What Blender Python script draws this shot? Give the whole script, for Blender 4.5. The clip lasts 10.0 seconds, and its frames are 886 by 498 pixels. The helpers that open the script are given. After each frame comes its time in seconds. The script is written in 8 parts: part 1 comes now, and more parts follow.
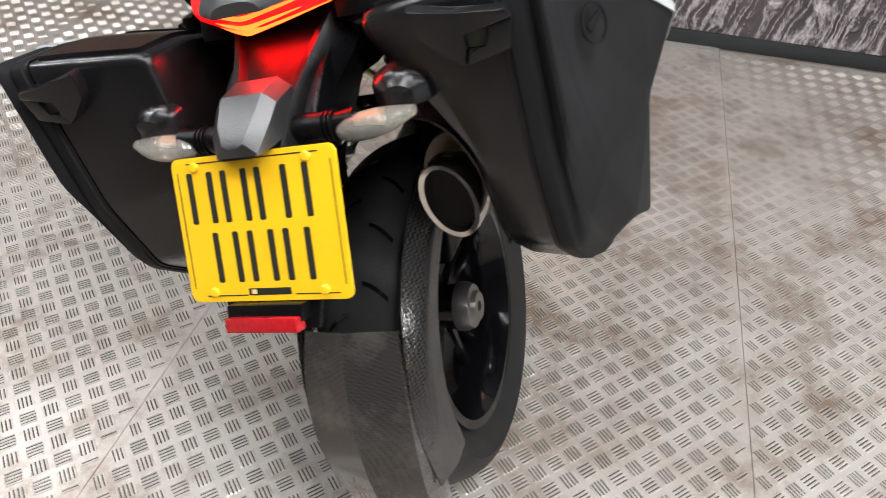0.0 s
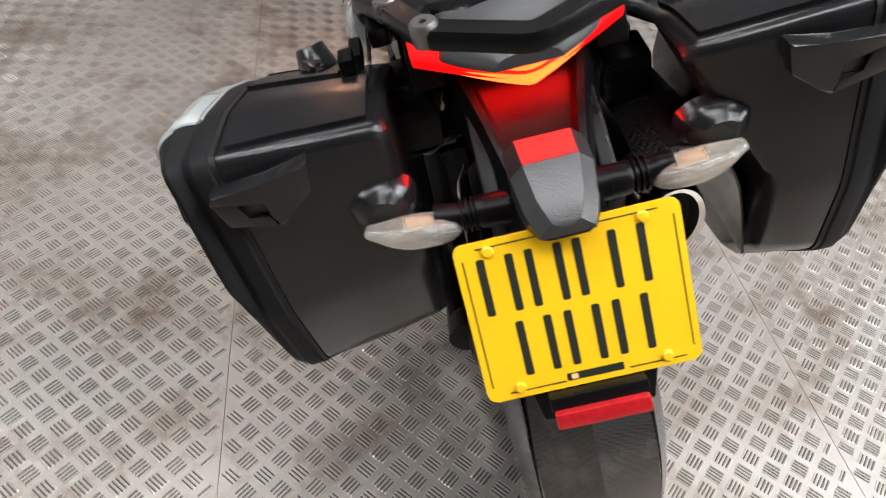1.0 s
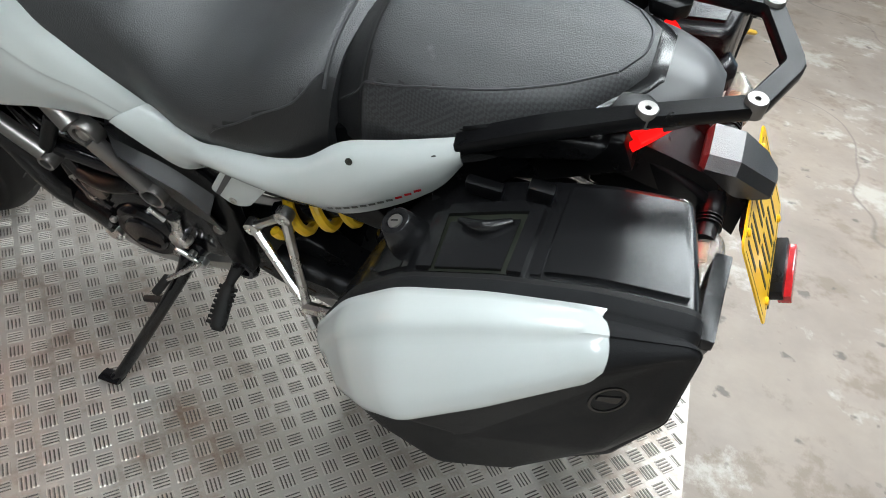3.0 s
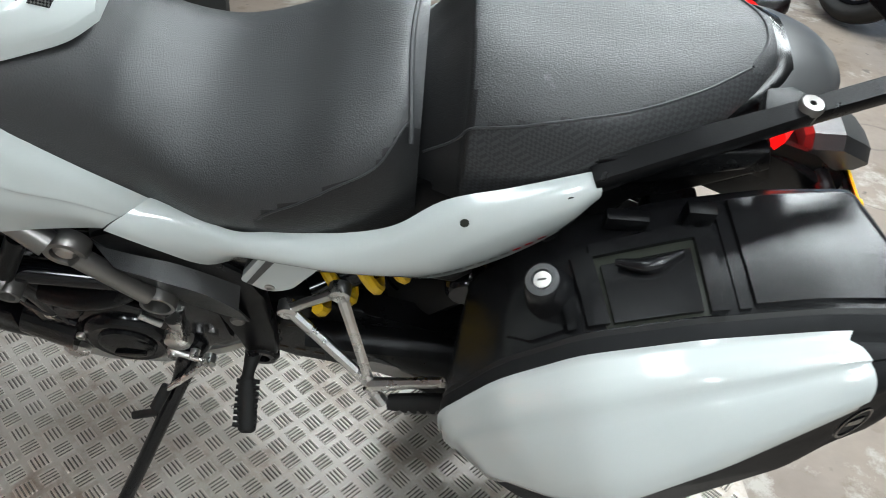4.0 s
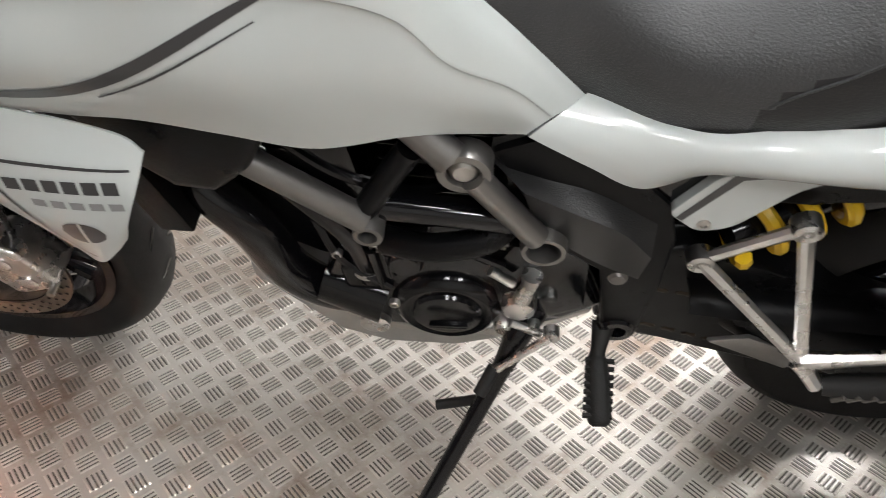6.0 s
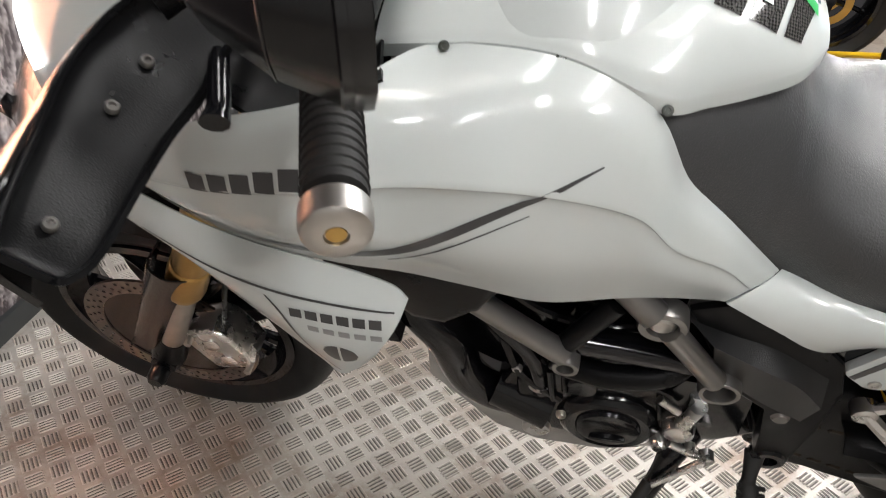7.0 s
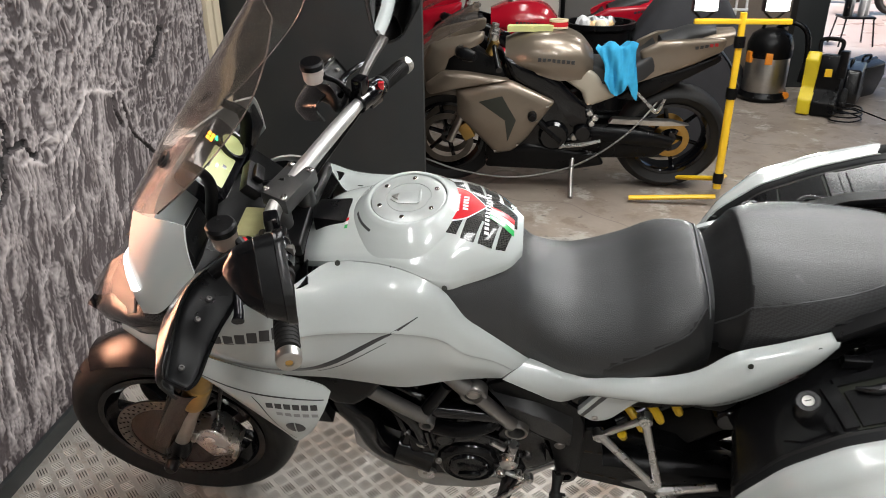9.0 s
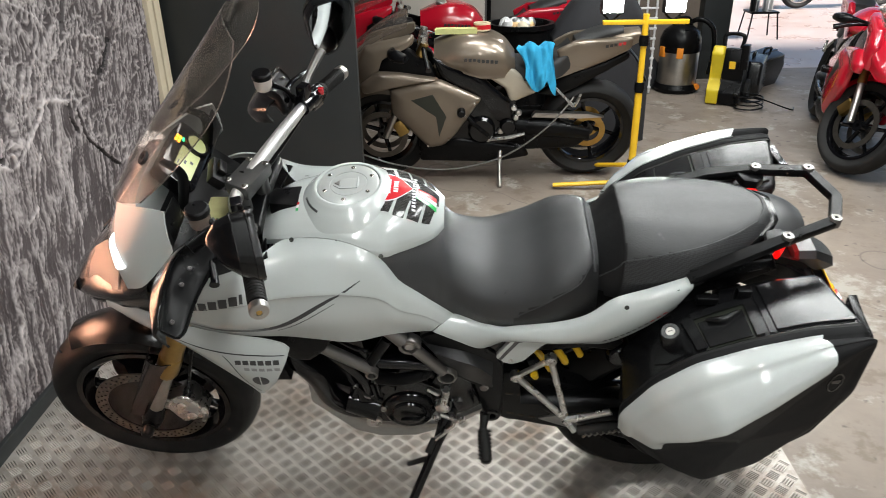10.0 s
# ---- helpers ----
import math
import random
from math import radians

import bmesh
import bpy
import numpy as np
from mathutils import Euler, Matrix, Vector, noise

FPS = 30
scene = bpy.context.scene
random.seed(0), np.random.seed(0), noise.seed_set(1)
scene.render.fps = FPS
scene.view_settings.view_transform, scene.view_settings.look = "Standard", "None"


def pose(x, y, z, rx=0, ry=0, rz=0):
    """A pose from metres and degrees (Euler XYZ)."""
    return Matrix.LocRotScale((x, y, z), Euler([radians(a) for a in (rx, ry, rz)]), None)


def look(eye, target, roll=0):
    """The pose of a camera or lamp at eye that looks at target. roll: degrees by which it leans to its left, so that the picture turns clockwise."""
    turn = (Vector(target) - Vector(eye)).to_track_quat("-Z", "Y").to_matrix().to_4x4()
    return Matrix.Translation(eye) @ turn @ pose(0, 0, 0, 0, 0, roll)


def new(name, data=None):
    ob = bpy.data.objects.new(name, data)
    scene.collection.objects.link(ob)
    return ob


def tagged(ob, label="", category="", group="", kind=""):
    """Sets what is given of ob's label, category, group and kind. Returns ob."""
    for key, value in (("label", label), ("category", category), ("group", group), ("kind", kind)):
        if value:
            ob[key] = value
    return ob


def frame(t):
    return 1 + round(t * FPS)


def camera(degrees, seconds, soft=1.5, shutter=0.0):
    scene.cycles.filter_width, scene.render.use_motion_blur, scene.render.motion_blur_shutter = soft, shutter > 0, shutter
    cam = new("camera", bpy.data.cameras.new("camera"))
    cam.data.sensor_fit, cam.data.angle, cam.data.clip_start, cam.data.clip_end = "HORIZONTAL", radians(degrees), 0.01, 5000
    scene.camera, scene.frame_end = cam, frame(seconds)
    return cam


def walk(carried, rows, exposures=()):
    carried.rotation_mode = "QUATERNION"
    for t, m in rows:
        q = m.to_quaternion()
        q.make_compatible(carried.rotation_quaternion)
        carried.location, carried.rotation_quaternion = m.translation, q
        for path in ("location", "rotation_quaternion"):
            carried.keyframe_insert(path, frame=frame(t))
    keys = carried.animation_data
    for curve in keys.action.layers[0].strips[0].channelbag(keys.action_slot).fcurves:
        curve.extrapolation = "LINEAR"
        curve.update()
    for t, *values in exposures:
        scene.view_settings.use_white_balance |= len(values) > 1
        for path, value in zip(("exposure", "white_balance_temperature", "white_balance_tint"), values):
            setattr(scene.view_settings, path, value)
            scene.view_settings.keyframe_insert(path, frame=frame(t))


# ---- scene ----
# camera and its walk
cam = camera(62.4, 10.0, soft=0.75, shutter=0.22)
PATH = [
    (0, (-0.876, -0.106, 1.281), (0.599, 0.210, -0.032), 3.11),
    (0.5, (-0.864, 0.202, 1.256), (0.596, 0.267, -0.108), 4.98),
    (1, (-0.746, 0.511, 1.261), (0.669, 0.164, -0.110), 8.78),
    (1.5, (-0.617, 0.796, 1.255), (0.650, 0.041, -0.096), 10.07),
    (2, (-0.412, 0.968, 1.235), (0.587, -0.161, -0.079), 10.50),
    (2.2, (-0.334, 1.020, 1.245), (0.522, -0.241, -0.051), 10.87),
    (3.3, (0.081, 1.218, 1.293), (0.247, -0.342, 0.053), 8.34),
    (3.5, (0.157, 1.191, 1.271), (0.215, -0.379, 0.034), 8.02),
    (4, (0.334, 1.098, 1.250), (0.221, -0.462, 0.004), 6.46),
    (4.5, (0.439, 1.027, 1.158), (0.247, -0.513, -0.103), 5.25),
    (5, (0.550, 1.004, 1.060), (0.374, -0.532, -0.210), 4.03),
    (5.5, (0.651, 0.985, 0.994), (0.578, -0.571, -0.260), 2.73),
    (6, (0.742, 0.979, 0.994), (0.823, -0.610, -0.219), 1.73),
    (6.2, (0.781, 0.987, 1.010), (0.918, -0.616, -0.179), 1.53),
    (7.3, (0.897, 1.065, 1.194), (1.214, -0.595, 0.125), 1.77),
    (7.5, (0.892, 1.087, 1.235), (1.226, -0.589, 0.196), 1.40),
    (8, (0.830, 1.193, 1.348), (1.163, -0.533, 0.395), 0.68),
    (8.5, (0.711, 1.402, 1.446), (0.996, -0.369, 0.563), -0.13),
    (9, (0.691, 1.575, 1.513), (0.874, -0.226, 0.663), -0.65),
    (9.5, (0.722, 1.742, 1.554), (0.814, -0.067, 0.706), -0.91),
    (10, (0.647, 1.862, 1.593), (0.676, 0.056, 0.734), -0.92),
]
walk(cam, [(t, look(eye, target, roll)) for t, eye, target, roll in PATH],
     ((0.0, 0.38, 6350, 13), (1.0, 0.38, 6350, 13), (2.0, 0.28, 6250, 10), (3.5, 0.30, 6000, 5), (4.5, 0.42, 6150, 7), (5.5, 0.62, 6500, 12), (6.2, 0.62, 6500, 12), (7.5, 0.28, 6650, 13), (8.2, 0.12, 6550, 11), (8.8, 0.06, 6550, 11), (10.0, 0.08, 6450, 8)))

# light: cool white area lamps under a low ceiling, none of them seen
world = bpy.data.worlds.new("world")
scene.world = world
world.use_nodes = True
nt = world.node_tree
sky = nt.nodes.new("ShaderNodeTexSky")
sky.sky_type, sky.sun_disc, sky.sun_elevation, sky.sun_rotation = "NISHITA", False, radians(44), radians(-74)
nt.links.new(sky.outputs[0], nt.nodes["Background"].inputs[0])
nt.nodes["Background"].inputs[1].default_value = 0.15
scene.view_settings.exposure = 0.0


def lamp(name, m, watts, size, colour=(1, 1, 1), size_y=None):
    d = bpy.data.lights.new(name, "AREA")
    d.energy, d.color, d.shape = watts, colour, "RECTANGLE"
    d.size, d.size_y = size, size_y or size
    ob = new(name, d)
    ob.matrix_world = m
    return ob


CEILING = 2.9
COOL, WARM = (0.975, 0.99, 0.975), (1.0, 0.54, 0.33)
# some stand where shadows and reflections point, the rest are added fill
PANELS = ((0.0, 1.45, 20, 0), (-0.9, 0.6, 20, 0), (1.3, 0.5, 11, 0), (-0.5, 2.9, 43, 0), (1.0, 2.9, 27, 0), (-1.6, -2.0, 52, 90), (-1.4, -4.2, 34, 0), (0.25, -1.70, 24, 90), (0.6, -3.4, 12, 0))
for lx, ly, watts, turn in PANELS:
    lamp("unseen_panel_lamp", pose(lx, ly, CEILING - 0.075, 0, 0, turn), watts, 0.24, COOL, 1.2)
lamp("unseen_panel_lamp", pose(-0.70, -0.78, CEILING - 0.075, 0, 0, 90), 60, 0.42, COOL, 1.7)
# a pale hazy sun over the yard outside
sd = bpy.data.lights.new("sun", "SUN")
sd.energy, sd.angle, sd.color = 11.0, radians(12), (1.0, 0.96, 0.90)
sun = new("sun", sd)
sun.matrix_world = look((-7, 2, 7), (0, 0, 0))
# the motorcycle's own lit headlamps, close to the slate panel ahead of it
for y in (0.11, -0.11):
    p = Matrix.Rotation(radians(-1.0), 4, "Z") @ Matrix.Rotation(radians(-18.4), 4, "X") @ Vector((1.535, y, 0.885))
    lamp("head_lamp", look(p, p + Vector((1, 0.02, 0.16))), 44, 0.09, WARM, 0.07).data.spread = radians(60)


# ---- materials ----
def material(name, colour, rough=0.5, metal=0.0, coat=0.0, vary=0.0, scale=8.0, bump=0.0, bump_scale=200.0, colour2=None, rough_vary=0.0, spec=0.5,
             stretch=(1, 1, 1), detail=6.0):
    """A Principled material whose colour and gloss vary on a coarse noise, with a fine noise as relief."""
    m = bpy.data.materials.new(name)
    m.use_nodes = True
    t = m.node_tree
    b = t.nodes["Principled BSDF"]
    b.inputs["Base Color"].default_value = (*colour, 1)
    b.inputs["Roughness"].default_value, b.inputs["Metallic"].default_value = rough, metal
    b.inputs["Coat Weight"].default_value, b.inputs["Coat Roughness"].default_value = coat, 0.04
    b.inputs["Specular IOR Level"].default_value = spec
    at = t.nodes.new("ShaderNodeTexCoord")
    mp = t.nodes.new("ShaderNodeMapping")
    mp.inputs["Scale"].default_value = stretch
    t.links.new(at.outputs["Object"], mp.inputs[0])
    if vary or colour2 or rough_vary:
        n = t.nodes.new("ShaderNodeTexNoise")
        n.inputs["Scale"].default_value, n.inputs["Detail"].default_value, n.inputs["Roughness"].default_value = scale, detail, 0.62
        t.links.new(mp.outputs[0], n.inputs["Vector"])
        r = t.nodes.new("ShaderNodeMapRange")
        r.inputs["From Min"].default_value, r.inputs["From Max"].default_value = 0.32, 0.68
        t.links.new(n.outputs["Fac"], r.inputs["Value"])
        c = t.nodes.new("ShaderNodeMix")
        c.data_type = "RGBA"
        other = colour2 or tuple(v * (1 - vary) for v in colour)
        c.inputs["A"].default_value, c.inputs["B"].default_value = (*colour, 1), (*other, 1)
        t.links.new(r.outputs[0], c.inputs["Factor"])
        t.links.new(c.outputs["Result"], b.inputs["Base Color"])
        if rough_vary:
            q = t.nodes.new("ShaderNodeMapRange")
            q.inputs["To Min"].default_value, q.inputs["To Max"].default_value = max(0.02, rough - rough_vary), min(1, rough + rough_vary)
            t.links.new(n.outputs["Fac"], q.inputs["Value"])
            t.links.new(q.outputs[0], b.inputs["Roughness"])
    if bump:
        n = t.nodes.new("ShaderNodeTexNoise")
        n.inputs["Scale"].default_value, n.inputs["Detail"].default_value = bump_scale, 3
        t.links.new(mp.outputs[0], n.inputs["Vector"])
        u = t.nodes.new("ShaderNodeBump")
        u.inputs["Strength"].default_value, u.inputs["Distance"].default_value = bump, 0.001
        t.links.new(n.outputs["Fac"], u.inputs["Height"])
        t.links.new(u.outputs[0], b.inputs["Normal"])
    return m


def glowing(name, colour, strength):
    m = material(name, colour, 0.3)
    b = m.node_tree.nodes["Principled BSDF"]
    b.inputs["Emission Color"].default_value, b.inputs["Emission Strength"].default_value = (*colour, 1), strength
    return m


def clear(name, colour, rough=0.03, weight=0.9, ior=1.45):
    m = material(name, colour, rough)
    b = m.node_tree.nodes["Principled BSDF"]
    b.inputs["Transmission Weight"].default_value, b.inputs["IOR"].default_value = weight, ior
    return m


def weave(name, dark, light, pitch, rough=0.25, coat=0.6):
    """Carbon twill: two sets of bands in the mesh's own plane."""
    m = material(name, dark, rough, 0.0, coat)
    t = m.node_tree
    b = t.nodes["Principled BSDF"]
    at = t.nodes.new("ShaderNodeTexCoord")
    mp = t.nodes.new("ShaderNodeMapping")
    b.inputs["Specular IOR Level"].default_value = 0.28
    mp.inputs["Rotation"].default_value = (radians(35), radians(30), radians(45))
    t.links.new(at.outputs["Object"], mp.inputs[0])
    ck = t.nodes.new("ShaderNodeTexChecker")
    ck.inputs["Scale"].default_value = 1.0 / pitch
    ck.inputs["Color1"].default_value, ck.inputs["Color2"].default_value = (*dark, 1), (*light, 1)
    t.links.new(mp.outputs[0], ck.inputs["Vector"])
    t.links.new(ck.outputs["Color"], b.inputs["Base Color"])
    return m


PEARL = material("pearl_white_paint", (0.51, 0.54, 0.53), 0.26, 0.0, 0.8, vary=0.04, scale=3.0, bump=0.02, bump_scale=900)
BLACK = material("satin_black_plastic", (0.0040, 0.0040, 0.0045), 0.30, spec=0.16, vary=0.3, scale=14, bump=0.25, bump_scale=900, rough_vary=0.12)
CRINKLE = material("crinkled_black_coat", (0.010, 0.010, 0.0105), 0.34, spec=0.55, vary=0.3, scale=30, bump=0.7, bump_scale=620, rough_vary=0.08)
CASE = material("grained_pannier_plastic", (0.010, 0.010, 0.0108), 0.23, spec=0.46, vary=0.25, scale=9, bump=0.14, bump_scale=700, rough_vary=0.07)
GLOSS = material("gloss_black_paint", (0.004, 0.004, 0.005), 0.11, spec=0.40, vary=0.3, scale=12, rough_vary=0.07)
ENGINE = material("engine_black_paint", (0.004, 0.0042, 0.005), 0.13, spec=0.38, vary=0.4, scale=20, bump=0.06, bump_scale=500, rough_vary=0.08)
# same plastic as CASE: reflections cut, the lost sheen painted into the base colour
CASE_LID_TONED = material("sheen_toned_lid_plastic", (0.017, 0.017, 0.0178), 0.50, spec=0.05, vary=0.25, scale=9, bump=0.3, bump_scale=700, rough_vary=0.07)
SHEEN = material("smooth_black_moulding", (0.004, 0.004, 0.0045), 0.24, spec=0.45, vary=0.3, scale=12, rough_vary=0.05)
VINYL = material("seat_vinyl", (0.043, 0.044, 0.046), 0.40, spec=0.48, vary=0.22, scale=7, bump=0.9, bump_scale=520, rough_vary=0.08)
DARK_SHADED_VINYL = material("dark_shaded_seat_vinyl", (0.013, 0.0132, 0.014), 0.38, spec=0.4, vary=0.22, scale=7, bump=0.6, bump_scale=520, rough_vary=0.06)
def smudged(m, scale, lo, hi, colour, rough=None):
    """Adds scuffs with a shape of their own over a material's colour."""
    t = m.node_tree
    b = t.nodes["Principled BSDF"]
    at = t.nodes.new("ShaderNodeTexCoord")
    n = t.nodes.new("ShaderNodeTexNoise")
    n.inputs["Scale"].default_value, n.inputs["Detail"].default_value, n.inputs["Roughness"].default_value = scale, 7, 0.7
    t.links.new(at.outputs["Object"], n.inputs["Vector"])
    r = t.nodes.new("ShaderNodeMapRange")
    r.inputs["From Min"].default_value, r.inputs["From Max"].default_value = lo, hi
    t.links.new(n.outputs["Fac"], r.inputs["Value"])
    c = t.nodes.new("ShaderNodeMix")
    c.data_type = "RGBA"
    c.inputs["B"].default_value = (*colour, 1)
    t.links.new(b.inputs["Base Color"].links[0].from_socket, c.inputs["A"])
    t.links.new(r.outputs[0], c.inputs["Factor"])
    t.links.new(c.outputs["Result"], b.inputs["Base Color"])
    return m


smudged(VINYL, 34, 0.68, 0.74, (0.012, 0.012, 0.013))
smudged(VINYL, 13, 0.66, 0.80, (0.105, 0.105, 0.106))
smudged(CASE, 26, 0.66, 0.82, (0.016, 0.0155, 0.015))
RUBBER = material("tyre_rubber", (0.012, 0.0114, 0.0112), 0.62, spec=0.3, vary=0.35, scale=10, bump=0.4, bump_scale=260, rough_vary=0.1)
STEEL = material("brushed_steel", (0.52, 0.50, 0.47), 0.34, 1.0, vary=0.18, scale=18, rough_vary=0.1)
FRAME = material("grey_frame_paint", (0.21, 0.20, 0.19), 0.33, 0.8, 0.1, vary=0.15, scale=20, rough_vary=0.1)
ALLOY = material("cast_alloy", (0.70, 0.69, 0.67), 0.28, 1.0, vary=0.15, scale=25, bump=0.2, bump_scale=500, rough_vary=0.1)
CHROME = material("polished_steel", (0.72, 0.70, 0.68), 0.14, 1.0, vary=0.1, scale=30)
GOLD = material("gold_anodised", (0.46, 0.30, 0.10), 0.30, 1.0, vary=0.15, scale=25)
YELLOW = material("yellow_spring_paint", (0.82, 0.52, 0.02), 0.35, 0.0, 0.3, vary=0.12, scale=20)
PLATE = material("yellow_plate_film", (0.86, 0.50, 0.008), 0.32, 0.0, 0.2, vary=0.06, scale=12)
LETTER = material("black_plate_print", (0.016, 0.018, 0.012), 0.45)
CARBON = weave("carbon_fibre", (0.012, 0.012, 0.012), (0.026, 0.025, 0.0235), 0.0042, 0.20, 0.45)
PAD = weave("carbon_look_film", (0.014, 0.014, 0.014), (0.075, 0.073, 0.070), 0.0022, 0.16, 0.6)
DIMPLED = weave("dimpled_seat_vinyl", (0.026, 0.026, 0.027), (0.042, 0.043, 0.045), 0.0040, 0.38, 0.0)
DISC = material("brake_disc_steel", (0.25, 0.22, 0.20), 0.32, 1.0, vary=0.25, scale=30, rough_vary=0.1)
SCREEN = clear("smoked_acrylic", (0.62, 0.56, 0.52), 0.05, 0.97, 1.15)
def ribbed_lens():
    """Clear plastic with fine pressed ribs."""
    m = clear("ribbed_lens", (0.72, 0.70, 0.62), 0.08, 0.80)
    t = m.node_tree
    at = t.nodes.new("ShaderNodeTexCoord")
    w = t.nodes.new("ShaderNodeTexWave")
    w.bands_direction, w.inputs["Scale"].default_value, w.inputs["Distortion"].default_value = "Y", 120.0, 0.8
    t.links.new(at.outputs["Object"], w.inputs["Vector"])
    u = t.nodes.new("ShaderNodeBump")
    u.inputs["Strength"].default_value, u.inputs["Distance"].default_value = 0.5, 0.0006
    t.links.new(w.outputs["Fac"], u.inputs["Height"])
    t.links.new(u.outputs[0], t.nodes["Principled BSDF"].inputs["Normal"])
    return m


RIBBED = ribbed_lens()
RED_LENS = material("red_reflector", (0.45, 0.012, 0.016), 0.18, 0.0, 0.6, vary=0.3, scale=160)
TAIL_ON = glowing("lit_tail_lamp", (1.0, 0.004, 0.004), 0.9)
TAIL_HOT = glowing("lit_tail_led", (1.0, 0.10, 0.012), 3.6)
DRL_ON = glowing("lit_day_lamp", (1.0, 0.98, 0.96), 2.2)
AMBER_ON = glowing("lit_amber_warning", (1.0, 0.42, 0.03), 5.0)
GREEN_ON = glowing("lit_green_warning", (0.05, 1.0, 0.40), 3.0)
LCD = glowing("lit_yellow_green_display", (0.38, 0.41, 0.18), 0.24)
MIRROR = material("mirror_glass", (0.86, 0.87, 0.88), 0.02, 1.0)
RED = material("red_decal", (0.62, 0.020, 0.028), 0.25, 0.0, 0.5, vary=0.1, scale=40)
GREEN = material("green_decal", (0.02, 0.38, 0.09), 0.3, 0.0, 0.5)
DECAL = material("dark_decal_print", (0.030, 0.030, 0.032), 0.35, 0.0, 0.4)
GREY_DECAL = material("grey_decal_print", (0.22, 0.22, 0.22), 0.4)
WHITE_DECAL = material("white_decal_print", (0.74, 0.74, 0.74), 0.35)
AMBER_OFF = material("amber_bulb", (0.78, 0.52, 0.26), 0.3)
CREAM = material("cream_painted_timber", (0.72, 0.62, 0.46), 0.55, vary=0.12, scale=6, bump=0.2, bump_scale=90)
CHARCOAL = material("charcoal_board", (0.022, 0.025, 0.026), 0.55, vary=0.2, scale=4, bump=0.1, bump_scale=300)
PLASTER = material("painted_plaster", (0.17, 0.16, 0.15), 0.8, vary=0.15, scale=2.2, bump=0.3, bump_scale=60)
# invented warm colour for an unseen wall, added to tint reflections
WARM_BOUNCE = material("warm_bounce_wash", (0.48, 0.24, 0.15), 0.8, vary=0.25, scale=3.0, bump=0.4, bump_scale=40)


# ---- mesh helpers ----
def part(name, bm, mat, parent=None, label="", sharp=38, m=None):
    """Links a bmesh as one mesh object under a thing or a part, with edges over `sharp` degrees kept crisp."""
    bmesh.ops.recalc_face_normals(bm, faces=bm.faces)
    limit = radians(sharp)
    for f in bm.faces:
        f.smooth = True
    for e in bm.edges:
        e.smooth = len(e.link_faces) != 2 or e.calc_face_angle(0) < limit
    me = bpy.data.meshes.new(name)
    bm.to_mesh(me)
    bm.free()
    me.materials.append(mat)
    ob = new(name, me)
    if parent:
        ob.parent = parent
    if m is not None:
        ob.matrix_basis = m
    return tagged(ob, label)


def thing(name, m, label, category, group="", kind=""):
    ob = new(name)
    ob.empty_display_size = 0.1
    ob.matrix_basis = m
    return tagged(ob, label, category, group, kind)


def through_points(pts, n):
    """n points on a Catmull-Rom curve through pts (rows of any width)."""
    p = np.array(pts, float)
    if len(p) == 2:
        return p[0] + (p[1] - p[0]) * np.linspace(0, 1, n)[:, None]
    p = np.vstack([2 * p[0] - p[1], p, 2 * p[-1] - p[-2]])
    s = np.linspace(0, len(p) - 3 - 1e-9, n)
    i = s.astype(int)
    u = (s - i)[:, None]
    a, b, c, d = p[i], p[i + 1], p[i + 2], p[i + 3]
    return 0.5 * (2 * b + (c - a) * u + (2 * a - 5 * b + 4 * c - d) * u * u + (3 * b - a - 3 * c + d) * u ** 3)


def resample(stations, nu, nv):
    """A smooth grid (nu, nv, 3) over stations, each a row of points of the same count."""
    rows = np.array([through_points(r, nv) for r in stations])
    return np.stack([through_points(rows[:, k], nu) for k in range(nv)], 1)


def from_grid(g, wrap=False, caps=False):
    bm = bmesh.new()
    v = [[bm.verts.new(p) for p in row] for row in g]
    n = len(v[0])
    for a, b in zip(v, v[1:]):
        for k in range(n if wrap else n - 1):
            bm.faces.new((a[k], a[(k + 1) % n], b[(k + 1) % n], b[k]))
    if caps:
        bm.faces.new(v[0][::-1]), bm.faces.new(v[-1])
    return bm


def shell(stations, thick, nu=28, nv=16):
    """A panel of the given thickness over a smooth grid."""
    g = resample(stations, nu, nv)
    du, dv = np.gradient(g, axis=0), np.gradient(g, axis=1)
    nrm = np.cross(du, dv)
    nrm /= np.linalg.norm(nrm, axis=2, keepdims=True) + 1e-9
    back = g - nrm * thick
    ring = np.concatenate([g, back[:, ::-1]], 1)
    return from_grid(ring, wrap=True, caps=True)


def body(sections, nu=40, nv=14, under=0.0):
    """A closed symmetrical form. sections: (x, ((y, z), ... from the middle to the edge))."""
    half = resample([[(x, y, z) for y, z in pts] for x, pts in sections], nu, nv)
    rows = []
    for r in half:
        mirrored = r[::-1] * (1, -1, 1)
        low = r[-1] + (0, 0, -under)
        rows.append(np.vstack([mirrored[:-1], r, [low, low * (1, -1, 1)]]))
    return from_grid(np.array(rows), wrap=True, caps=True)


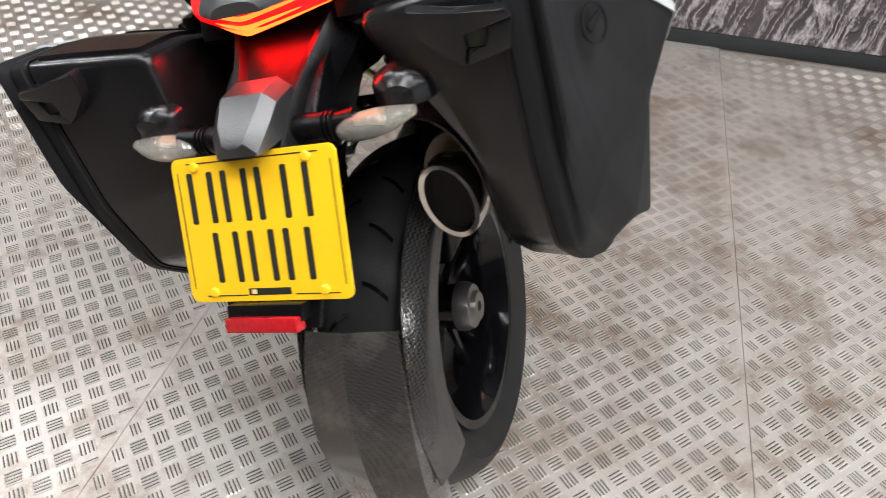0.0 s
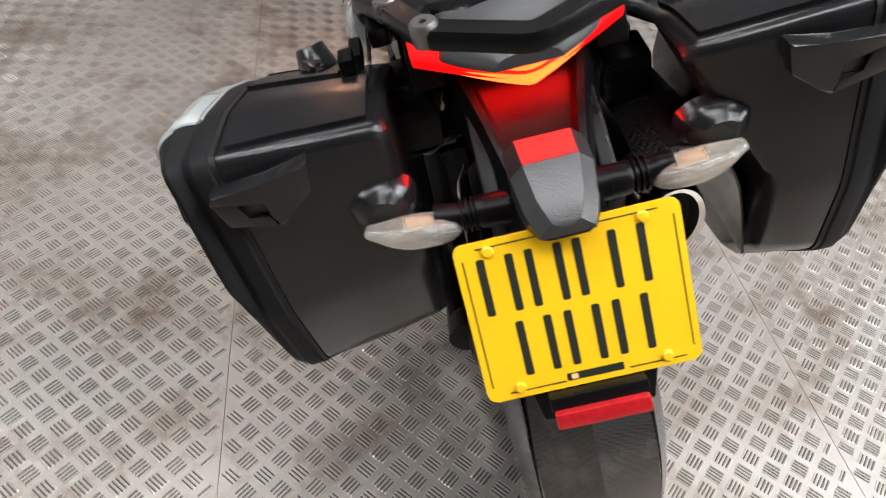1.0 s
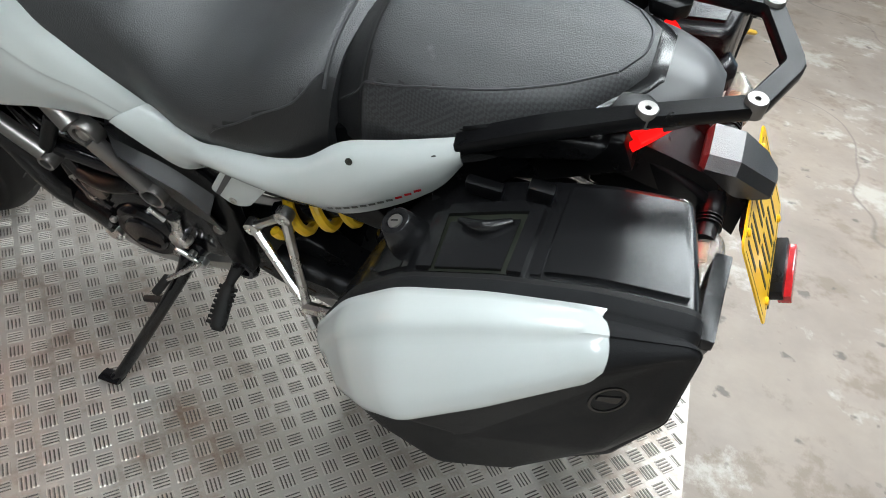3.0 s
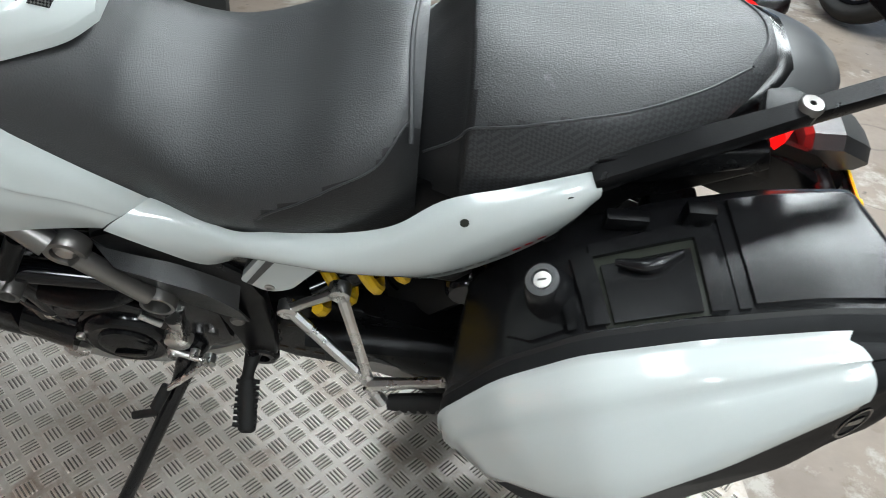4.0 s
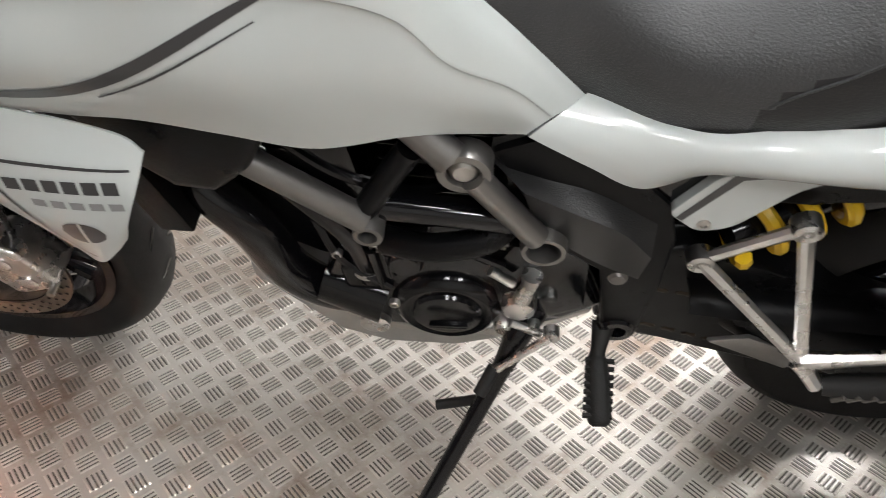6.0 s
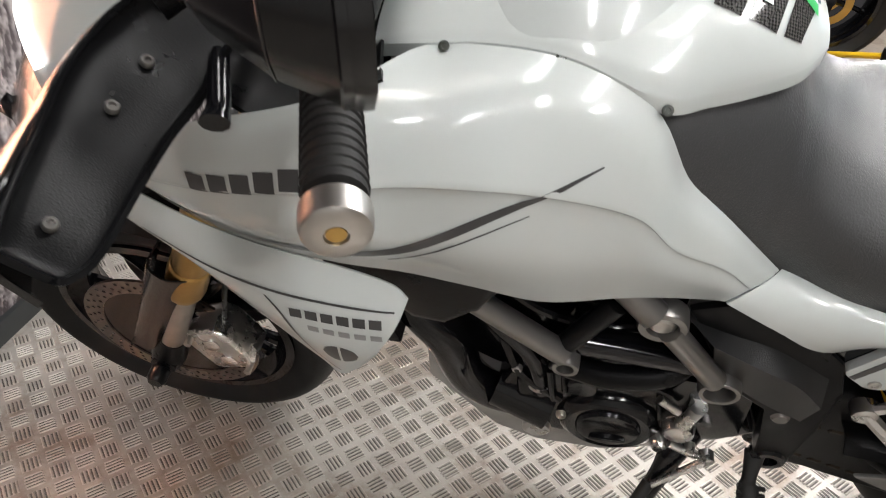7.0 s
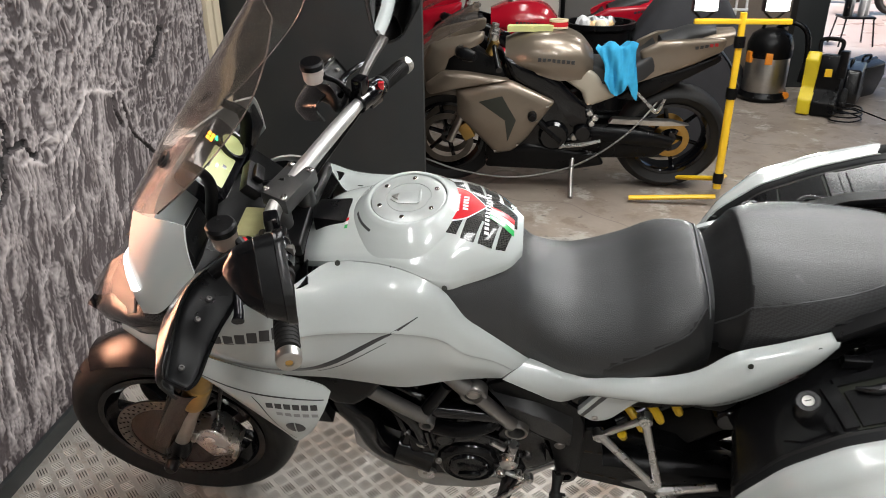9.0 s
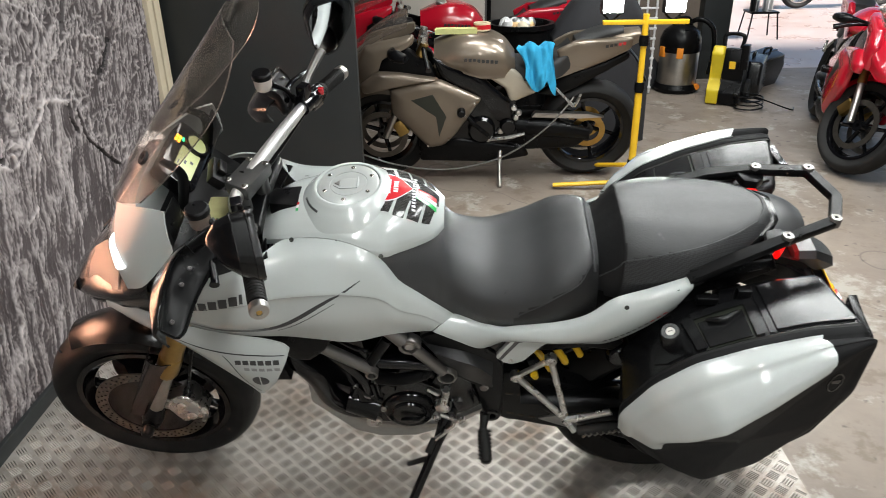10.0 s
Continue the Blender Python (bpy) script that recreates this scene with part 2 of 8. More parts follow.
def tube(pts, radius, n=12, steps=None, flat=1.0, up=(0, 0, 1)):
    """A swept tube; radius one number or one for each point; flat squeezes it along `up`."""
    r = np.full(len(pts), radius) if np.isscalar(radius) else np.array(radius, float)
    steps = steps or (2 if len(pts) == 2 else 7 * (len(pts) - 1) + 1)
    q = through_points(np.column_stack([np.array(pts, float), r]), steps)
    p, r = q[:, :3], q[:, 3]
    d = np.gradient(p, axis=0)
    rows = []
    side = None
    for k in range(len(p)):
        w = Vector(d[k]).normalized()
        ref = Vector(up) if side is None else side.cross(w)
        if side is None and abs(w.dot(ref)) > 0.95:
            ref = Vector((0, 1, 0))
        side = w.cross(ref).normalized()
        if side.length < 0.5:
            side = w.orthogonal().normalized()
        top = side.cross(w).normalized()
        rows.append([p[k] + r[k] * (math.cos(a) * np.array(side) + flat * math.sin(a) * np.array(top)) for a in np.linspace(0, 2 * math.pi, n, endpoint=False)])
    return from_grid(rows, wrap=True, caps=True)


def lathe(profile, axis="y", centre=(0, 0, 0), n=40, closed=False):
    """Turns (radius, along) pairs round an axis through centre."""
    rows = []
    for k in range(n):
        a = 2 * math.pi * k / n
        c, s = math.cos(a), math.sin(a)
        rows.append([{"x": (h, r * c, r * s), "y": (r * c, h, r * s), "z": (r * c, r * s, h)}[axis] for r, h in profile])
    bm = bmesh.new()
    v = [[bm.verts.new(Vector(p) + Vector(centre)) for p in row] for row in rows]
    m = len(profile)
    for k in range(n):
        a, b = v[k], v[(k + 1) % n]
        for j in range(m if closed else m - 1):
            bm.faces.new((a[j], a[(j + 1) % m], b[(j + 1) % m], b[j]))
    bmesh.ops.remove_doubles(bm, verts=bm.verts, dist=1e-6)
    return bm


def prism(poly, lo, hi, axis="y", bevel=0.0, segments=2):
    """A polygon pushed from lo to hi along an axis, with rounded edges."""
    def at(a, b, h):
        return {"x": (h, a, b), "y": (a, h, b), "z": (a, b, h)}[axis]
    bm = bmesh.new()
    low, high = [bm.verts.new(at(a, b, lo)) for a, b in poly], [bm.verts.new(at(a, b, hi)) for a, b in poly]
    bm.faces.new(low[::-1]), bm.faces.new(high)
    n = len(poly)
    for k in range(n):
        bm.faces.new((low[k], low[(k + 1) % n], high[(k + 1) % n], high[k]))
    if bevel:
        bmesh.ops.bevel(bm, geom=bm.edges[:], offset=bevel, segments=segments, profile=0.6, affect="EDGES", clamp_overlap=True)
    return bm


def box(lo, hi, bevel=0.003, segments=2):
    return prism([(lo[0], lo[1]), (hi[0], lo[1]), (hi[0], hi[1]), (lo[0], hi[1])], lo[2], hi[2], "z", bevel, segments)


def turned(bm, m):
    bmesh.ops.transform(bm, matrix=m, verts=bm.verts)
    return bm


def mirrored(bm):
    return turned(bm, Matrix.Diagonal((1, -1, 1, 1)))


def joined(*bms):
    out = bmesh.new()
    for b in bms:
        me = bpy.data.meshes.new("t")
        b.to_mesh(me)
        b.free()
        out.from_mesh(me)
        bpy.data.meshes.remove(me)
    return out


def rod(a, b, r, n=12, r2=None):
    return tube([a, b], [r, r if r2 is None else r2], n)


def bolt_head(at, along, r=0.007, h=0.005, n=12):
    """A socket-head screw: a rim, a recess and a rounded edge."""
    bm = lathe([(0, h * 0.4), (r * 0.45, h * 0.4), (r * 0.5, h), (r * 0.85, h), (r, h * 0.75), (r, 0), (0, 0)], "z", n=n)
    return turned(bm, Matrix.Translation(at) @ Vector(along).to_track_quat("Z", "Y").to_matrix().to_4x4())


def rounded(poly, n=80):
    """A closed smooth outline through the corners of poly."""
    p = [*poly[-2:], *poly, *poly[:3]]
    m = len(poly)
    q = through_points(p, (m + 4) * 40 + 1)
    q = q[80:80 + m * 40]
    return q[np.linspace(0, len(q), n, endpoint=False).astype(int)]


def filleted(poly, radius, n=5):
    """The outline of poly with its corners rounded off."""
    out = []
    m = len(poly)
    for k in range(m):
        p, q, r = (Vector(poly[(k + d) % m]) for d in (-1, 0, 1))
        a, b = (p - q), (r - q)
        t = min(radius, a.length * 0.45, b.length * 0.45)
        a, b = q + a.normalized() * t, q + b.normalized() * t
        for u in np.linspace(0, 1, n):
            out.append(((1 - u) ** 2 * a + 2 * u * (1 - u) * q + u * u * b)[:])
    return np.array(out)


def projected(bvh, outline, cast, lift=0.0008):
    """Lays a flat grid of points on a surface: outline rows of points, cast towards a direction."""
    rows = []
    for row in outline:
        out = []
        for p in row:
            hit = bvh.ray_cast(Vector(p) - Vector(cast) * 2, Vector(cast))
            out.append(tuple(hit[0] + hit[1] * (lift if hit[1].dot(Vector(cast)) < 0 else -lift)) if hit[0] else tuple(p))
        rows.append(out)
    return from_grid(np.array(rows))


def ribbon(pts, widths, n=30):
    """Rows across a strip through flat points (a, b), for projected()."""
    p = through_points(pts, n)
    w = through_points([(v,) for v in widths], n)[:, 0]
    d = np.gradient(p, axis=0)
    d /= np.linalg.norm(d, axis=1, keepdims=True)
    side = np.column_stack([-d[:, 1], d[:, 0]])
    return np.stack([p + side * (w * s)[:, None] for s in (0.5, 0.17, -0.17, -0.5)], 1)


# ---- the setting ----
def surface_floor():
    """Worn concrete: broad brown and pink stains, pale scuffed patches, oil spots and crooked dark cracks."""
    m = material("worn_concrete", (0.275, 0.230, 0.192), 0.55, vary=0.45, scale=1.6, bump=0.5, bump_scale=70, rough_vary=0.22, colour2=(0.175, 0.140, 0.114))
    t = m.node_tree
    b = t.nodes["Principled BSDF"]
    at = t.nodes.new("ShaderNodeTexCoord")

    def layer(scale, detail, rough, lo, hi, top, colour, shift, line=False):
        mp = t.nodes.new("ShaderNodeMapping")
        mp.inputs["Location"].default_value = (shift, shift * 0.7, 0)
        t.links.new(at.outputs["Object"], mp.inputs[0])
        n = t.nodes.new("ShaderNodeTexNoise")
        n.inputs["Scale"].default_value, n.inputs["Detail"].default_value, n.inputs["Roughness"].default_value = scale, detail, rough
        t.links.new(mp.outputs[0], n.inputs["Vector"])
        value = n.outputs["Fac"]
        if line:
            for op, k in (("SUBTRACT", 0.5), ("ABSOLUTE", 0.0)):
                q = t.nodes.new("ShaderNodeMath")
                q.operation = op
                q.inputs[1].default_value = k
                t.links.new(value, q.inputs[0])
                value = q.outputs[0]
        r = t.nodes.new("ShaderNodeMapRange")
        for k, v in zip(("From Min", "From Max", "To Min", "To Max"), (lo, hi, top if line else 0.0, 0.0 if line else top)):
            r.inputs[k].default_value = v
        t.links.new(value, r.inputs["Value"])
        c = t.nodes.new("ShaderNodeMix")
        c.data_type = "RGBA"
        c.inputs["B"].default_value = (*colour, 1)
        t.links.new(b.inputs["Base Color"].links[0].from_socket, c.inputs["A"])
        t.links.new(r.outputs[0], c.inputs["Factor"])
        t.links.new(c.outputs["Result"], b.inputs["Base Color"])

    layer(2.3, 6, 0.6, 0.46, 0.62, 0.40, (0.29, 0.238, 0.190), 3.1)
    layer(9.0, 8, 0.66, 0.45, 0.68, 0.50, (0.20, 0.165, 0.14), 7.7)
    layer(2.4, 12, 0.72, 0.545, 0.60, 0.80, (0.38, 0.352, 0.312), 0.0)
    layer(5.5, 10, 0.70, 0.54, 0.62, 0.65, (0.150, 0.112, 0.080), 11.3)
    layer(14.0, 4, 0.5, 0.66, 0.71, 0.8, (0.085, 0.070, 0.060), 1.3)
    layer(0.45, 3, 0.50, 0.0, 0.0022, 0.6, (0.085, 0.070, 0.060), 5.4, True)
    return m


def tread_metal(name, light, dark, rough, stain):
    m = material(name, light, rough, 1.0, vary=0.3, scale=2.0, bump=0.25, bump_scale=420, colour2=dark, rough_vary=0.14)
    t = m.node_tree
    b = t.nodes["Principled BSDF"]
    b.inputs["Metallic"].default_value = 0.45
    at = t.nodes.new("ShaderNodeTexCoord")
    n = t.nodes.new("ShaderNodeTexNoise")
    n.inputs["Scale"].default_value, n.inputs["Detail"].default_value, n.inputs["Roughness"].default_value = 3.6, 11, 0.72
    t.links.new(at.outputs["Object"], n.inputs["Vector"])
    r = t.nodes.new("ShaderNodeMapRange")
    r.inputs["From Min"].default_value, r.inputs["From Max"].default_value = 0.49, 0.65
    t.links.new(n.outputs["Fac"], r.inputs["Value"])
    c = t.nodes.new("ShaderNodeMix")
    c.data_type = "RGBA"
    c.inputs["B"].default_value = (*stain, 1)
    t.links.new(b.inputs["Base Color"].links[0].from_socket, c.inputs["A"])
    t.links.new(r.outputs[0], c.inputs["Factor"])
    t.links.new(c.outputs["Result"], b.inputs["Base Color"])
    return m


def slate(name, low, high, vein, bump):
    """Slate look: mauve grey, relief shading put into the colour by height, pale crests over dark hollows, with cloudy
    tones and fine grit.
    """
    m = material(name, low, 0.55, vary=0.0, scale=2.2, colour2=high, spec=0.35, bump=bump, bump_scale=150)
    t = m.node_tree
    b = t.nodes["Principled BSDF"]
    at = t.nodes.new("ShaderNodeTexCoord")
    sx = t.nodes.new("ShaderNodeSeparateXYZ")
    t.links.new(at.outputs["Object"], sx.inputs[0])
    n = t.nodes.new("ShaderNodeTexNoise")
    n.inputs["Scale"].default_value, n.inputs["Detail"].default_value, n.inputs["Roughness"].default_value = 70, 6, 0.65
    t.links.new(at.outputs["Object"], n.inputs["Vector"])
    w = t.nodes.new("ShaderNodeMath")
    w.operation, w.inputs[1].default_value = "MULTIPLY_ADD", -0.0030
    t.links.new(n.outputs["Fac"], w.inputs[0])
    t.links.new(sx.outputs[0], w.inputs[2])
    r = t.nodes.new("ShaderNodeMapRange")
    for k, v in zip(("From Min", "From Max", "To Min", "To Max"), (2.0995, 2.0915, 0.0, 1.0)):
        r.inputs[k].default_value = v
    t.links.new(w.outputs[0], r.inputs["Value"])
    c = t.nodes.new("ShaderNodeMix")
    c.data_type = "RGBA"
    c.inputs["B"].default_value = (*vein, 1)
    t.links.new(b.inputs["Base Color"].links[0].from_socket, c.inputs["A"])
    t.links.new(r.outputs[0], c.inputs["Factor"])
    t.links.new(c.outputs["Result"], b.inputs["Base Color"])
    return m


FLOOR = surface_floor()
TREAD = tread_metal("worn_aluminium_sheet", (0.54, 0.51, 0.47), (0.36, 0.325, 0.29), 0.42, (0.215, 0.158, 0.12))
GRIME = material("groove_dirt", (0.050, 0.043, 0.037), 0.7, vary=0.5, scale=5, colour2=(0.14, 0.125, 0.11))
BAR = tread_metal("rubbed_aluminium_bars", (0.60, 0.565, 0.52), (0.45, 0.415, 0.375), 0.34, (0.31, 0.255, 0.21))
for metal in (TREAD, BAR):
    smudged(metal, 1.15, 0.56, 0.78, (0.27, 0.215, 0.175))
# crest and hollow tones carry relief light painted into the colour
ROCK = slate("relief_toned_slate", (0.052, 0.042, 0.044), (0.100, 0.083, 0.085), (0.64, 0.58, 0.575), 0.8)
# shade inside the clefts is painted as near-black stone
CLEFT_SHADE = material("shaded_slate_cleft", (0.020, 0.017, 0.018), 0.7, vary=0.4, scale=40, bump=0.8, bump_scale=120)

floor = part("floor", box((-9, -14, -0.12), (4.2, 6.0, -0.006), 0), FLOOR)
tagged(floor, "worn patchy brown-grey concrete workshop floor", "floor", kind="structure")


def tread_sheet(name, x0, x1, y0, y1):
    """A five-bar tread plate: a thin sheet with bars raised in crossing groups of five."""
    verts, faces, grime = [], [], []
    def add(pts, quads):
        k = len(verts)
        verts.extend(pts)
        faces.extend([tuple(i + k for i in q) for q in quads])
    add([(x, y, z) for z in (-0.0055, 0.0) for x, y in ((x0, y0), (x1, y0), (x1, y1), (x0, y1))],
        [(4, 5, 6, 7), (0, 1, 5, 4), (1, 2, 6, 5), (2, 3, 7, 6), (3, 0, 4, 7)])
    quads = [(4, 5, 6, 7), (0, 1, 5, 4), (1, 2, 6, 5), (2, 3, 7, 6), (3, 0, 4, 7)]
    pitch, h = 0.0625, 0.0019
    rng = random.Random(int((y0 + 9) * 100))
    for i in range(int((x1 - x0) / (pitch / 2)) + 1):
        for j in range(int((y1 - y0) / (pitch / 2)) + 1):
            if (i + j) % 2:
                continue
            cx, cy = x0 + i * pitch / 2 + 0.012, y0 + j * pitch / 2 + 0.014
            a = math.pi / 4 if i % 2 else -math.pi / 4
            c, s = math.cos(a), math.sin(a)
            for k in range(-2, 3):
                off, half, wide = k * 0.0076, 0.0178 - 0.0008 * abs(k), 0.0021
                pts = []
                for z, f, g in ((0.0, 1.0, 1.0), (h, 0.82, 0.42)):
                    for u, v in ((-1, -1), (1, -1), (1, 1), (-1, 1)):
                        p, q = u * half * f, off + v * wide * g
                        pts.append((cx + p * c - q * s, cy + p * s + q * c, z))
                if all(x0 < p[0] < x1 and y0 < p[1] < y1 for p in pts[:4]):
                    add(pts, quads)
                    if k < 2:
                        # dirt held in the groove beside the bar
                        g = [(cx + u * half * 0.86 * c - (off + 0.0038 + v * 0.0014) * s, cy + u * half * 0.86 * s + (off + 0.0038 + v * 0.0014) * c, 0.0003) for u, v in ((-1, -1), (1, -1), (1, 1), (-1, 1))]
                        grime.append(g)
    bars = len(faces) - 5
    for g in grime:
        add(g, [(0, 1, 2, 3)])
    me = bpy.data.meshes.new(name)
    me.from_pydata(verts, [], faces)
    for mat in (TREAD, BAR, GRIME):
        me.materials.append(mat)
    me.polygons.foreach_set("material_index", [0] * 5 + [1] * bars + [2] * len(grime))
    ob = new(name, me)
    ob.parent = floor
    return ob


for y0, y1, shift in ((1.9408, 3.19, 0.0), (0.6888, 1.9392, 0.0), (-0.5632, 0.6872, 0.0), (-1.814, -0.5648, -0.028)):
    tread_sheet("tread_plate", -0.394 + shift, 2.086 + shift, y0, y1)

VEIN_LINE = [(0.30, 1.10), (0.02, 1.02), (-0.20, 0.93), (-0.308, 0.844), (-0.353, 0.845), (-0.423, 0.812), (-0.544, 0.864), (-0.668, 0.938), (-0.692, 0.965), (-0.778, 0.955), (-0.878, 0.915),
             (-0.900, 0.840), (-0.963, 0.752), (-1.056, 0.667), (-1.172, 0.575), (-1.40, 0.47), (-1.75, 0.42)]
STREAKS = ([(-0.643, 0.870), (-0.564, 0.769), (-0.507, 0.653), (-0.366, 0.591), (-0.299, 0.512), (-0.241, 0.440), (-0.20, 0.20)], [(-0.52, 0.70), (-0.45, 0.55), (-0.44, 0.35), (-0.36, 0.10)], [(-0.80, 0.80), (-0.74, 0.60), (-0.75, 0.40), (-0.68, 0.15)],
           [(-0.20, 1.20), (-0.32, 1.12), (-0.36, 1.02)], [(-0.62, 1.32), (-0.78, 1.24), (-0.80, 1.12)], [(-1.02, 1.30), (-1.06, 1.16), (-1.16, 1.12)], [(-0.02, 0.80), (-0.05, 0.55), (-0.02, 0.20)], [(-0.98, 0.60), (-0.90, 0.40), (-0.86, 0.15)],
           [(-1.178, 1.111), (-1.273, 1.101), (-1.349, 1.067)])
CLEFTS = (([(-0.243, 1.046), (-0.267, 1.007), (-0.277, 0.957), (-0.265, 0.911), (-0.234, 0.871), (-0.231, 0.822), (-0.186, 0.773), (-0.136, 0.720), (-0.103, 0.660)], 0.015), ([(-0.276, 0.901), (-0.342, 0.904), (-0.352, 0.872), (-0.377, 0.849)], 0.013),
          ([(-0.859, 0.913), (-0.866, 0.858), (-0.885, 0.811)], 0.013), ([(-0.917, 0.882), (-0.948, 0.764), (-1.056, 0.664), (-1.172, 0.572)], 0.009), ([(-1.130, 1.040), (-1.117, 0.979)], 0.010), ([(-0.984, 1.281), (-0.968, 1.227), (-0.917, 1.159)], 0.008),
          ([(-1.300, 1.080), (-1.235, 1.014), (-1.150, 0.967)], 0.022), ([(-1.33, 1.02), (-1.30, 0.97)], 0.010), ([(-1.58, 1.45), (-1.60, 1.10), (-1.56, 0.90)], 0.009), ([(-1.66, 1.40), (-1.67, 1.00), (-1.63, 0.70)], 0.010))


def lattice_noise(u, v, seed):
    """Smooth noise of about -1 to 1 with one knot for each unit of u and v."""
    rnd = np.random.RandomState(seed).uniform(-1, 1, (257, 257))
    i, j = np.floor(u).astype(int), np.floor(v).astype(int)
    a, b = u - i, v - j
    a, b = a * a * (3 - 2 * a), b * b * (3 - 2 * b)
    i, j = i % 256, j % 256
    return (rnd[i, j] * (1 - a) + rnd[i + 1, j] * a) * (1 - b) + (rnd[i, j + 1] * (1 - a) + rnd[i + 1, j + 1] * a) * b


def near_line(y, z, pts, wobble):
    """Distance from each place on the wall to a crooked line."""
    q = through_points(pts, 60)
    out = np.full(y.shape, 9.0)
    for (ay, az), (by, bz) in zip(q[:-1], q[1:]):
        l2 = (by - ay) ** 2 + (bz - az) ** 2 + 1e-9
        f = np.clip(((y - ay) * (by - ay) + (z - az) * (bz - az)) / l2, 0, 1)
        out = np.minimum(out, np.hypot(y - ay - f * (by - ay), z - az - f * (bz - az)))
    return out + wobble


def slate_wall(y0, y1, z0, z1, step):
    """The split face: short crooked lumps above a broken edge, upright runs below it, pale veins and clefts painted
    dark for their shade, over a thick board.
    """
    ny, nz = int((y1 - y0) / step) + 1, int((z1 - z0) / step) + 1
    y, z = np.meshgrid(np.linspace(y0, y1, ny), np.linspace(z0, z1, nz))
    wy = y + 0.016 * lattice_noise(y * 16, z * 9, 1) + 0.006 * lattice_noise(y * 45, z * 26, 2)
    wz = z + 0.020 * lattice_noise(y * 14, z * 14, 3)
    slant = wy + 0.30 * wz
    lumps = 0.8 - 2.2 * np.abs(lattice_noise(slant * 58, wz * 34, 4)) + 0.5 * lattice_noise(slant * 24, wz * 16, 13) - 1.1 * np.abs(lattice_noise(slant * 112, wz * 66, 5)) + 0.55 * lattice_noise(wy * 190, wz * 150, 6)
    runs = 0.7 - 1.8 * np.abs(lattice_noise((wy + 0.16 * wz) * 56, wz * 7.0, 7)) + 0.5 * lattice_noise((wy + 0.16 * wz) * 22, wz * 5, 14) - 1.0 * np.abs(lattice_noise((wy + 0.16 * wz) * 110, wz * 18, 8)) + 0.55 * lattice_noise(wy * 185, wz * 110, 9)
    edge = np.interp(-y, [-p[0] for p in VEIN_LINE], [p[1] for p in VEIN_LINE]) + 0.012 * lattice_noise(y * 40, z * 40, 10)
    over = np.clip((z - edge) / 0.012, 0, 1)
    swell = lattice_noise(y * 3.1, z * 2.3, 11)
    h = over * (lumps * 0.0034 + 0.0015 * np.exp(-np.maximum(z - edge, 0) / 0.10)) + (1 - over) * (runs - 0.05) * 0.0038 + 0.0008 * swell
    rub = 0.004 * lattice_noise(y * 60, z * 60, 12)
    h += 0.0055 * np.exp(-(near_line(y, z, VEIN_LINE[3:11], rub) / 0.008) ** 2)
    for k, pts in enumerate(STREAKS):
        h += 0.0050 * np.exp(-(near_line(y, z, pts, rub) / 0.0052) ** 2) * np.clip(0.65 + 0.6 * lattice_noise(y * 20, z * 20, 20 + k), 0, 1)
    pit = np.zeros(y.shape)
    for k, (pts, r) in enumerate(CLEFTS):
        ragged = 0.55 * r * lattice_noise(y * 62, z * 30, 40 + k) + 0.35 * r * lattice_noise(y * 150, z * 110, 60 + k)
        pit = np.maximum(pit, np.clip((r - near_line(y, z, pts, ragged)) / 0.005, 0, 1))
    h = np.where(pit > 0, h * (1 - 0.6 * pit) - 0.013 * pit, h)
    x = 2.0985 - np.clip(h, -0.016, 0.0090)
    verts = np.column_stack([x.ravel(), y.ravel(), z.ravel()])
    k = (np.arange(nz - 1)[:, None] * ny + np.arange(ny - 1)[None, :]).ravel()
    faces = np.column_stack([k, k + ny, k + ny + 1, k + 1])
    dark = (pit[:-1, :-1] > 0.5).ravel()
    n = len(verts)
    # the board that carries the face
    corners = [(a, b, c) for a in (2.116, 2.16) for b, c in ((-1.73, -0.006), (1.75, -0.006), (1.75, 2.9), (-1.73, 2.9))]
    back = [(n, n + 3, n + 2, n + 1), (n + 4, n + 5, n + 6, n + 7), (n, n + 1, n + 5, n + 4), (n + 1, n + 2, n + 6, n + 5), (n + 2, n + 3, n + 7, n + 6), (n + 3, n, n + 4, n + 7)]
    me = bpy.data.meshes.new("wall_slate")
    me.from_pydata(np.vstack([verts, corners]).tolist(), [], faces.tolist() + back)
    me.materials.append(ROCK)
    me.materials.append(CLEFT_SHADE)
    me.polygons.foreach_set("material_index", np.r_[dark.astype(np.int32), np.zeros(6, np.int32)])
    me.polygons.foreach_set("use_smooth", np.r_[np.ones(len(faces), bool), np.zeros(6, bool)])
    return new("wall_slate", me)


wall = slate_wall(-1.7295, 0.9, 0.0, 1.42, 0.0034)
tagged(wall, "mauve grey slate-look wall with pale veins", "wall", kind="structure")
skirting = part("baseboard", box((2.082, -1.73, -0.004), (2.0975, 1.75, 0.055), 0.002), CHARCOAL)
tagged(skirting, "narrow black edging strip along the slate panel", "baseboard", kind="structure")
for k, (a, b) in enumerate(((-1.796, -1.733), (-1.888, -1.818))):
    trim = part("trim", box((2.080, a, -0.006), (2.16, b, 2.9), 0.003), CREAM)
    tagged(trim, "cream painted timber upright beside the slate panel", "trim", kind="structure")
# charcoal strip added so the gap between the uprights stays dark
backing = part("gap_shade_strip", box((2.102, -1.8178, -0.006), (2.158, -1.7962, 2.9), 0), CHARCOAL)
tagged(backing, "charcoal strip in place of the shade between two cream timber uprights", "trim", kind="structure")
board = part("partition_board", box((1.135, -1.99, 0.0), (2.16, -1.935, 2.35), 0.003), CHARCOAL)
tagged(board, "tall charcoal grey partition board on the floor", "partition", kind="structure")
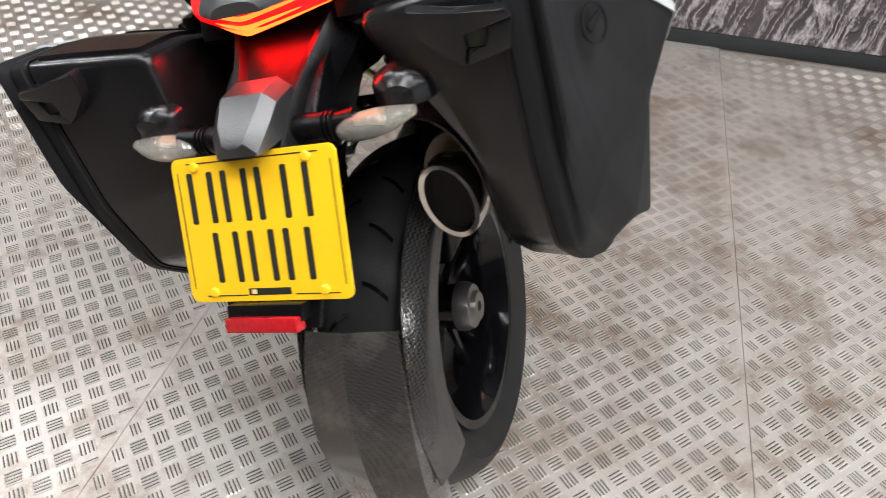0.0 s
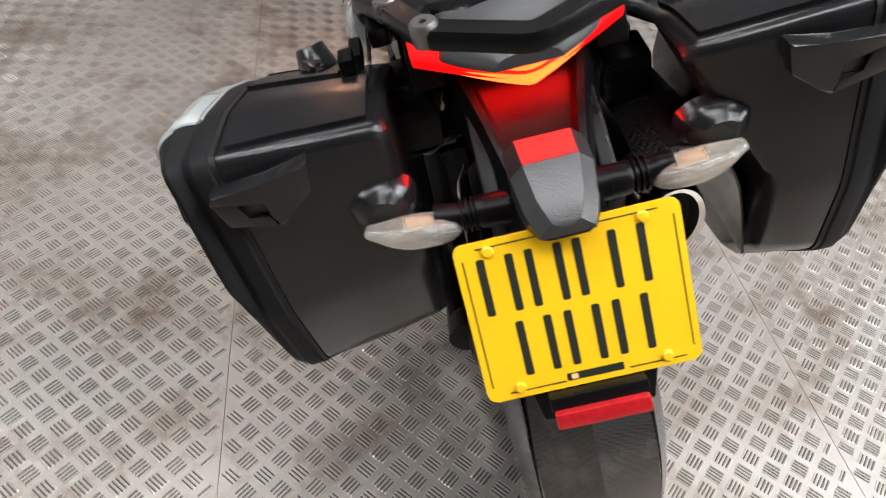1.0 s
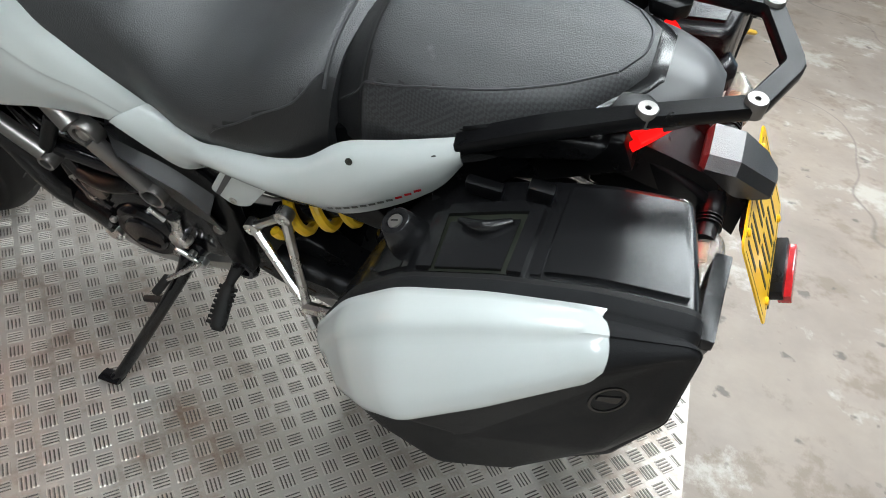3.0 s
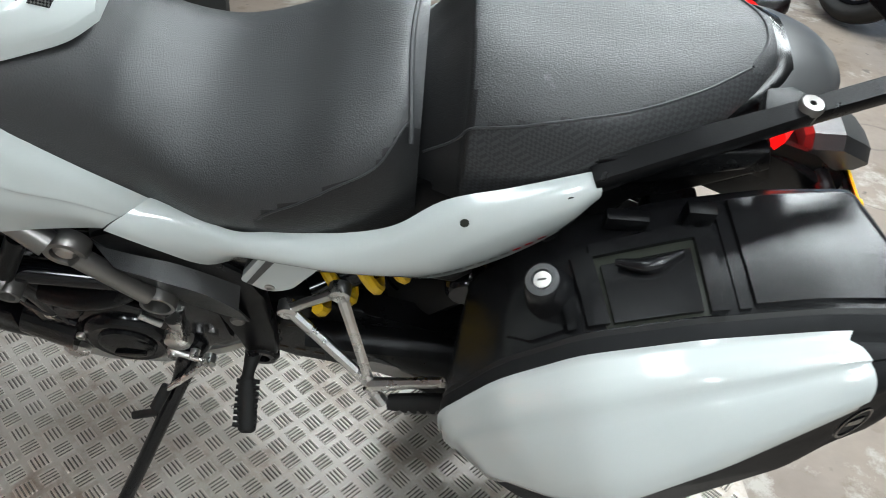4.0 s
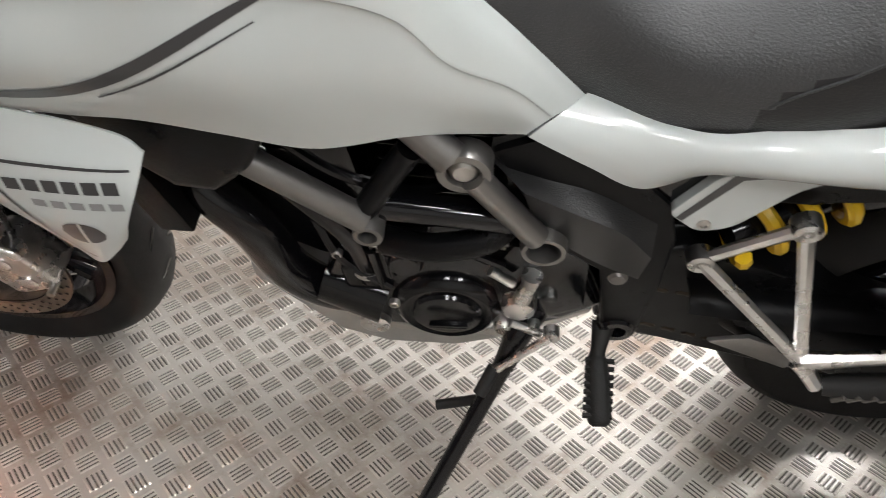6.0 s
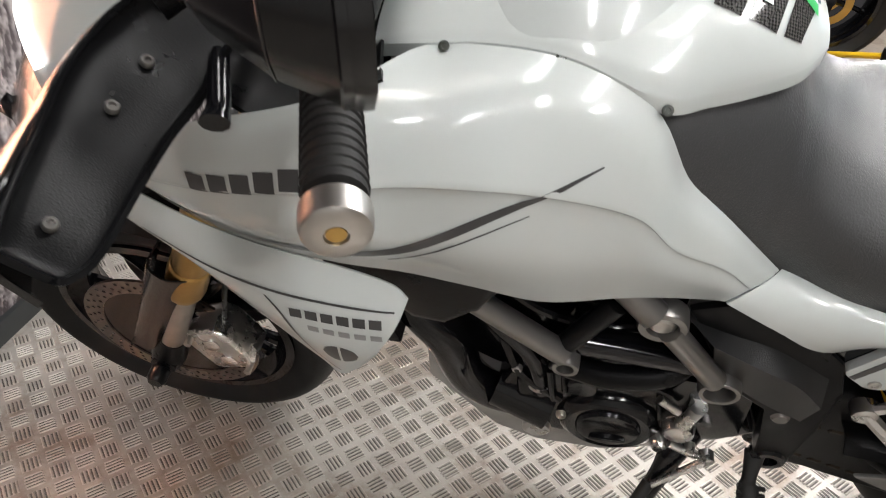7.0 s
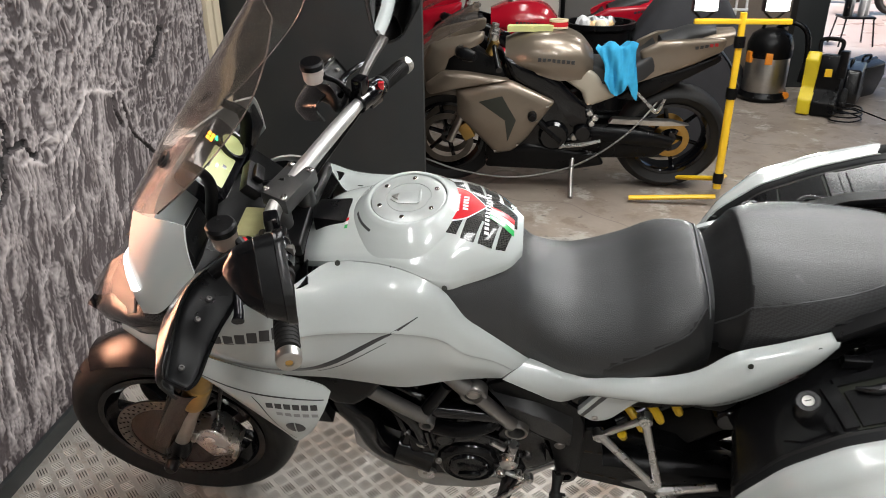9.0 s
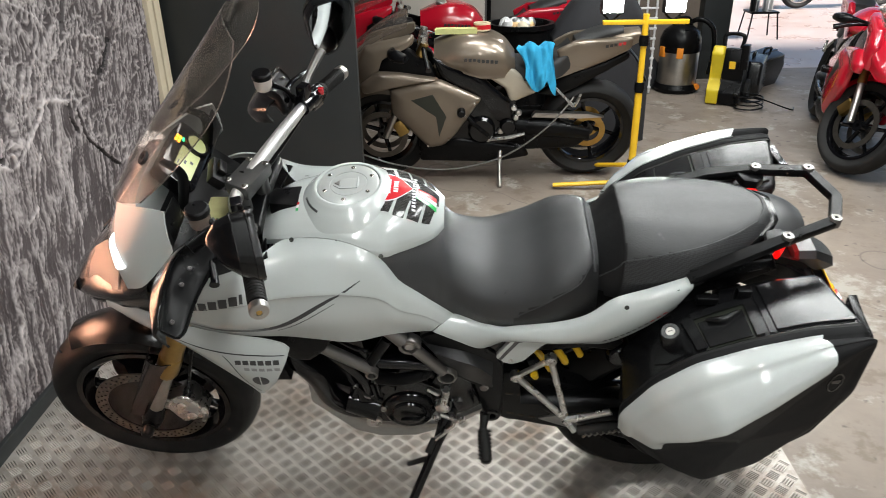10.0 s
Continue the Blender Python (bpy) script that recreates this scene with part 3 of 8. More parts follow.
ceiling = part("ceiling", box((-9, -6.2, CEILING), (4.2, 6.0, CEILING + 0.1), 0), material("grey_roof_lining", (0.14, 0.14, 0.137), 0.8, vary=0.2, scale=2))
tagged(ceiling, "dull grey lined workshop ceiling", "ceiling", kind="structure")
# wall_south is unseen; its white is added to bounce light onto the motorcycle
for name, lo, hi, mat in (("wall_south", (-9, 5.0, 0), (4.2, 5.1, CEILING), material("white_bounce_wall", (0.66, 0.65, 0.63), 0.7, vary=0.12, scale=2.5, bump=0.3, bump_scale=50)), ("wall_east", (4.1, -6.2, 0), (4.2, 5.9, CEILING), WARM_BOUNCE),
                          ("wall_west", (-9, -6.2, 0), (-8.9, 5.9, CEILING), PLASTER), ("wall_north", (-2.0, -5.6, 0), (4.1, -5.5, CEILING), PLASTER)):
    ob = part(name, box((lo[0], lo[1], -0.006), hi, 0), mat)
    tagged(ob, "plain painted workshop wall", "wall", kind="structure")


# ---- the touring motorcycle ----
from mathutils.bvhtree import BVHTree

BIKE = pose(0, 0, 0.004) @ pose(0, 0, 0, 0, 0, -1.0) @ pose(0, 0, 0, -18.4)
bike = thing("motorcycle", BIKE, "pearl white and black touring motorcycle leaning on its side stand", "motorcycle")
REAR, FRONT = Vector((0.06, 0, 0.315)), Vector((1.53, 0, 0.300))


def both(name, make, mat, parent, label=""):
    """The same part on the left and, mirrored, on the right."""
    a = part(name, make(), mat, parent, label)
    return a, part(name, mirrored(make()), mat, parent, label)


# wheels
def tyre(centre, r, width, rim):
    w = width / 2
    prof = [(rim, -w * 0.62), (rim + 0.012, -w * 0.74), (rim + (r - rim) * 0.45, -w * 0.97), (r - 0.052 * width / 0.19, -w), (r - 0.030 * width / 0.19, -w * 0.86), (r - 0.010 * width / 0.19, -w * 0.5), (r, 0)]
    prof = [tuple(p) for p in through_points(prof, 20)]
    prof += [(a, -b) for a, b in prof[-2::-1]]
    return lathe(prof, "y", centre, 72, closed=True)


def sipes(centre, r, width, count):
    """Tread grooves as thin dark inlays that follow the crown."""
    out = bmesh.new()
    w = width / 2
    for k in range(count):
        for s in (-1, 1):
            a0 = 2 * math.pi * (k + (0.5 if s > 0 else 0)) / count
            rows = []
            for u in np.linspace(0, 1, 7):
                y = s * w * (0.12 + 0.72 * u)
                rad = r + 0.0008 - 0.010 * (width / 0.19) * (abs(y) / (w * 0.5)) ** 2 * (1.0 if abs(y) < w * 0.5 else 1.15)
                a = a0 + 0.20 * u ** 1.6
                row = []
                for e in (-0.0042, 0.0042):
                    b = a + e * (1 - 0.6 * abs(u - 0.5)) / r
                    row.append((centre[0] + rad * math.cos(b), y, centre[2] + rad * math.sin(b)))
                rows.append(row)
            v = [[out.verts.new(p) for p in row] for row in rows]
            for a, b in zip(v, v[1:]):
                out.faces.new((a[0], a[1], b[1], b[0]))
    return out


def wheel(centre, r, width, rim, rim_w, spokes):
    hub = part("wheel", lathe([(0.022, -0.05), (0.045, -0.048), (0.040, -0.02), (0.040, 0.02), (0.045, 0.048), (0.022, 0.05)], "y", centre, 32, closed=True), GLOSS, bike, "gloss black cast wheel hub")
    part("tyre", tyre(centre, r, width, rim), RUBBER, hub, "black sport touring tyre")
    part("tread_pattern", sipes(centre, r, width, 22), GLOSS, hub)
    w = rim_w / 2
    part("rim", lathe([(rim + 0.004, -w), (rim - 0.012, -w), (rim - 0.018, -w + 0.012), (rim - 0.034, -w * 0.4), (rim - 0.036, w * 0.4), (rim - 0.018, w - 0.012), (rim - 0.012, w), (rim + 0.004, w), (rim - 0.008, 0)], "y", centre, 64, closed=True), GLOSS, hub, "gloss black rim")
    for k in range(spokes):
        a = 2 * math.pi * k / spokes
        for d in (-0.16, 0.16):
            ca, sa = math.cos(a), math.sin(a)
            cb, sb = math.cos(a + d), math.sin(a + d)
            p0 = centre + Vector((0.036 * ca, 0, 0.036 * sa))
            p1 = centre + Vector(((rim - 0.03) * cb, 0, (rim - 0.03) * sb))
            part("spoke", tube([p0, p0.lerp(p1, 0.5), p1], [0.016, 0.010, 0.013], 8, 6, 1.0, (0, 1, 0)), GLOSS, hub)
    return hub


rear = wheel(REAR, 0.322, 0.19, 0.216, 0.152, 5)
part("axle_nut", lathe([(0, 0.072), (0.016, 0.072), (0.024, 0.066), (0.030, 0.066), (0.034, 0.058), (0.034, 0.045), (0, 0.045)], "y", REAR * 1, 24), STEEL, rear, "steel axle nut")
part("axle_nut", mirrored(lathe([(0.010, 0.082), (0.026, 0.082), (0.030, 0.074), (0.040, 0.072), (0.046, 0.058), (0.046, 0.045), (0.010, 0.045)], "y", REAR * 1, 24, closed=True)), FRAME, rear, "large grey axle nut")
front = wheel(FRONT, 0.300, 0.122, 0.216, 0.095, 5)


def brake_disc(centre, y, r):
    bm = lathe([(r - 0.034, y - 0.0025), (r, y - 0.0025), (r, y + 0.0025), (r - 0.034, y + 0.0025)], "y", centre, 60, closed=True)
    return bm


def disc_holes(centre, y, r):
    """Three rings of small dark drillings on a disc's face."""
    out = bmesh.new()
    for k in range(108):
        a, rr = 2 * math.pi * k / 108, r - 0.008 - 0.0095 * (k % 3)
        c = Vector((centre.x + rr * math.cos(a), y, centre.z + rr * math.sin(a)))
        out.faces.new([out.verts.new(c + 0.0036 * Vector((math.cos(t), 0, math.sin(t)))) for t in np.linspace(0, 2 * math.pi, 8, endpoint=False)])
    return out



for s in (-1, 1):
    d = part("brake_disc", brake_disc(FRONT, s * 0.068, 0.160), DISC, front, "drilled steel brake disc")
    tagged(part("drilled_ring", disc_holes(FRONT, s * 0.0712, 0.160), GLOSS, d), kind="stuff")
    part("disc_carrier", lathe([(0.04, s * 0.062), (0.075, s * 0.066), (0.118, s * 0.067), (0.130, s * 0.068), (0.118, s * 0.064), (0.07, s * 0.060)], "y", FRONT, 40, closed=True), GLOSS, front)
part("brake_disc", brake_disc(REAR, 0.060, 0.118), DISC, rear, "rear brake disc")

# fork, caliper and mudguard
AX = Vector((-0.425, 0, 0.905)).normalized()


def fork_leg():
    base = FRONT + Vector((0.0, 0.105, 0.0))
    return base


leg0 = fork_leg()
for s in (1, -1):
    o = Vector((leg0.x - 0.012, s * leg0.y, leg0.z))
    leg = part("fork_leg", tube([o + AX * 0.02, o + AX * 0.30], 0.0215, 20), STEEL, bike, "brushed steel fork slider")
    part("fork_tube", joined(tube([o + AX * 0.245, o + AX * 0.262, o + AX * 0.315, o + AX * 0.33, o + AX * 0.345, o + AX * 0.62], [0.029, 0.031, 0.031, 0.028, 0.0285, 0.027], 24, 30)), GOLD, leg, "gold anodised fork tube")
    part("axle_clamp", joined(tube([o - AX * 0.03, o + AX * 0.01, o + AX * 0.07], [0.026, 0.031, 0.023], 16), tube([o + Vector((0, -0.02 * s, 0)), o + Vector((0, 0.028 * s, 0))], 0.022, 20)), BLACK, leg)
    part("crash_bobbin", lathe([(0, 0.062), (0.012, 0.062), (0.017, 0.055), (0.017, 0.035), (0.012, 0.030), (0.012, 0.02), (0, 0.02)], "y", o * 1, 20) if s > 0 else mirrored(lathe([(0, 0.062), (0.012, 0.062), (0.017, 0.055), (0.017, 0.035), (0.012, 0.030), (0.012, 0.02), (0, 0.02)], "y", Vector((o.x, -o.y, o.z)), 20)), BLACK, leg, "black plastic bobbin")
    c0 = FRONT + Vector((-0.128, s * 0.085, 0.055))
    cal = part("brake_caliper", prism([(-0.052, -0.030), (-0.045, -0.046), (0.040, -0.050), (0.054, -0.036), (0.056, 0.020), (0.040, 0.040), (-0.040, 0.046), (-0.054, 0.024)], -0.036, 0.030, "y", 0.009, 3), ALLOY, bike, "cast alloy radial brake caliper",
               m=pose(c0.x, c0.y, c0.z, 0, -68, 0))
    for k in (-0.026, 0.024):
        part("piston_cap", lathe([(0, 0.006), (0.011, 0.006), (0.015, 0.003), (0.015, 0), (0, 0)], "y", (k, 0.030 if s > 0 else -0.036, 0), 20), CHROME, cal)
    for p, q in (((-0.046, s * 0.02, 0.03), (-0.046, s * 0.045, 0.03)), ((0.046, s * 0.02, -0.028), (0.046, s * 0.045, -0.028))):
        part("bridge_bolt", rod(p, q, 0.006), STEEL, cal)
    part("brake_hose", tube([c0 + Vector((-0.01, 0, 0.05)), c0 + Vector((-0.05, 0.012 * s, 0.17)), c0 + Vector((-0.10, 0.0, 0.33)), c0 + Vector((-0.16, -0.02 * s, 0.48))], 0.0045, 8), BLACK, bike)


def mudguard():
    st = []
    for a in np.linspace(radians(60), radians(142), 9):
        r = 0.313 + 0.010 * math.sin(a)
        w = 0.070 * (0.55 + 0.45 * math.sin((a - radians(30)) * 1.35))
        row = []
        for u in np.linspace(-1, 1, 7):
            rr = r - 0.028 * abs(u) ** 2.4
            row.append((FRONT.x + rr * math.cos(a), u * w, FRONT.z + rr * math.sin(a)))
        st.append(row)
    return shell(st, 0.003, 40, 18)


# near black paint; any bronze look on it is reflected lamp light
DARK_SATIN = material("warm_black_satin_paint", (0.008, 0.0074, 0.007), 0.17, spec=0.42, vary=0.2, scale=10, rough_vary=0.05)
guard = part("front_mudguard", mudguard(), DARK_SATIN, bike, "dark satin front mudguard")
both("fork_shroud", lambda: shell([[FRONT + AX * h + Vector((d, y, 0)) for d, y in ((0.055, 0.062 + 0.02 * k), (0.052, 0.118), (0.012, 0.140 - 0.006 * k), (-0.020, 0.135 - 0.012 * k))] for k, h in enumerate((0.32, 0.24, 0.13, 0.04))], 0.003, 16, 12), DARK_SATIN, guard)

# swingarm, shock, drive
part("swingarm", joined(tube([(0.50, 0.035, 0.42), (0.36, 0.085, 0.385), (0.20, 0.128, 0.345), (0.06, 0.130, 0.315)], [0.052, 0.055, 0.050, 0.062], 16, 26, 0.9, (0, 1, 0)), tube([(0.50, -0.05, 0.42), (0.42, -0.04, 0.42), (0.33, 0.02, 0.40)], 0.045, 14),
                        lathe([(0.0, 0.150), (0.040, 0.150), (0.066, 0.140), (0.072, 0.115), (0.060, 0.07), (0, 0.07)], "y", REAR * 1, 32)), BLACK, bike, "black single-sided swingarm")
part("swingarm_web", prism([(0.575, 0.520), (0.570, 0.370), (0.500, 0.325), (0.410, 0.318), (0.260, 0.255), (0.100, 0.255), (0.020, 0.300), (0.060, 0.370), (0.200, 0.440), (0.380, 0.510), (0.480, 0.545)], 0.080, 0.122, "y", 0.010, 3), BLACK, bike, "black cast swingarm web")
part("chain_guard", shell([[(x, y, z + 0.035 * (1 - abs(y - 0.135) / 0.05)) for y in (0.095, 0.115, 0.145, 0.165)] for x, z in ((0.47, 0.455), (0.30, 0.440), (0.12, 0.435), (0.02, 0.415))], 0.003, 16, 8), BLACK, bike, "black chain guard")
SPROCKET = REAR + Vector((0, 0.112, 0))
part("sprocket", joined(lathe([(0.05, 0.0), (0.092, 0.0), (0.092, 0.006), (0.05, 0.006)], "y", SPROCKET, 48, closed=True)), STEEL, bike, "worn steel sprocket")


def chain(pts, y, pitch=0.0159):
    p = through_points(pts, 400)
    seg = np.r_[0, np.cumsum(np.linalg.norm(np.diff(p, axis=0), axis=1))]
    out = []
    for k in range(int(seg[-1] / pitch)):
        a, b = (np.array([np.interp(s, seg, p[:, i]) for i in (0, 1)]) for s in (k * pitch, (k + 1) * pitch))
        w = 0.004 if k % 2 else 0.0065
        for s in (-1, 1):
            out.append(tube([(a[0], y + s * w, a[1]), ((a[0] + b[0]) / 2, y + s * w, (a[1] + b[1]) / 2), (b[0], y + s * w, b[1])], [0.0065, 0.0045, 0.0065], 6, 3, 0.35, (0, 1, 0)))
        out.append(rod((a[0], y - 0.008, a[1]), (a[0], y + 0.008, a[1]), 0.0035, 6))
    return joined(*out)


part("drive_chain", chain([(0.56, 0.38), (0.40, 0.33), (0.20, 0.255), (0.09, 0.226), (0.0, 0.245), (-0.028, 0.315), (0.0, 0.386), (0.06, 0.405), (0.30, 0.425), (0.54, 0.455)], 0.115), material("oily_chain_steel", (0.055, 0.042, 0.030), 0.45, 0.9, vary=0.4, scale=60), bike, "oily drive chain")
SH0, SH1 = Vector((0.456, 0.128, 0.588)), Vector((0.318, 0.070, 0.622))
shock = part("shock_absorber", rod(SH0, SH1, 0.022, 16), GLOSS, bike, "black shock absorber body")
part("shock_head", tube([SH1 + Vector((0.01, 0, 0)), SH1 + Vector((-0.045, 0, 0.012))], [0.040, 0.034], 18), GLOSS, shock)
part("shock_reservoir", lathe([(0, 0.045), (0.026, 0.045), (0.032, 0.038), (0.034, 0.0), (0.034, -0.05), (0, -0.05)], "y", (0.232, 0.105, 0.640), 22), GLOSS, shock, "black shock reservoir")
sax = (SH1 - SH0).normalized()
sup = sax.cross(Vector((0, 1, 0))).normalized()
sdn = sup.cross(sax).normalized()
part("spring", tube([SH0.lerp(SH1, t / 110) + 0.036 * (math.cos(t * 0.205) * sdn + math.sin(t * 0.205) * sup) for t in range(111)], 0.0095, 8, 330), YELLOW, shock, "yellow coil spring")
part("swingarm_cover", prism([(0.48, 0.50), (0.30, 0.46), (0.14, 0.44), (0.02, 0.45), (0.10, 0.62), (0.20, 0.80), (0.42, 0.80)], -0.075, -0.045, "y", 0.006), BLACK, bike, "black inner wheel guard")
part("swingarm_plate", prism([(0.416, 0.366), (0.365, 0.384), (0.269, 0.340), (0.291, 0.304)], 0.138, 0.146, "y", 0.003), material("grey_cast_alloy", (0.30, 0.29, 0.28), 0.4, 0.7, vary=0.2, scale=30), bike, "grey alloy swingarm plate")
part("shock_cover", prism([(0.470, 0.668), (0.395, 0.668), (0.320, 0.690), (0.255, 0.668), (0.230, 0.700), (0.280, 0.750), (0.460, 0.735)], 0.120, 0.148, "y", 0.006), BLACK, bike, "black moulded shock cover")
both("bracket_backing", lambda: prism([(0.590, 0.700), (0.530, 0.742), (0.440, 0.748), (0.420, 0.725), (0.470, 0.660), (0.545, 0.655)], 0.132, 0.1535, "y", 0.003), GLOSS, bike, "black panel behind the bracket")

# rear hugger
def hugger():
    """A guard folded along its middle and its shoulders, narrowing to its foot."""
    st = []
    for a, r, w in ((143, 0.338, 0.088), (152, 0.342, 0.094), (161, 0.346, 0.097), (172, 0.352, 0.096), (185, 0.360, 0.088), (198, 0.370, 0.076), (208, 0.378, 0.062), (212, 0.380, 0.050)):
        a = radians(a)
        row = []
        for u in (-1, -0.82, -0.3, 0, 0.3, 0.82, 1):
            rr = r + (0.022 if u == 0 else 0.012 if abs(u) == 0.3 else 0.0 if abs(u) == 0.82 else -0.045)
            row.append((REAR.x + rr * math.cos(a), u * w, REAR.z + rr * math.sin(a)))
        st.append(row)
    return shell(st, 0.003, 30, 7)


DUSTY = weave("dusty_carbon", (0.024, 0.022, 0.020), (0.036, 0.033, 0.030), 0.0030, 0.20, 0.8)
smudged(DUSTY, 9, 0.48, 0.72, (0.085, 0.078, 0.070))
hug = part("rear_hugger", hugger(), DUSTY, bike, "dusty carbon fibre rear hugger", sharp=14)
both("hugger_arm", lambda: shell([[(REAR.x + r * math.cos(radians(a)), y, REAR.z + r * math.sin(radians(a))) for r, y in ((0.345, 0.086), (0.31, 0.104), (0.27, 0.110))] for a in (190, 165, 135, 105, 80)], 0.003, 20, 8), CARBON, hug)

# plate holder, lamps
PL_TOP, PL_LOW = Vector((-0.236, 0, 0.838)), Vector((-0.321, 0, 0.680))
pl_up = (PL_TOP - PL_LOW).normalized()
pl_out = Vector((0, -1, 0)).cross(pl_up).normalized()
if pl_out.x > 0:
    pl_out = -pl_out
PLATE_M = Matrix.Translation((PL_TOP + PL_LOW) / 2) @ Matrix((Vector((0, -1, 0)), pl_up, pl_out)).transposed().to_4x4()
pw, ph, pr = 0.1143, 0.089, 0.010


def rounded_rect(w, h, r, n=6):
    out = []
    for cx, cy, a0 in ((w - r, h - r, 0), (-w + r, h - r, 90), (-w + r, -h + r, 180), (w - r, -h + r, 270)):
        out += [(cx + r * math.cos(radians(a0 + 90 * k / n)), cy + r * math.sin(radians(a0 + 90 * k / n))) for k in range(n + 1)]
    return out


plate = part("number_plate", prism(rounded_rect(pw, ph, pr), 0, 0.003, "z", 0.0006, 1), PLATE, bike, "yellow rear number plate", m=PLATE_M)
for y, xs in ((0.0395, (-0.075, -0.026, 0.008, 0.058)), (-0.034, (-0.050, 0.0, 0.050))):
    for x in xs:
        for dx in ((0,) if abs(x - 0.008) < 0.001 else (-0.0145, 0.0145)):
            part("plate_bar", prism(rounded_rect(0.0042, 0.031, 0.002, 3), 0.0031, 0.0036, "z"), LETTER, plate, m=Matrix.Translation((x + dx, y, 0)))
for x, y, w, h in ((0, 0.0815, 0.092, 0.0007), (-0.060, -0.0815, 0.030, 0.0007), (0.068, -0.0815, 0.030, 0.0007), (-0.1065, 0, 0.0007, 0.072), (0.1065, 0, 0.0007, 0.072)):
    part("plate_border", prism(rounded_rect(w, h, 0.0004, 2), 0.0031, 0.0034, "z"), LETTER, plate, m=Matrix.Translation((x, y, 0)))
part("maker_strip", prism(rounded_rect(0.030, 0.0042, 0.0005, 2), 0.0031, 0.0035, "z"), LETTER, plate, m=Matrix.Translation((0.002, -0.0775, 0)))
part("maker_mark", prism(rounded_rect(0.0035, 0.0028, 0.001, 2), 0.0036, 0.0039, "z"), AMBER_OFF, plate, m=Matrix.Translation((-0.020, -0.0775, 0)))
for x, y in ((-0.080, 0.077), (0.076, 0.077), (-0.078, -0.077), (0.078, -0.077)):
    part("plate_screw", lathe([(0, 0.0042), (0.0045, 0.004), (0.0062, 0.0024), (0.0062, 0), (0, 0)], "z", (x, y, 0.003), 16), PLATE, plate, "yellow plastic screw cap")
part("plate_bracket", prism([(-0.060, -0.125), (0.060, -0.125), (0.075, -0.06), (0.075, 0.08), (-0.075, 0.08), (-0.075, -0.06)], -0.010, -0.001, "z", 0.003), BLACK, plate)
part("reflector_shelf", box((-0.052, -0.112, -0.004), (0.052, -0.090, 0.020), 0.003), BLACK, plate)
part("reflector", box((-0.050, -0.122, 0.010), (0.050, -0.104, 0.030), 0.003), RED_LENS, plate, "red rear reflector")

tail = part("plate_hanger", from_grid([[(x, s * y, z + dz) for s, y, dz in ((-1, w + 0.012, -0.045), (-1, w + 0.004, -0.004), (-1, w - 0.002, 0.006), (-1, w - 0.010, 0.006), (-1, w - 0.018, -0.006), (1, w - 0.018, -0.006), (1, w - 0.010, 0.006), (1, w - 0.002, 0.006), (1, w + 0.004, -0.004), (1, w + 0.012, -0.045))]
                                       for x, z, w in ((-0.050, 0.930, 0.078), (-0.070, 0.918, 0.072), (-0.120, 0.893, 0.058), (-0.172, 0.866, 0.046), (-0.190, 0.856, 0.043), (-0.235, 0.825, 0.040))], wrap=True, caps=True), BLACK, bike, "black plastic number plate hanger", sharp=25)
both("hanger_cheek", lambda: prism([(-0.030, 0.925), (-0.030, 0.830), (-0.120, 0.790), (-0.200, 0.790), (-0.205, 0.838), (-0.130, 0.880)], 0.052, 0.070, "y", 0.004), BLACK, tail)


def lamp_cover():
    rows = []
    for x, w, top, low in ((-0.160, 0.038, 0.884, 0.850), (-0.166, 0.043, 0.894, 0.846), (-0.206, 0.042, 0.894, 0.842), (-0.240, 0.037, 0.876, 0.842), (-0.260, 0.028, 0.860, 0.843), (-0.263, 0.020, 0.856, 0.845)):
        rows.append([(x, -w, low), (x, -w, top - 0.014), (x, -w + 0.014, top), (x, w - 0.014, top), (x, w, top - 0.014), (x, w, low)])
    return from_grid(rows, wrap=True, caps=True)


part("lamp_cover", lamp_cover(), material("scuffed_black_moulding", (0.022, 0.022, 0.023), 0.34, spec=0.9, vary=0.3, scale=60, bump=0.4, bump_scale=500), tail, "black number plate lamp cover", sharp=20)
for s in (1, -1):
    stalk = part("indicator_stalk", tube([(-0.190, 0.030 * s, 0.832), (-0.192, 0.075 * s, 0.835), (-0.192, 0.086 * s, 0.835), (-0.190, 0.125 * s, 0.838)], [0.020, 0.018, 0.014, 0.016], 14), BLACK, bike)
    for y in (0.084, 0.090, 0.096):
        part("boot_ring", lathe([(0.0125, -0.002), (0.0185, -0.001), (0.0185, 0.001), (0.0125, 0.002)], "y", (-0.192, s * y, 0.835), 18, closed=True), BLACK, stalk)
    part("indicator_lens", tube([(-0.194, 0.100 * s, 0.830), (-0.198, 0.118 * s, 0.832), (-0.199, 0.158 * s, 0.837), (-0.191, 0.198 * s, 0.842)], [0.010, 0.020, 0.021, 0.008], 14, 22, 0.72), RIBBED, stalk, "clear ribbed indicator lens")
    part("bulb", tube([(-0.193, 0.128 * s, 0.835), (-0.193, 0.156 * s, 0.837)], 0.006, 10), AMBER_OFF, stalk, "amber bulb")


def tail_strip(h0, h1, y_max, back):
    st = []
    for u in np.linspace(-1, 1, 9):
        y = u * y_max
        x = -0.140 + 0.066 * abs(u) ** 1.3 + back
        z = 0.957 + 0.004 * abs(u)
        st.append([(x + 0.004, y, z + h1), (x - 0.004, y, z + (h0 + h1) / 2), (x + 0.002, y, z + h0)])
    return shell(st, 0.012, 28, 8)


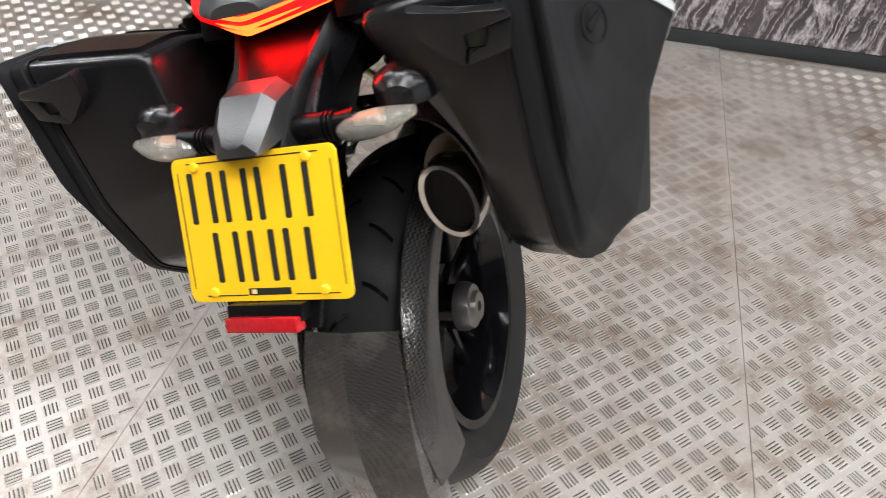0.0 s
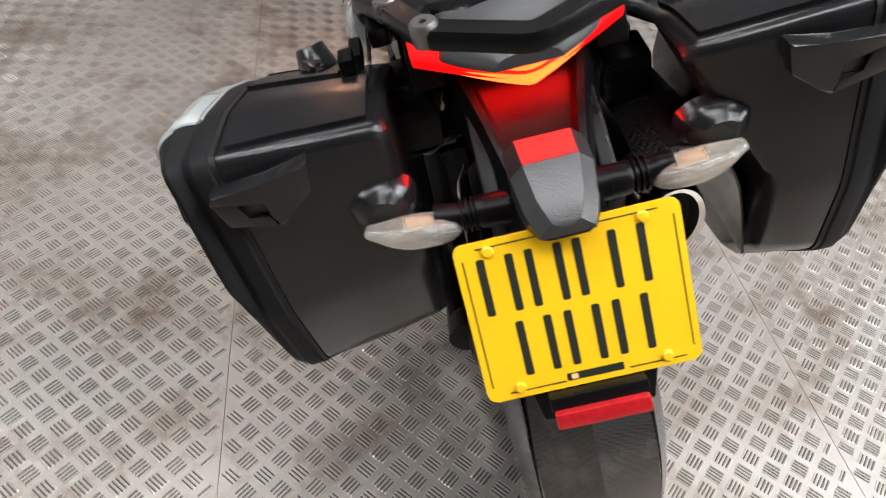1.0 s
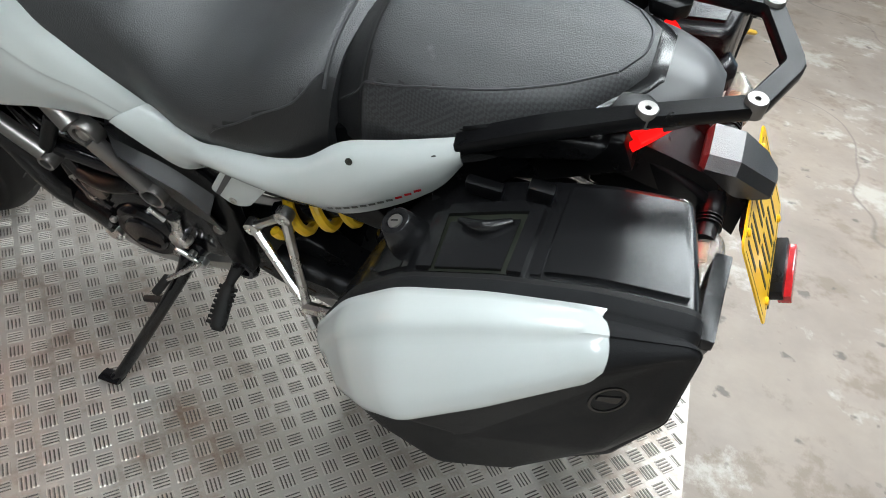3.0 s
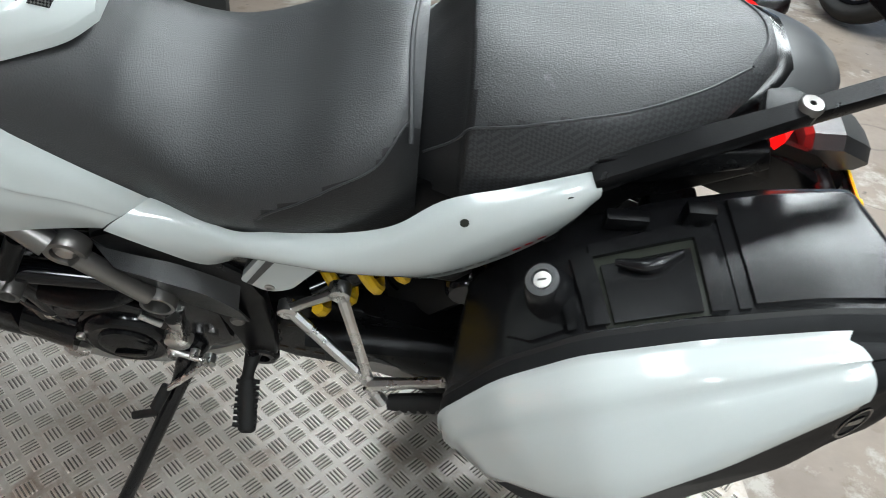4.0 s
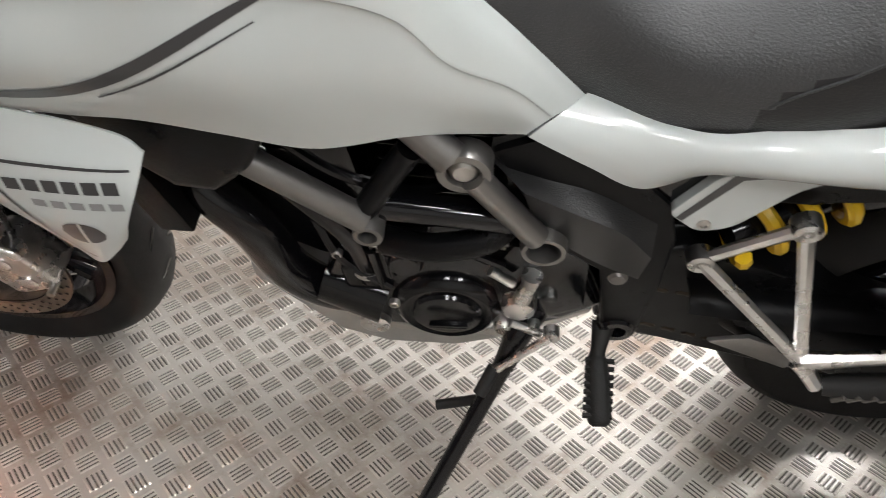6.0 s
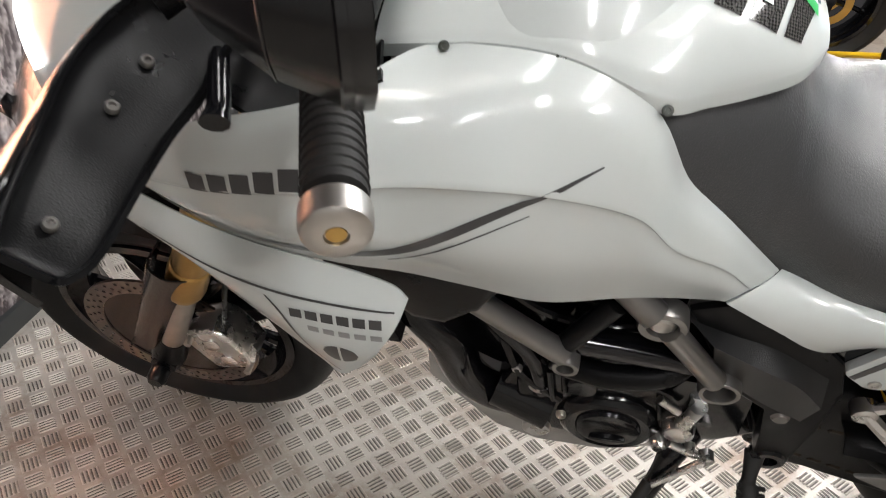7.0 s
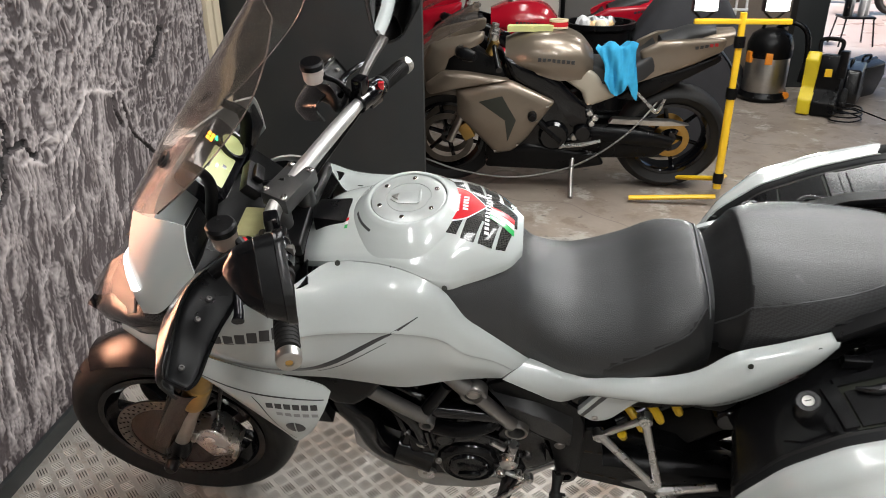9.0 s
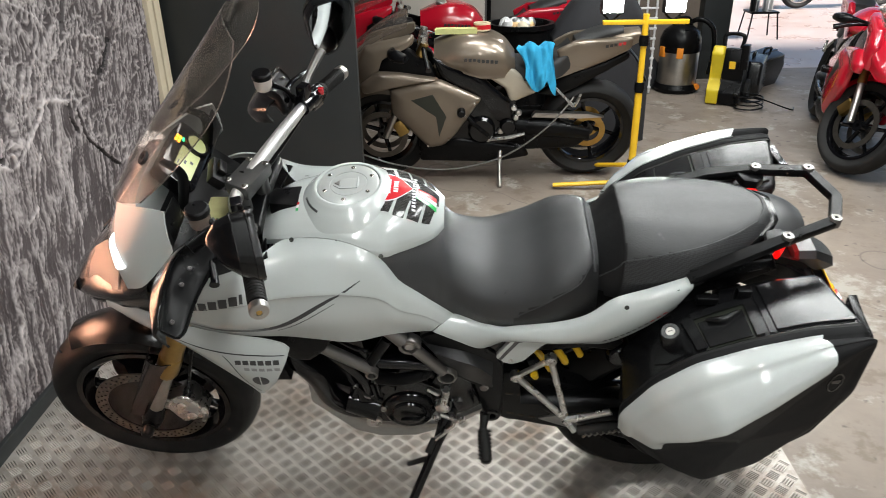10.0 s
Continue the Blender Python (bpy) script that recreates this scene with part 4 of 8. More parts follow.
lamp_tail = part("tail_lamp", tail_strip(-0.014, 0.015, 0.112, 0.0), TAIL_ON, bike, "lit red tail lamp")
for h0, h1, wide, back in ((-0.0005, 0.0060, 0.102, -0.0050), (-0.0108, -0.0052, 0.094, -0.0052)):
    part("led_strip", tail_strip(h0, h1, wide, back), TAIL_HOT, lamp_tail, "glowing orange light strip")
glow = lamp("tail_glow", Matrix.Identity(4), 0.36, 0.10, (1.0, 0.006, 0.004), 0.03)
glow.parent = lamp_tail
glow.matrix_basis = Matrix.Translation((-0.098, 0, 0.932)) @ Vector((0.55, 0, 0.83)).to_track_quat("Z", "X").to_matrix().to_4x4() @ Matrix.Rotation(radians(90), 4, "Z")

# tail cover, grab rail
part("tail_cover", body(((-0.050, ((0, 1.006), (0.045, 1.003), (0.080, 0.990), (0.096, 0.962))), (-0.085, ((0, 1.006), (0.042, 1.002), (0.074, 0.988), (0.088, 0.964))),
                         (-0.125, ((0, 0.998), (0.032, 0.995), (0.056, 0.984), (0.068, 0.972))), (-0.152, ((0, 0.982), (0.016, 0.981), (0.028, 0.977), (0.033, 0.971)))), 24, 14, 0.004), material("graphite_satin_paint", (0.060, 0.060, 0.062), 0.36, spec=0.45, vary=0.12, scale=10), bike, "satin graphite tail cover")
part("seat_skirt", body(((0.060, ((0, 0.985), (0.060, 0.984), (0.110, 0.978), (0.138, 0.950))), (-0.030, ((0, 1.000), (0.050, 0.998), (0.088, 0.990), (0.106, 0.962))), (-0.066, ((0, 1.008), (0.036, 1.006), (0.066, 0.996), (0.078, 0.972))), (-0.082, ((0, 1.008), (0.024, 1.007), (0.044, 1.002), (0.054, 0.990)))), 20, 14, 0.006), SHEEN, bike, "black skirt behind the pillion seat")
RAIL = ((0.128, 0.160, 0.934), (0.030, 0.146, 0.984), (-0.072, 0.121, 1.016), (-0.177, 0.088, 1.037), (-0.214, 0.0, 1.030))


def rail():
    pts = [Vector(p) for p in RAIL]
    pts += [Vector((p.x, -p.y, p.z)) for p in pts[-2::-1]]
    p = []
    for a, b, c in zip(pts, pts[1:], pts[2:]):
        u, v = b.lerp(a, min(0.45, 0.010 / (b - a).length)), b.lerp(c, min(0.45, 0.010 / (c - b).length))
        p += [u, (u + b * 2 + v) / 4, v]
    p = np.array([pts[0], *p, pts[-1]])
    d = np.gradient(p, axis=0)
    rows = []
    for k in range(len(p)):
        w = Vector(d[k]).normalized()
        side = w.cross(Vector((0, 0, 1))).normalized()
        up = side.cross(w)
        a, b = (0.0165 if abs(p[k][1]) > 0.135 else 0.0128), 0.0095
        rows.append([Vector(p[k]) + side * u * a + up * v * b for u, v in ((1, 0.55), (0.8, 1), (-0.8, 1), (-1, 0.55), (-1, -0.55), (-0.8, -1), (0.8, -1), (1, -0.55))])
    return from_grid(rows, wrap=True, caps=True)


grab = part("grab_rail", rail(), BLACK, bike, "black cast grab rail")
both("rail_bridge", lambda: prism([(-0.030, 0.122), (-0.090, 0.110), (-0.088, 0.094), (-0.070, 0.080), (-0.040, 0.086)][::-1], 0.990, 1.012, "z", 0.004), BLACK, grab)
for x, y, z in ((-0.072, 0.121, 1.022), (-0.177, 0.088, 1.043)):
    for s in (1, -1):
        part("rack_mount", lathe([(0.0035, 0.004), (0.0035, 0.011), (0.011, 0.0115), (0.0128, 0.009), (0.0128, -0.010), (0.0035, -0.010)], "z", (x, y * s, z - 0.004), 24, closed=True), FRAME, grab, "grey rack mounting bush")
both("rail_side", lambda: prism([(0.165, 0.945), (0.155, 0.900), (0.060, 0.925), (-0.030, 0.955), (-0.045, 0.985), (0.04, 0.975)], 0.128, 0.152, "y", 0.006), BLACK, grab)
both("rear_subframe", lambda: joined(prism([(0.16, 0.92), (0.15, 0.82), (0.02, 0.86), (-0.08, 0.92), (-0.06, 0.965), (0.06, 0.95)], 0.082, 0.118, "y", 0.006), prism([(0.36, 0.84), (0.30, 0.74), (0.10, 0.80), (0.04, 0.90), (0.16, 0.92)], 0.080, 0.130, "y", 0.006)), BLACK, bike, "black plastic tail underside")

# seats
rider = part("rider_seat", body((
    (0.806, ((0, 0.992), (0.050, 0.991), (0.100, 0.988), (0.136, 0.978), (0.148, 0.950))),
    (0.772, ((0, 0.996), (0.060, 0.994), (0.112, 0.984), (0.138, 0.950), (0.146, 0.905))),
    (0.740, ((0, 0.998), (0.064, 0.994), (0.108, 0.974), (0.134, 0.928), (0.144, 0.875))),
    (0.700, ((0, 0.988), (0.066, 0.980), (0.106, 0.950), (0.132, 0.890), (0.138, 0.838))),
    (0.672, ((0, 0.972), (0.066, 0.960), (0.110, 0.922), (0.130, 0.860), (0.132, 0.805))),
    (0.636, ((0, 0.926), (0.074, 0.917), (0.118, 0.882), (0.132, 0.832), (0.126, 0.772))),
    (0.560, ((0, 0.889), (0.09, 0.884), (0.142, 0.852), (0.156, 0.808), (0.150, 0.762))),
    (0.470, ((0, 0.908), (0.10, 0.903), (0.156, 0.870), (0.172, 0.818), (0.164, 0.772))),
    (0.400, ((0, 0.948), (0.10, 0.942), (0.155, 0.906), (0.172, 0.842), (0.166, 0.784))),
    (0.345, ((0, 0.968), (0.09, 0.958), (0.138, 0.922), (0.160, 0.862), (0.160, 0.800))),
    (0.315, ((0, 0.955), (0.08, 0.945), (0.124, 0.912), (0.148, 0.868), (0.150, 0.835)))), 84, 24, 0.03), VINYL, bike, "grey black vinyl rider seat with stitched edge")
pillion = part("pillion_seat", body((
    (0.334, ((0, 0.930), (0.045, 0.927), (0.080, 0.914), (0.098, 0.892), (0.106, 0.866))),
    (0.304, ((0, 0.968), (0.052, 0.962), (0.090, 0.942), (0.116, 0.908), (0.126, 0.870))),
    (0.274, ((0, 1.004), (0.062, 0.998), (0.104, 0.972), (0.132, 0.928), (0.142, 0.874))),
    (0.256, ((0, 1.016), (0.070, 1.010), (0.116, 0.982), (0.144, 0.930), (0.150, 0.876))),
    (0.190, ((0, 1.014), (0.08, 1.010), (0.132, 0.984), (0.156, 0.932), (0.156, 0.890))),
    (0.110, ((0, 1.014), (0.08, 1.010), (0.128, 0.988), (0.150, 0.948), (0.150, 0.915))),
    (0.030, ((0, 1.017), (0.066, 1.013), (0.098, 1.002), (0.120, 0.978), (0.126, 0.955))),
    (-0.030, ((0, 1.020), (0.040, 1.017), (0.066, 1.009), (0.084, 0.992), (0.090, 0.968))),
    (-0.062, ((0, 1.018), (0.020, 1.016), (0.036, 1.010), (0.048, 0.998), (0.052, 0.978)))), 56, 24, 0.02), VINYL, bike, "grey black vinyl pillion seat with stitched edge")


def seam_on(ob, pts, name, mat=None, r=0.0022, axis=(0, 0, -1)):
    """A raised stitched welt laid on a seat through points (x, y)."""
    bm = bmesh.new()
    bm.from_mesh(ob.data)
    tree = BVHTree.FromBMesh(bm)
    q = through_points(pts, 60)
    out = []
    for x, y in q:
        hit = tree.ray_cast(Vector((x, y, 2)), Vector((0, 0, -1)))
        if hit[0]:
            out.append(hit[0] + hit[1] * r * 0.3)
    bm.free()
    part(name, tube(out, r, 6, 80), mat or STITCH, ob)


STITCH = material("grey_seat_welt", (0.040, 0.041, 0.044), 0.55, vary=0.4, scale=300)
for s in (1, -1):
    seam_on(rider, [(0.640, 0.152 * s), (0.600, 0.157 * s), (0.500, 0.168 * s), (0.420, 0.167 * s), (0.360, 0.150 * s), (0.328, 0.110 * s)], "stitching", r=0.0014)
    seam_on(pillion, [(0.310, 0.115 * s), (0.268, 0.128 * s), (0.200, 0.135 * s), (0.110, 0.122 * s), (0.030, 0.094 * s), (-0.028, 0.060 * s)], "stitching", r=0.0016)
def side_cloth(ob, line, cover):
    """Gives the skin below a seat's seam, |y| over x, the cover passed in."""
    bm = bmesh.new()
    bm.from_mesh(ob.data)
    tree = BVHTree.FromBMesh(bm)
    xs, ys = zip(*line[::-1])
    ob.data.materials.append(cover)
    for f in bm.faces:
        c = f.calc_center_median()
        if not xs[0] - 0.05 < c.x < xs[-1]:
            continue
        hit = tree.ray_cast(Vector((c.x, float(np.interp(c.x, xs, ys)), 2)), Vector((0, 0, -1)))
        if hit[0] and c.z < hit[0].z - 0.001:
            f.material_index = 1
    bm.to_mesh(ob.data)
    bm.free()


# below its seam the rider seat takes a darker vinyl, the pillion a dimpled one
side_cloth(rider, [(0.640, 0.152), (0.600, 0.157), (0.500, 0.168), (0.420, 0.167), (0.360, 0.150), (0.328, 0.110)], DARK_SHADED_VINYL)
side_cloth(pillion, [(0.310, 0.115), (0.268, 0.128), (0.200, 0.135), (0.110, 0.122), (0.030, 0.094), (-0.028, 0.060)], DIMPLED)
# pillion's forward slope is painted dark for its shade, away from the lamps
pillion.data.materials.append(DARK_SHADED_VINYL)
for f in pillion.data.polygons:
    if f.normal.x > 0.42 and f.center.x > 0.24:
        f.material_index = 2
seam_on(rider, [(0.325, -0.125), (0.330, -0.06), (0.332, 0), (0.330, 0.06), (0.325, 0.125)], "welt", r=0.0032)
seam_on(pillion, [(-0.030, -0.058), (-0.050, -0.025), (-0.054, 0), (-0.050, 0.025), (-0.030, 0.058)], "stitching", r=0.0016)

# tank cover and side panels
tank = part("tank_cover", body((
    (0.662, ((0, 1.010), (0.018, 1.009), (0.032, 1.007), (0.042, 1.003), (0.047, 0.999))),
    (0.684, ((0, 1.034), (0.033, 1.029), (0.058, 1.018), (0.074, 1.006), (0.080, 0.998))),
    (0.718, ((0, 1.054), (0.045, 1.048), (0.079, 1.031), (0.098, 1.011), (0.104, 0.998))),
    (0.760, ((0, 1.065), (0.050, 1.060), (0.090, 1.042), (0.116, 1.014), (0.124, 0.996))),
    (0.802, ((0, 1.069), (0.050, 1.065), (0.094, 1.049), (0.128, 1.020), (0.143, 1.000))),
    (0.880, ((0, 1.069), (0.050, 1.066), (0.094, 1.052), (0.120, 1.035), (0.131, 1.024))),
    (0.950, ((0, 1.056), (0.045, 1.053), (0.078, 1.042), (0.100, 1.028), (0.112, 1.018))),
    (1.020, ((0, 1.034), (0.04, 1.032), (0.070, 1.024), (0.090, 1.012), (0.100, 1.002))),
    (1.070, ((0, 1.004), (0.03, 1.003), (0.055, 0.998), (0.074, 0.990), (0.082, 0.982)))), 64, 24, 0.014), PEARL, bike, "pearl white tank cover")
SIDE = ((0.710, ((0.140, 0.860), (0.158, 0.850), (0.170, 0.826), (0.172, 0.796), (0.164, 0.762))),
        (0.762, ((0.142, 0.914), (0.166, 0.896), (0.182, 0.860), (0.186, 0.820), (0.178, 0.772))),
        (0.806, ((0.143, 0.990), (0.170, 0.966), (0.194, 0.915), (0.200, 0.850), (0.190, 0.776))),
        (0.880, ((0.132, 1.022), (0.168, 0.998), (0.204, 0.940), (0.216, 0.856), (0.202, 0.768))),
        (0.955, ((0.114, 1.017), (0.166, 1.000), (0.214, 0.948), (0.230, 0.868), (0.210, 0.788))),
        (1.020, ((0.104, 1.001), (0.172, 0.998), (0.226, 0.952), (0.242, 0.878), (0.220, 0.810))))
SIDE_FRONT = ((1.020, ((0.104, 1.001), (0.172, 0.998), (0.226, 0.952), (0.242, 0.878), (0.220, 0.810))),
              (1.085, ((0.188, 1.004), (0.214, 0.990), (0.242, 0.946), (0.248, 0.884), (0.226, 0.818))),
              (1.170, ((0.226, 1.000), (0.240, 0.976), (0.250, 0.938), (0.246, 0.888), (0.226, 0.828))),
              (1.240, ((0.226, 0.978), (0.234, 0.956), (0.238, 0.924), (0.232, 0.888), (0.214, 0.842))),
              (1.285, ((0.212, 0.948), (0.218, 0.930), (0.220, 0.910), (0.216, 0.888), (0.202, 0.858))))
side_rows = [[(0.6415, 0.126, 0.780), (0.653, 0.141, 0.781), (0.669, 0.153, 0.777), (0.672, 0.154, 0.775), (0.683, 0.161, 0.771), (0.693, 0.164, 0.763)]]
for k, (x, pts) in enumerate(SIDE + SIDE_FRONT[1:]):
    (y2, z2), (y3, z3) = pts[2], pts[3]
    row = [*pts[:3], (y2 + (y3 - y2) * 0.2 - 0.001, z2 + (z3 - z2) * 0.2), (y3, z3), pts[4]]
    side_rows.append([(x, y, z) for y, z in row])
side_l, side_r = both("side_fairing", lambda: shell(side_rows, 0.004, 60, 26), PEARL, bike, "pearl white side fairing")
TAIL_ROWS = [
    [(0.640, 0.126, 0.779), (0.652, 0.140, 0.780), (0.668, 0.152, 0.776), (0.682, 0.160, 0.770), (0.6915, 0.163, 0.762)],
    [(0.590, 0.140, 0.771), (0.600, 0.151, 0.768), (0.612, 0.160, 0.758), (0.624, 0.165, 0.745), (0.632, 0.166, 0.731)],
    [(0.555, 0.152, 0.769), (0.560, 0.162, 0.765), (0.567, 0.169, 0.747), (0.573, 0.169, 0.726), (0.578, 0.165, 0.704)],
    [(0.520, 0.162, 0.775), (0.520, 0.175, 0.769), (0.521, 0.179, 0.755), (0.522, 0.172, 0.740), (0.524, 0.162, 0.726)],
    *[[(x, y, z) for y, z in pts] for x, pts in (
        (0.470, ((0.166, 0.789), (0.182, 0.782), (0.190, 0.769), (0.187, 0.756), (0.177, 0.744))),
        (0.400, ((0.172, 0.804), (0.190, 0.797), (0.200, 0.781), (0.198, 0.765), (0.188, 0.752))),
        (0.335, ((0.178, 0.838), (0.196, 0.830), (0.206, 0.805), (0.204, 0.779), (0.192, 0.756))),
        (0.280, ((0.168, 0.881), (0.190, 0.870), (0.205, 0.836), (0.204, 0.797), (0.192, 0.763))),
        (0.210, ((0.164, 0.906), (0.182, 0.902), (0.197, 0.880), (0.197, 0.843), (0.186, 0.806))),
        (0.150, ((0.160, 0.929), (0.172, 0.928), (0.185, 0.914), (0.185, 0.888), (0.175, 0.858))),
        (0.121, ((0.158, 0.940), (0.164, 0.940), (0.173, 0.933), (0.173, 0.920), (0.166, 0.907))))]]
rear_l, rear_r = both("tail_panel", lambda: shell(TAIL_ROWS, 0.004, 60, 20), PEARL, bike, "pearl white tail side panel")
for side, panel in ((1, rear_l), (-1, rear_r)):
    part("panel_ridge", tube([(r[1][0], r[1][1] * side, r[1][2]) for r in TAIL_ROWS[2:8]], [0.0006, 0.0022, 0.0028, 0.0028, 0.0024, 0.0008], 8, 40), PEARL, panel)
# the small model name along the panel's lower edge, and a thin black line under the seat
bm_p = bmesh.new()
bm_p.from_mesh(rear_l.data)
PANEL_TREE = BVHTree.FromBMesh(bm_p)
for k in range(11):
    x = 0.300 - 0.0125 * k
    z = 0.775 + 0.0048 * k + 0.0003 * k * k
    part("letter_bar", projected(PANEL_TREE, [[(x - 0.009 * u, 0.25, z + 0.0045 * u * 0.9 + 0.007 * v) for v in (0, 0.5, 1)] for u in (0, 0.5, 1)], (0, -1, 0), 0.0009), RED if k > 7 else LETTER, rear_l)
bm_p.free()
for ob, pts in ((side_l, ((0.797, 0.146, 0.992), (0.890, 0.128, 1.022), (0.995, 0.112, 1.010))), (rear_l, ((0.260, 0.199, 0.886), (0.150, 0.183, 0.920)))):
    for p in pts:
        d = Vector((0, 0.62, 0.78)) if ob is side_l else Vector((0, 0.92, 0.38))
        # heads are painted black for the shade of the holes they sit in
        part("panel_screw", bolt_head(Vector(p) + d * 0.0005, d, 0.0052, 0.0014), LETTER, ob, "panel screw blackened for its shaded recess")
        q = Vector((p[0], -p[1], p[2]))
        part("panel_screw", bolt_head(q + Vector((0, -d.y, d.z)) * 0.0005, (0, -d.y, d.z), 0.0052, 0.0014), LETTER, side_r if ob is side_l else rear_r, "panel screw blackened for its shaded recess")

# filler cap
CAP = Matrix.Translation((0.874, 0, 1.062)) @ pose(0, 0, 0, 0, 3, 0)
SILVER = material("silver_cap_paint", (0.50, 0.52, 0.51), 0.34, 0.35, 0.2, vary=0.08, scale=30)
cap_ring = part("filler_ring", lathe([(0.0705, 0.0130), (0.0715, 0.0165), (0.0740, 0.0175), (0.0775, 0.0165), (0.0850, 0.0100), (0.0950, 0.0010), (0.1070, -0.0090), (0.1300, -0.0400), (0.0705, -0.0400)], "z", n=64, closed=True), PEARL, bike, "pearl white filler collar", m=CAP)
part("filler_cap", lathe([(0, 0.0150), (0.0400, 0.0150), (0.0405, 0.0140), (0.0425, 0.0140), (0.0430, 0.0155), (0.0660, 0.0155), (0.0690, 0.0140), (0.0695, 0.0), (0, 0.0)], "z", n=64), SILVER, cap_ring, "silver round filler cap")
flap = part("cap_flap", prism([(0.030, -0.004), (0.034, 0.006), (0.018, 0.018), (-0.020, 0.018), (-0.024, 0.012), (-0.024, -0.012), (-0.020, -0.018), (0.018, -0.016)], 0.0145, 0.0172, "z", 0.0012), SILVER, cap_ring)
part("flap_edge", box((-0.0225, -0.020, 0.0165), (-0.0185, 0.020, 0.0195), 0.0012), SILVER, flap)
part("flap_peak", prism([(0.032, 0.0), (0.018, 0.010), (0.020, 0.0), (0.018, -0.008)], 0.0168, 0.0200, "z", 0.001), STEEL, flap)
for k in range(6):
    a = radians(60 * k + 25)
    part("cap_bolt", bolt_head((0.056 * math.cos(a), 0.056 * math.sin(a), 0.0150), (0, 0, 1), 0.0048, 0.0028), CHROME, cap_ring)
part("ignition_cover", prism([(0.988, -0.034), (1.052, -0.026), (1.062, 0.0), (1.056, 0.030), (0.988, 0.038)], 0.985, 1.046, "z", 0.007), BLACK, bike, "black plastic ignition cover")

# decals on the tank
bm_t = bmesh.new()
bm_t.from_mesh(tank.data)
TANK_TREE = BVHTree.FromBMesh(bm_t)
bm_s = bmesh.new()
bm_s.from_mesh(side_l.data)
SIDE_TREE = BVHTree.FromBMesh(bm_s)


def on_tank(rows, lift=0.0009):
    return projected(TANK_TREE, [[(a, b, 1.0) for a, b in row] for row in rows], (0, 0, -1), lift)


def on_side(rows, lift=0.0009):
    return projected(SIDE_TREE, [[(a, 0.25, b) for a, b in row] for row in rows], (0, -1, 0), lift)


def strip_quad(p0, p1, p2, p3, lift=0.0010, n=7):
    """A decal between four corners (x, y) on the tank, in order."""
    p0, p1, p2, p3 = (np.array(p) for p in (p0, p1, p2, p3))
    return on_tank([[tuple((p0 + (p1 - p0) * v) + ((p3 + (p2 - p3) * v) - (p0 + (p1 - p0) * v)) * u) for v in np.linspace(0, 1, n)] for u in np.linspace(0, 1, n)], lift)


pad = part("tank_pad", on_tank([[(0.792 - 0.118 * u, v * (0.030 + 0.012 * math.sin(3.1 * u) - 0.012 * u)) for v in np.linspace(-1, 1, 16)] for u in np.linspace(0, 1, 14)], 0.0007), PAD, tank, "carbon look tank pad")
for s in (1, -1):
    for q in (((0.824, 0.070), (0.781, 0.074), (0.766, 0.026), (0.792, 0.022)), ((0.774, 0.079), (0.750, 0.081), (0.735, 0.030), (0.760, 0.022)),
              ((0.743, 0.080), (0.718, 0.080), (0.706, 0.034), (0.730, 0.026)), ((0.711, 0.078), (0.694, 0.072), (0.680, 0.030), (0.700, 0.030))):
        part("pad_strip", strip_quad(*[(x, s * y) for x, y in q]), PAD, tank, "carbon look pad strip")
SHIELD = ((0.0, 0.0), (0.02, 0.030), (0.10, 0.043), (0.30, 0.044), (0.55, 0.036), (0.80, 0.018), (1.0, 0.001))
for grow, mt, lift in ((1.08, WHITE_DECAL, 0.0013), (1.0, RED, 0.0019)):
    w = through_points([(v * grow,) for _, v in SHIELD], 14)[:, 0]
    part("shield_decal", on_tank([[(0.768 + (0.806 - 0.073 * u - 0.768) * grow, v * w[k]) for v in np.linspace(-1, 1, 12)] for k, u in enumerate(through_points([(v,) for v, _ in SHIELD], 14)[:, 0])], lift), mt, tank, "red shield decal" if mt is RED else "white shield rim")
for row, n, wide in ((0.790, 6, 0.050), (0.774, 5, 0.040)):
    for k in range(n):
        y = -wide / 2 + wide * (k + 0.12) / n
        part("shield_mark", strip_quad((row, y), (row, y + wide * 0.72 / n), (row - 0.010, y + wide * 0.72 / n), (row - 0.010, y), 0.0026, 3), WHITE_DECAL, tank)
for k, mt in enumerate((GREEN, WHITE_DECAL, RED)):
    part("stripe_decal", strip_quad((0.724, 0.026 - 0.011 * k), (0.680, 0.040 - 0.013 * k), (0.680, 0.028 - 0.013 * k), (0.724, 0.016 - 0.011 * k), 0.0020), mt, tank)
for k in range(12):
    y = 0.062 - 0.0088 * k
    part("script_mark", strip_quad((0.7325, y), (0.7325, y - 0.0055), (0.7245, y - 0.0055), (0.7245, y), 0.0026, 3), WHITE_DECAL, tank)
part("collar_decal", joined(turned(from_grid([[(r * math.cos(radians(a)), r * math.sin(radians(a)), z) for a in np.linspace(14, 50, 12)] for r, z in ((0.0955, 0.0016), (0.0995, -0.0018))]), CAP)), DECAL, tank)
for k, mt in enumerate((RED, WHITE_DECAL, GREEN)):
    part("flag_decal", on_tank([[(0.985 + 0.006 * u, 0.026 + 0.009 * k + 0.008 * v) for v in (0, 0.5, 1)] for u in (0, 0.5, 1)], 0.001), mt, tank)

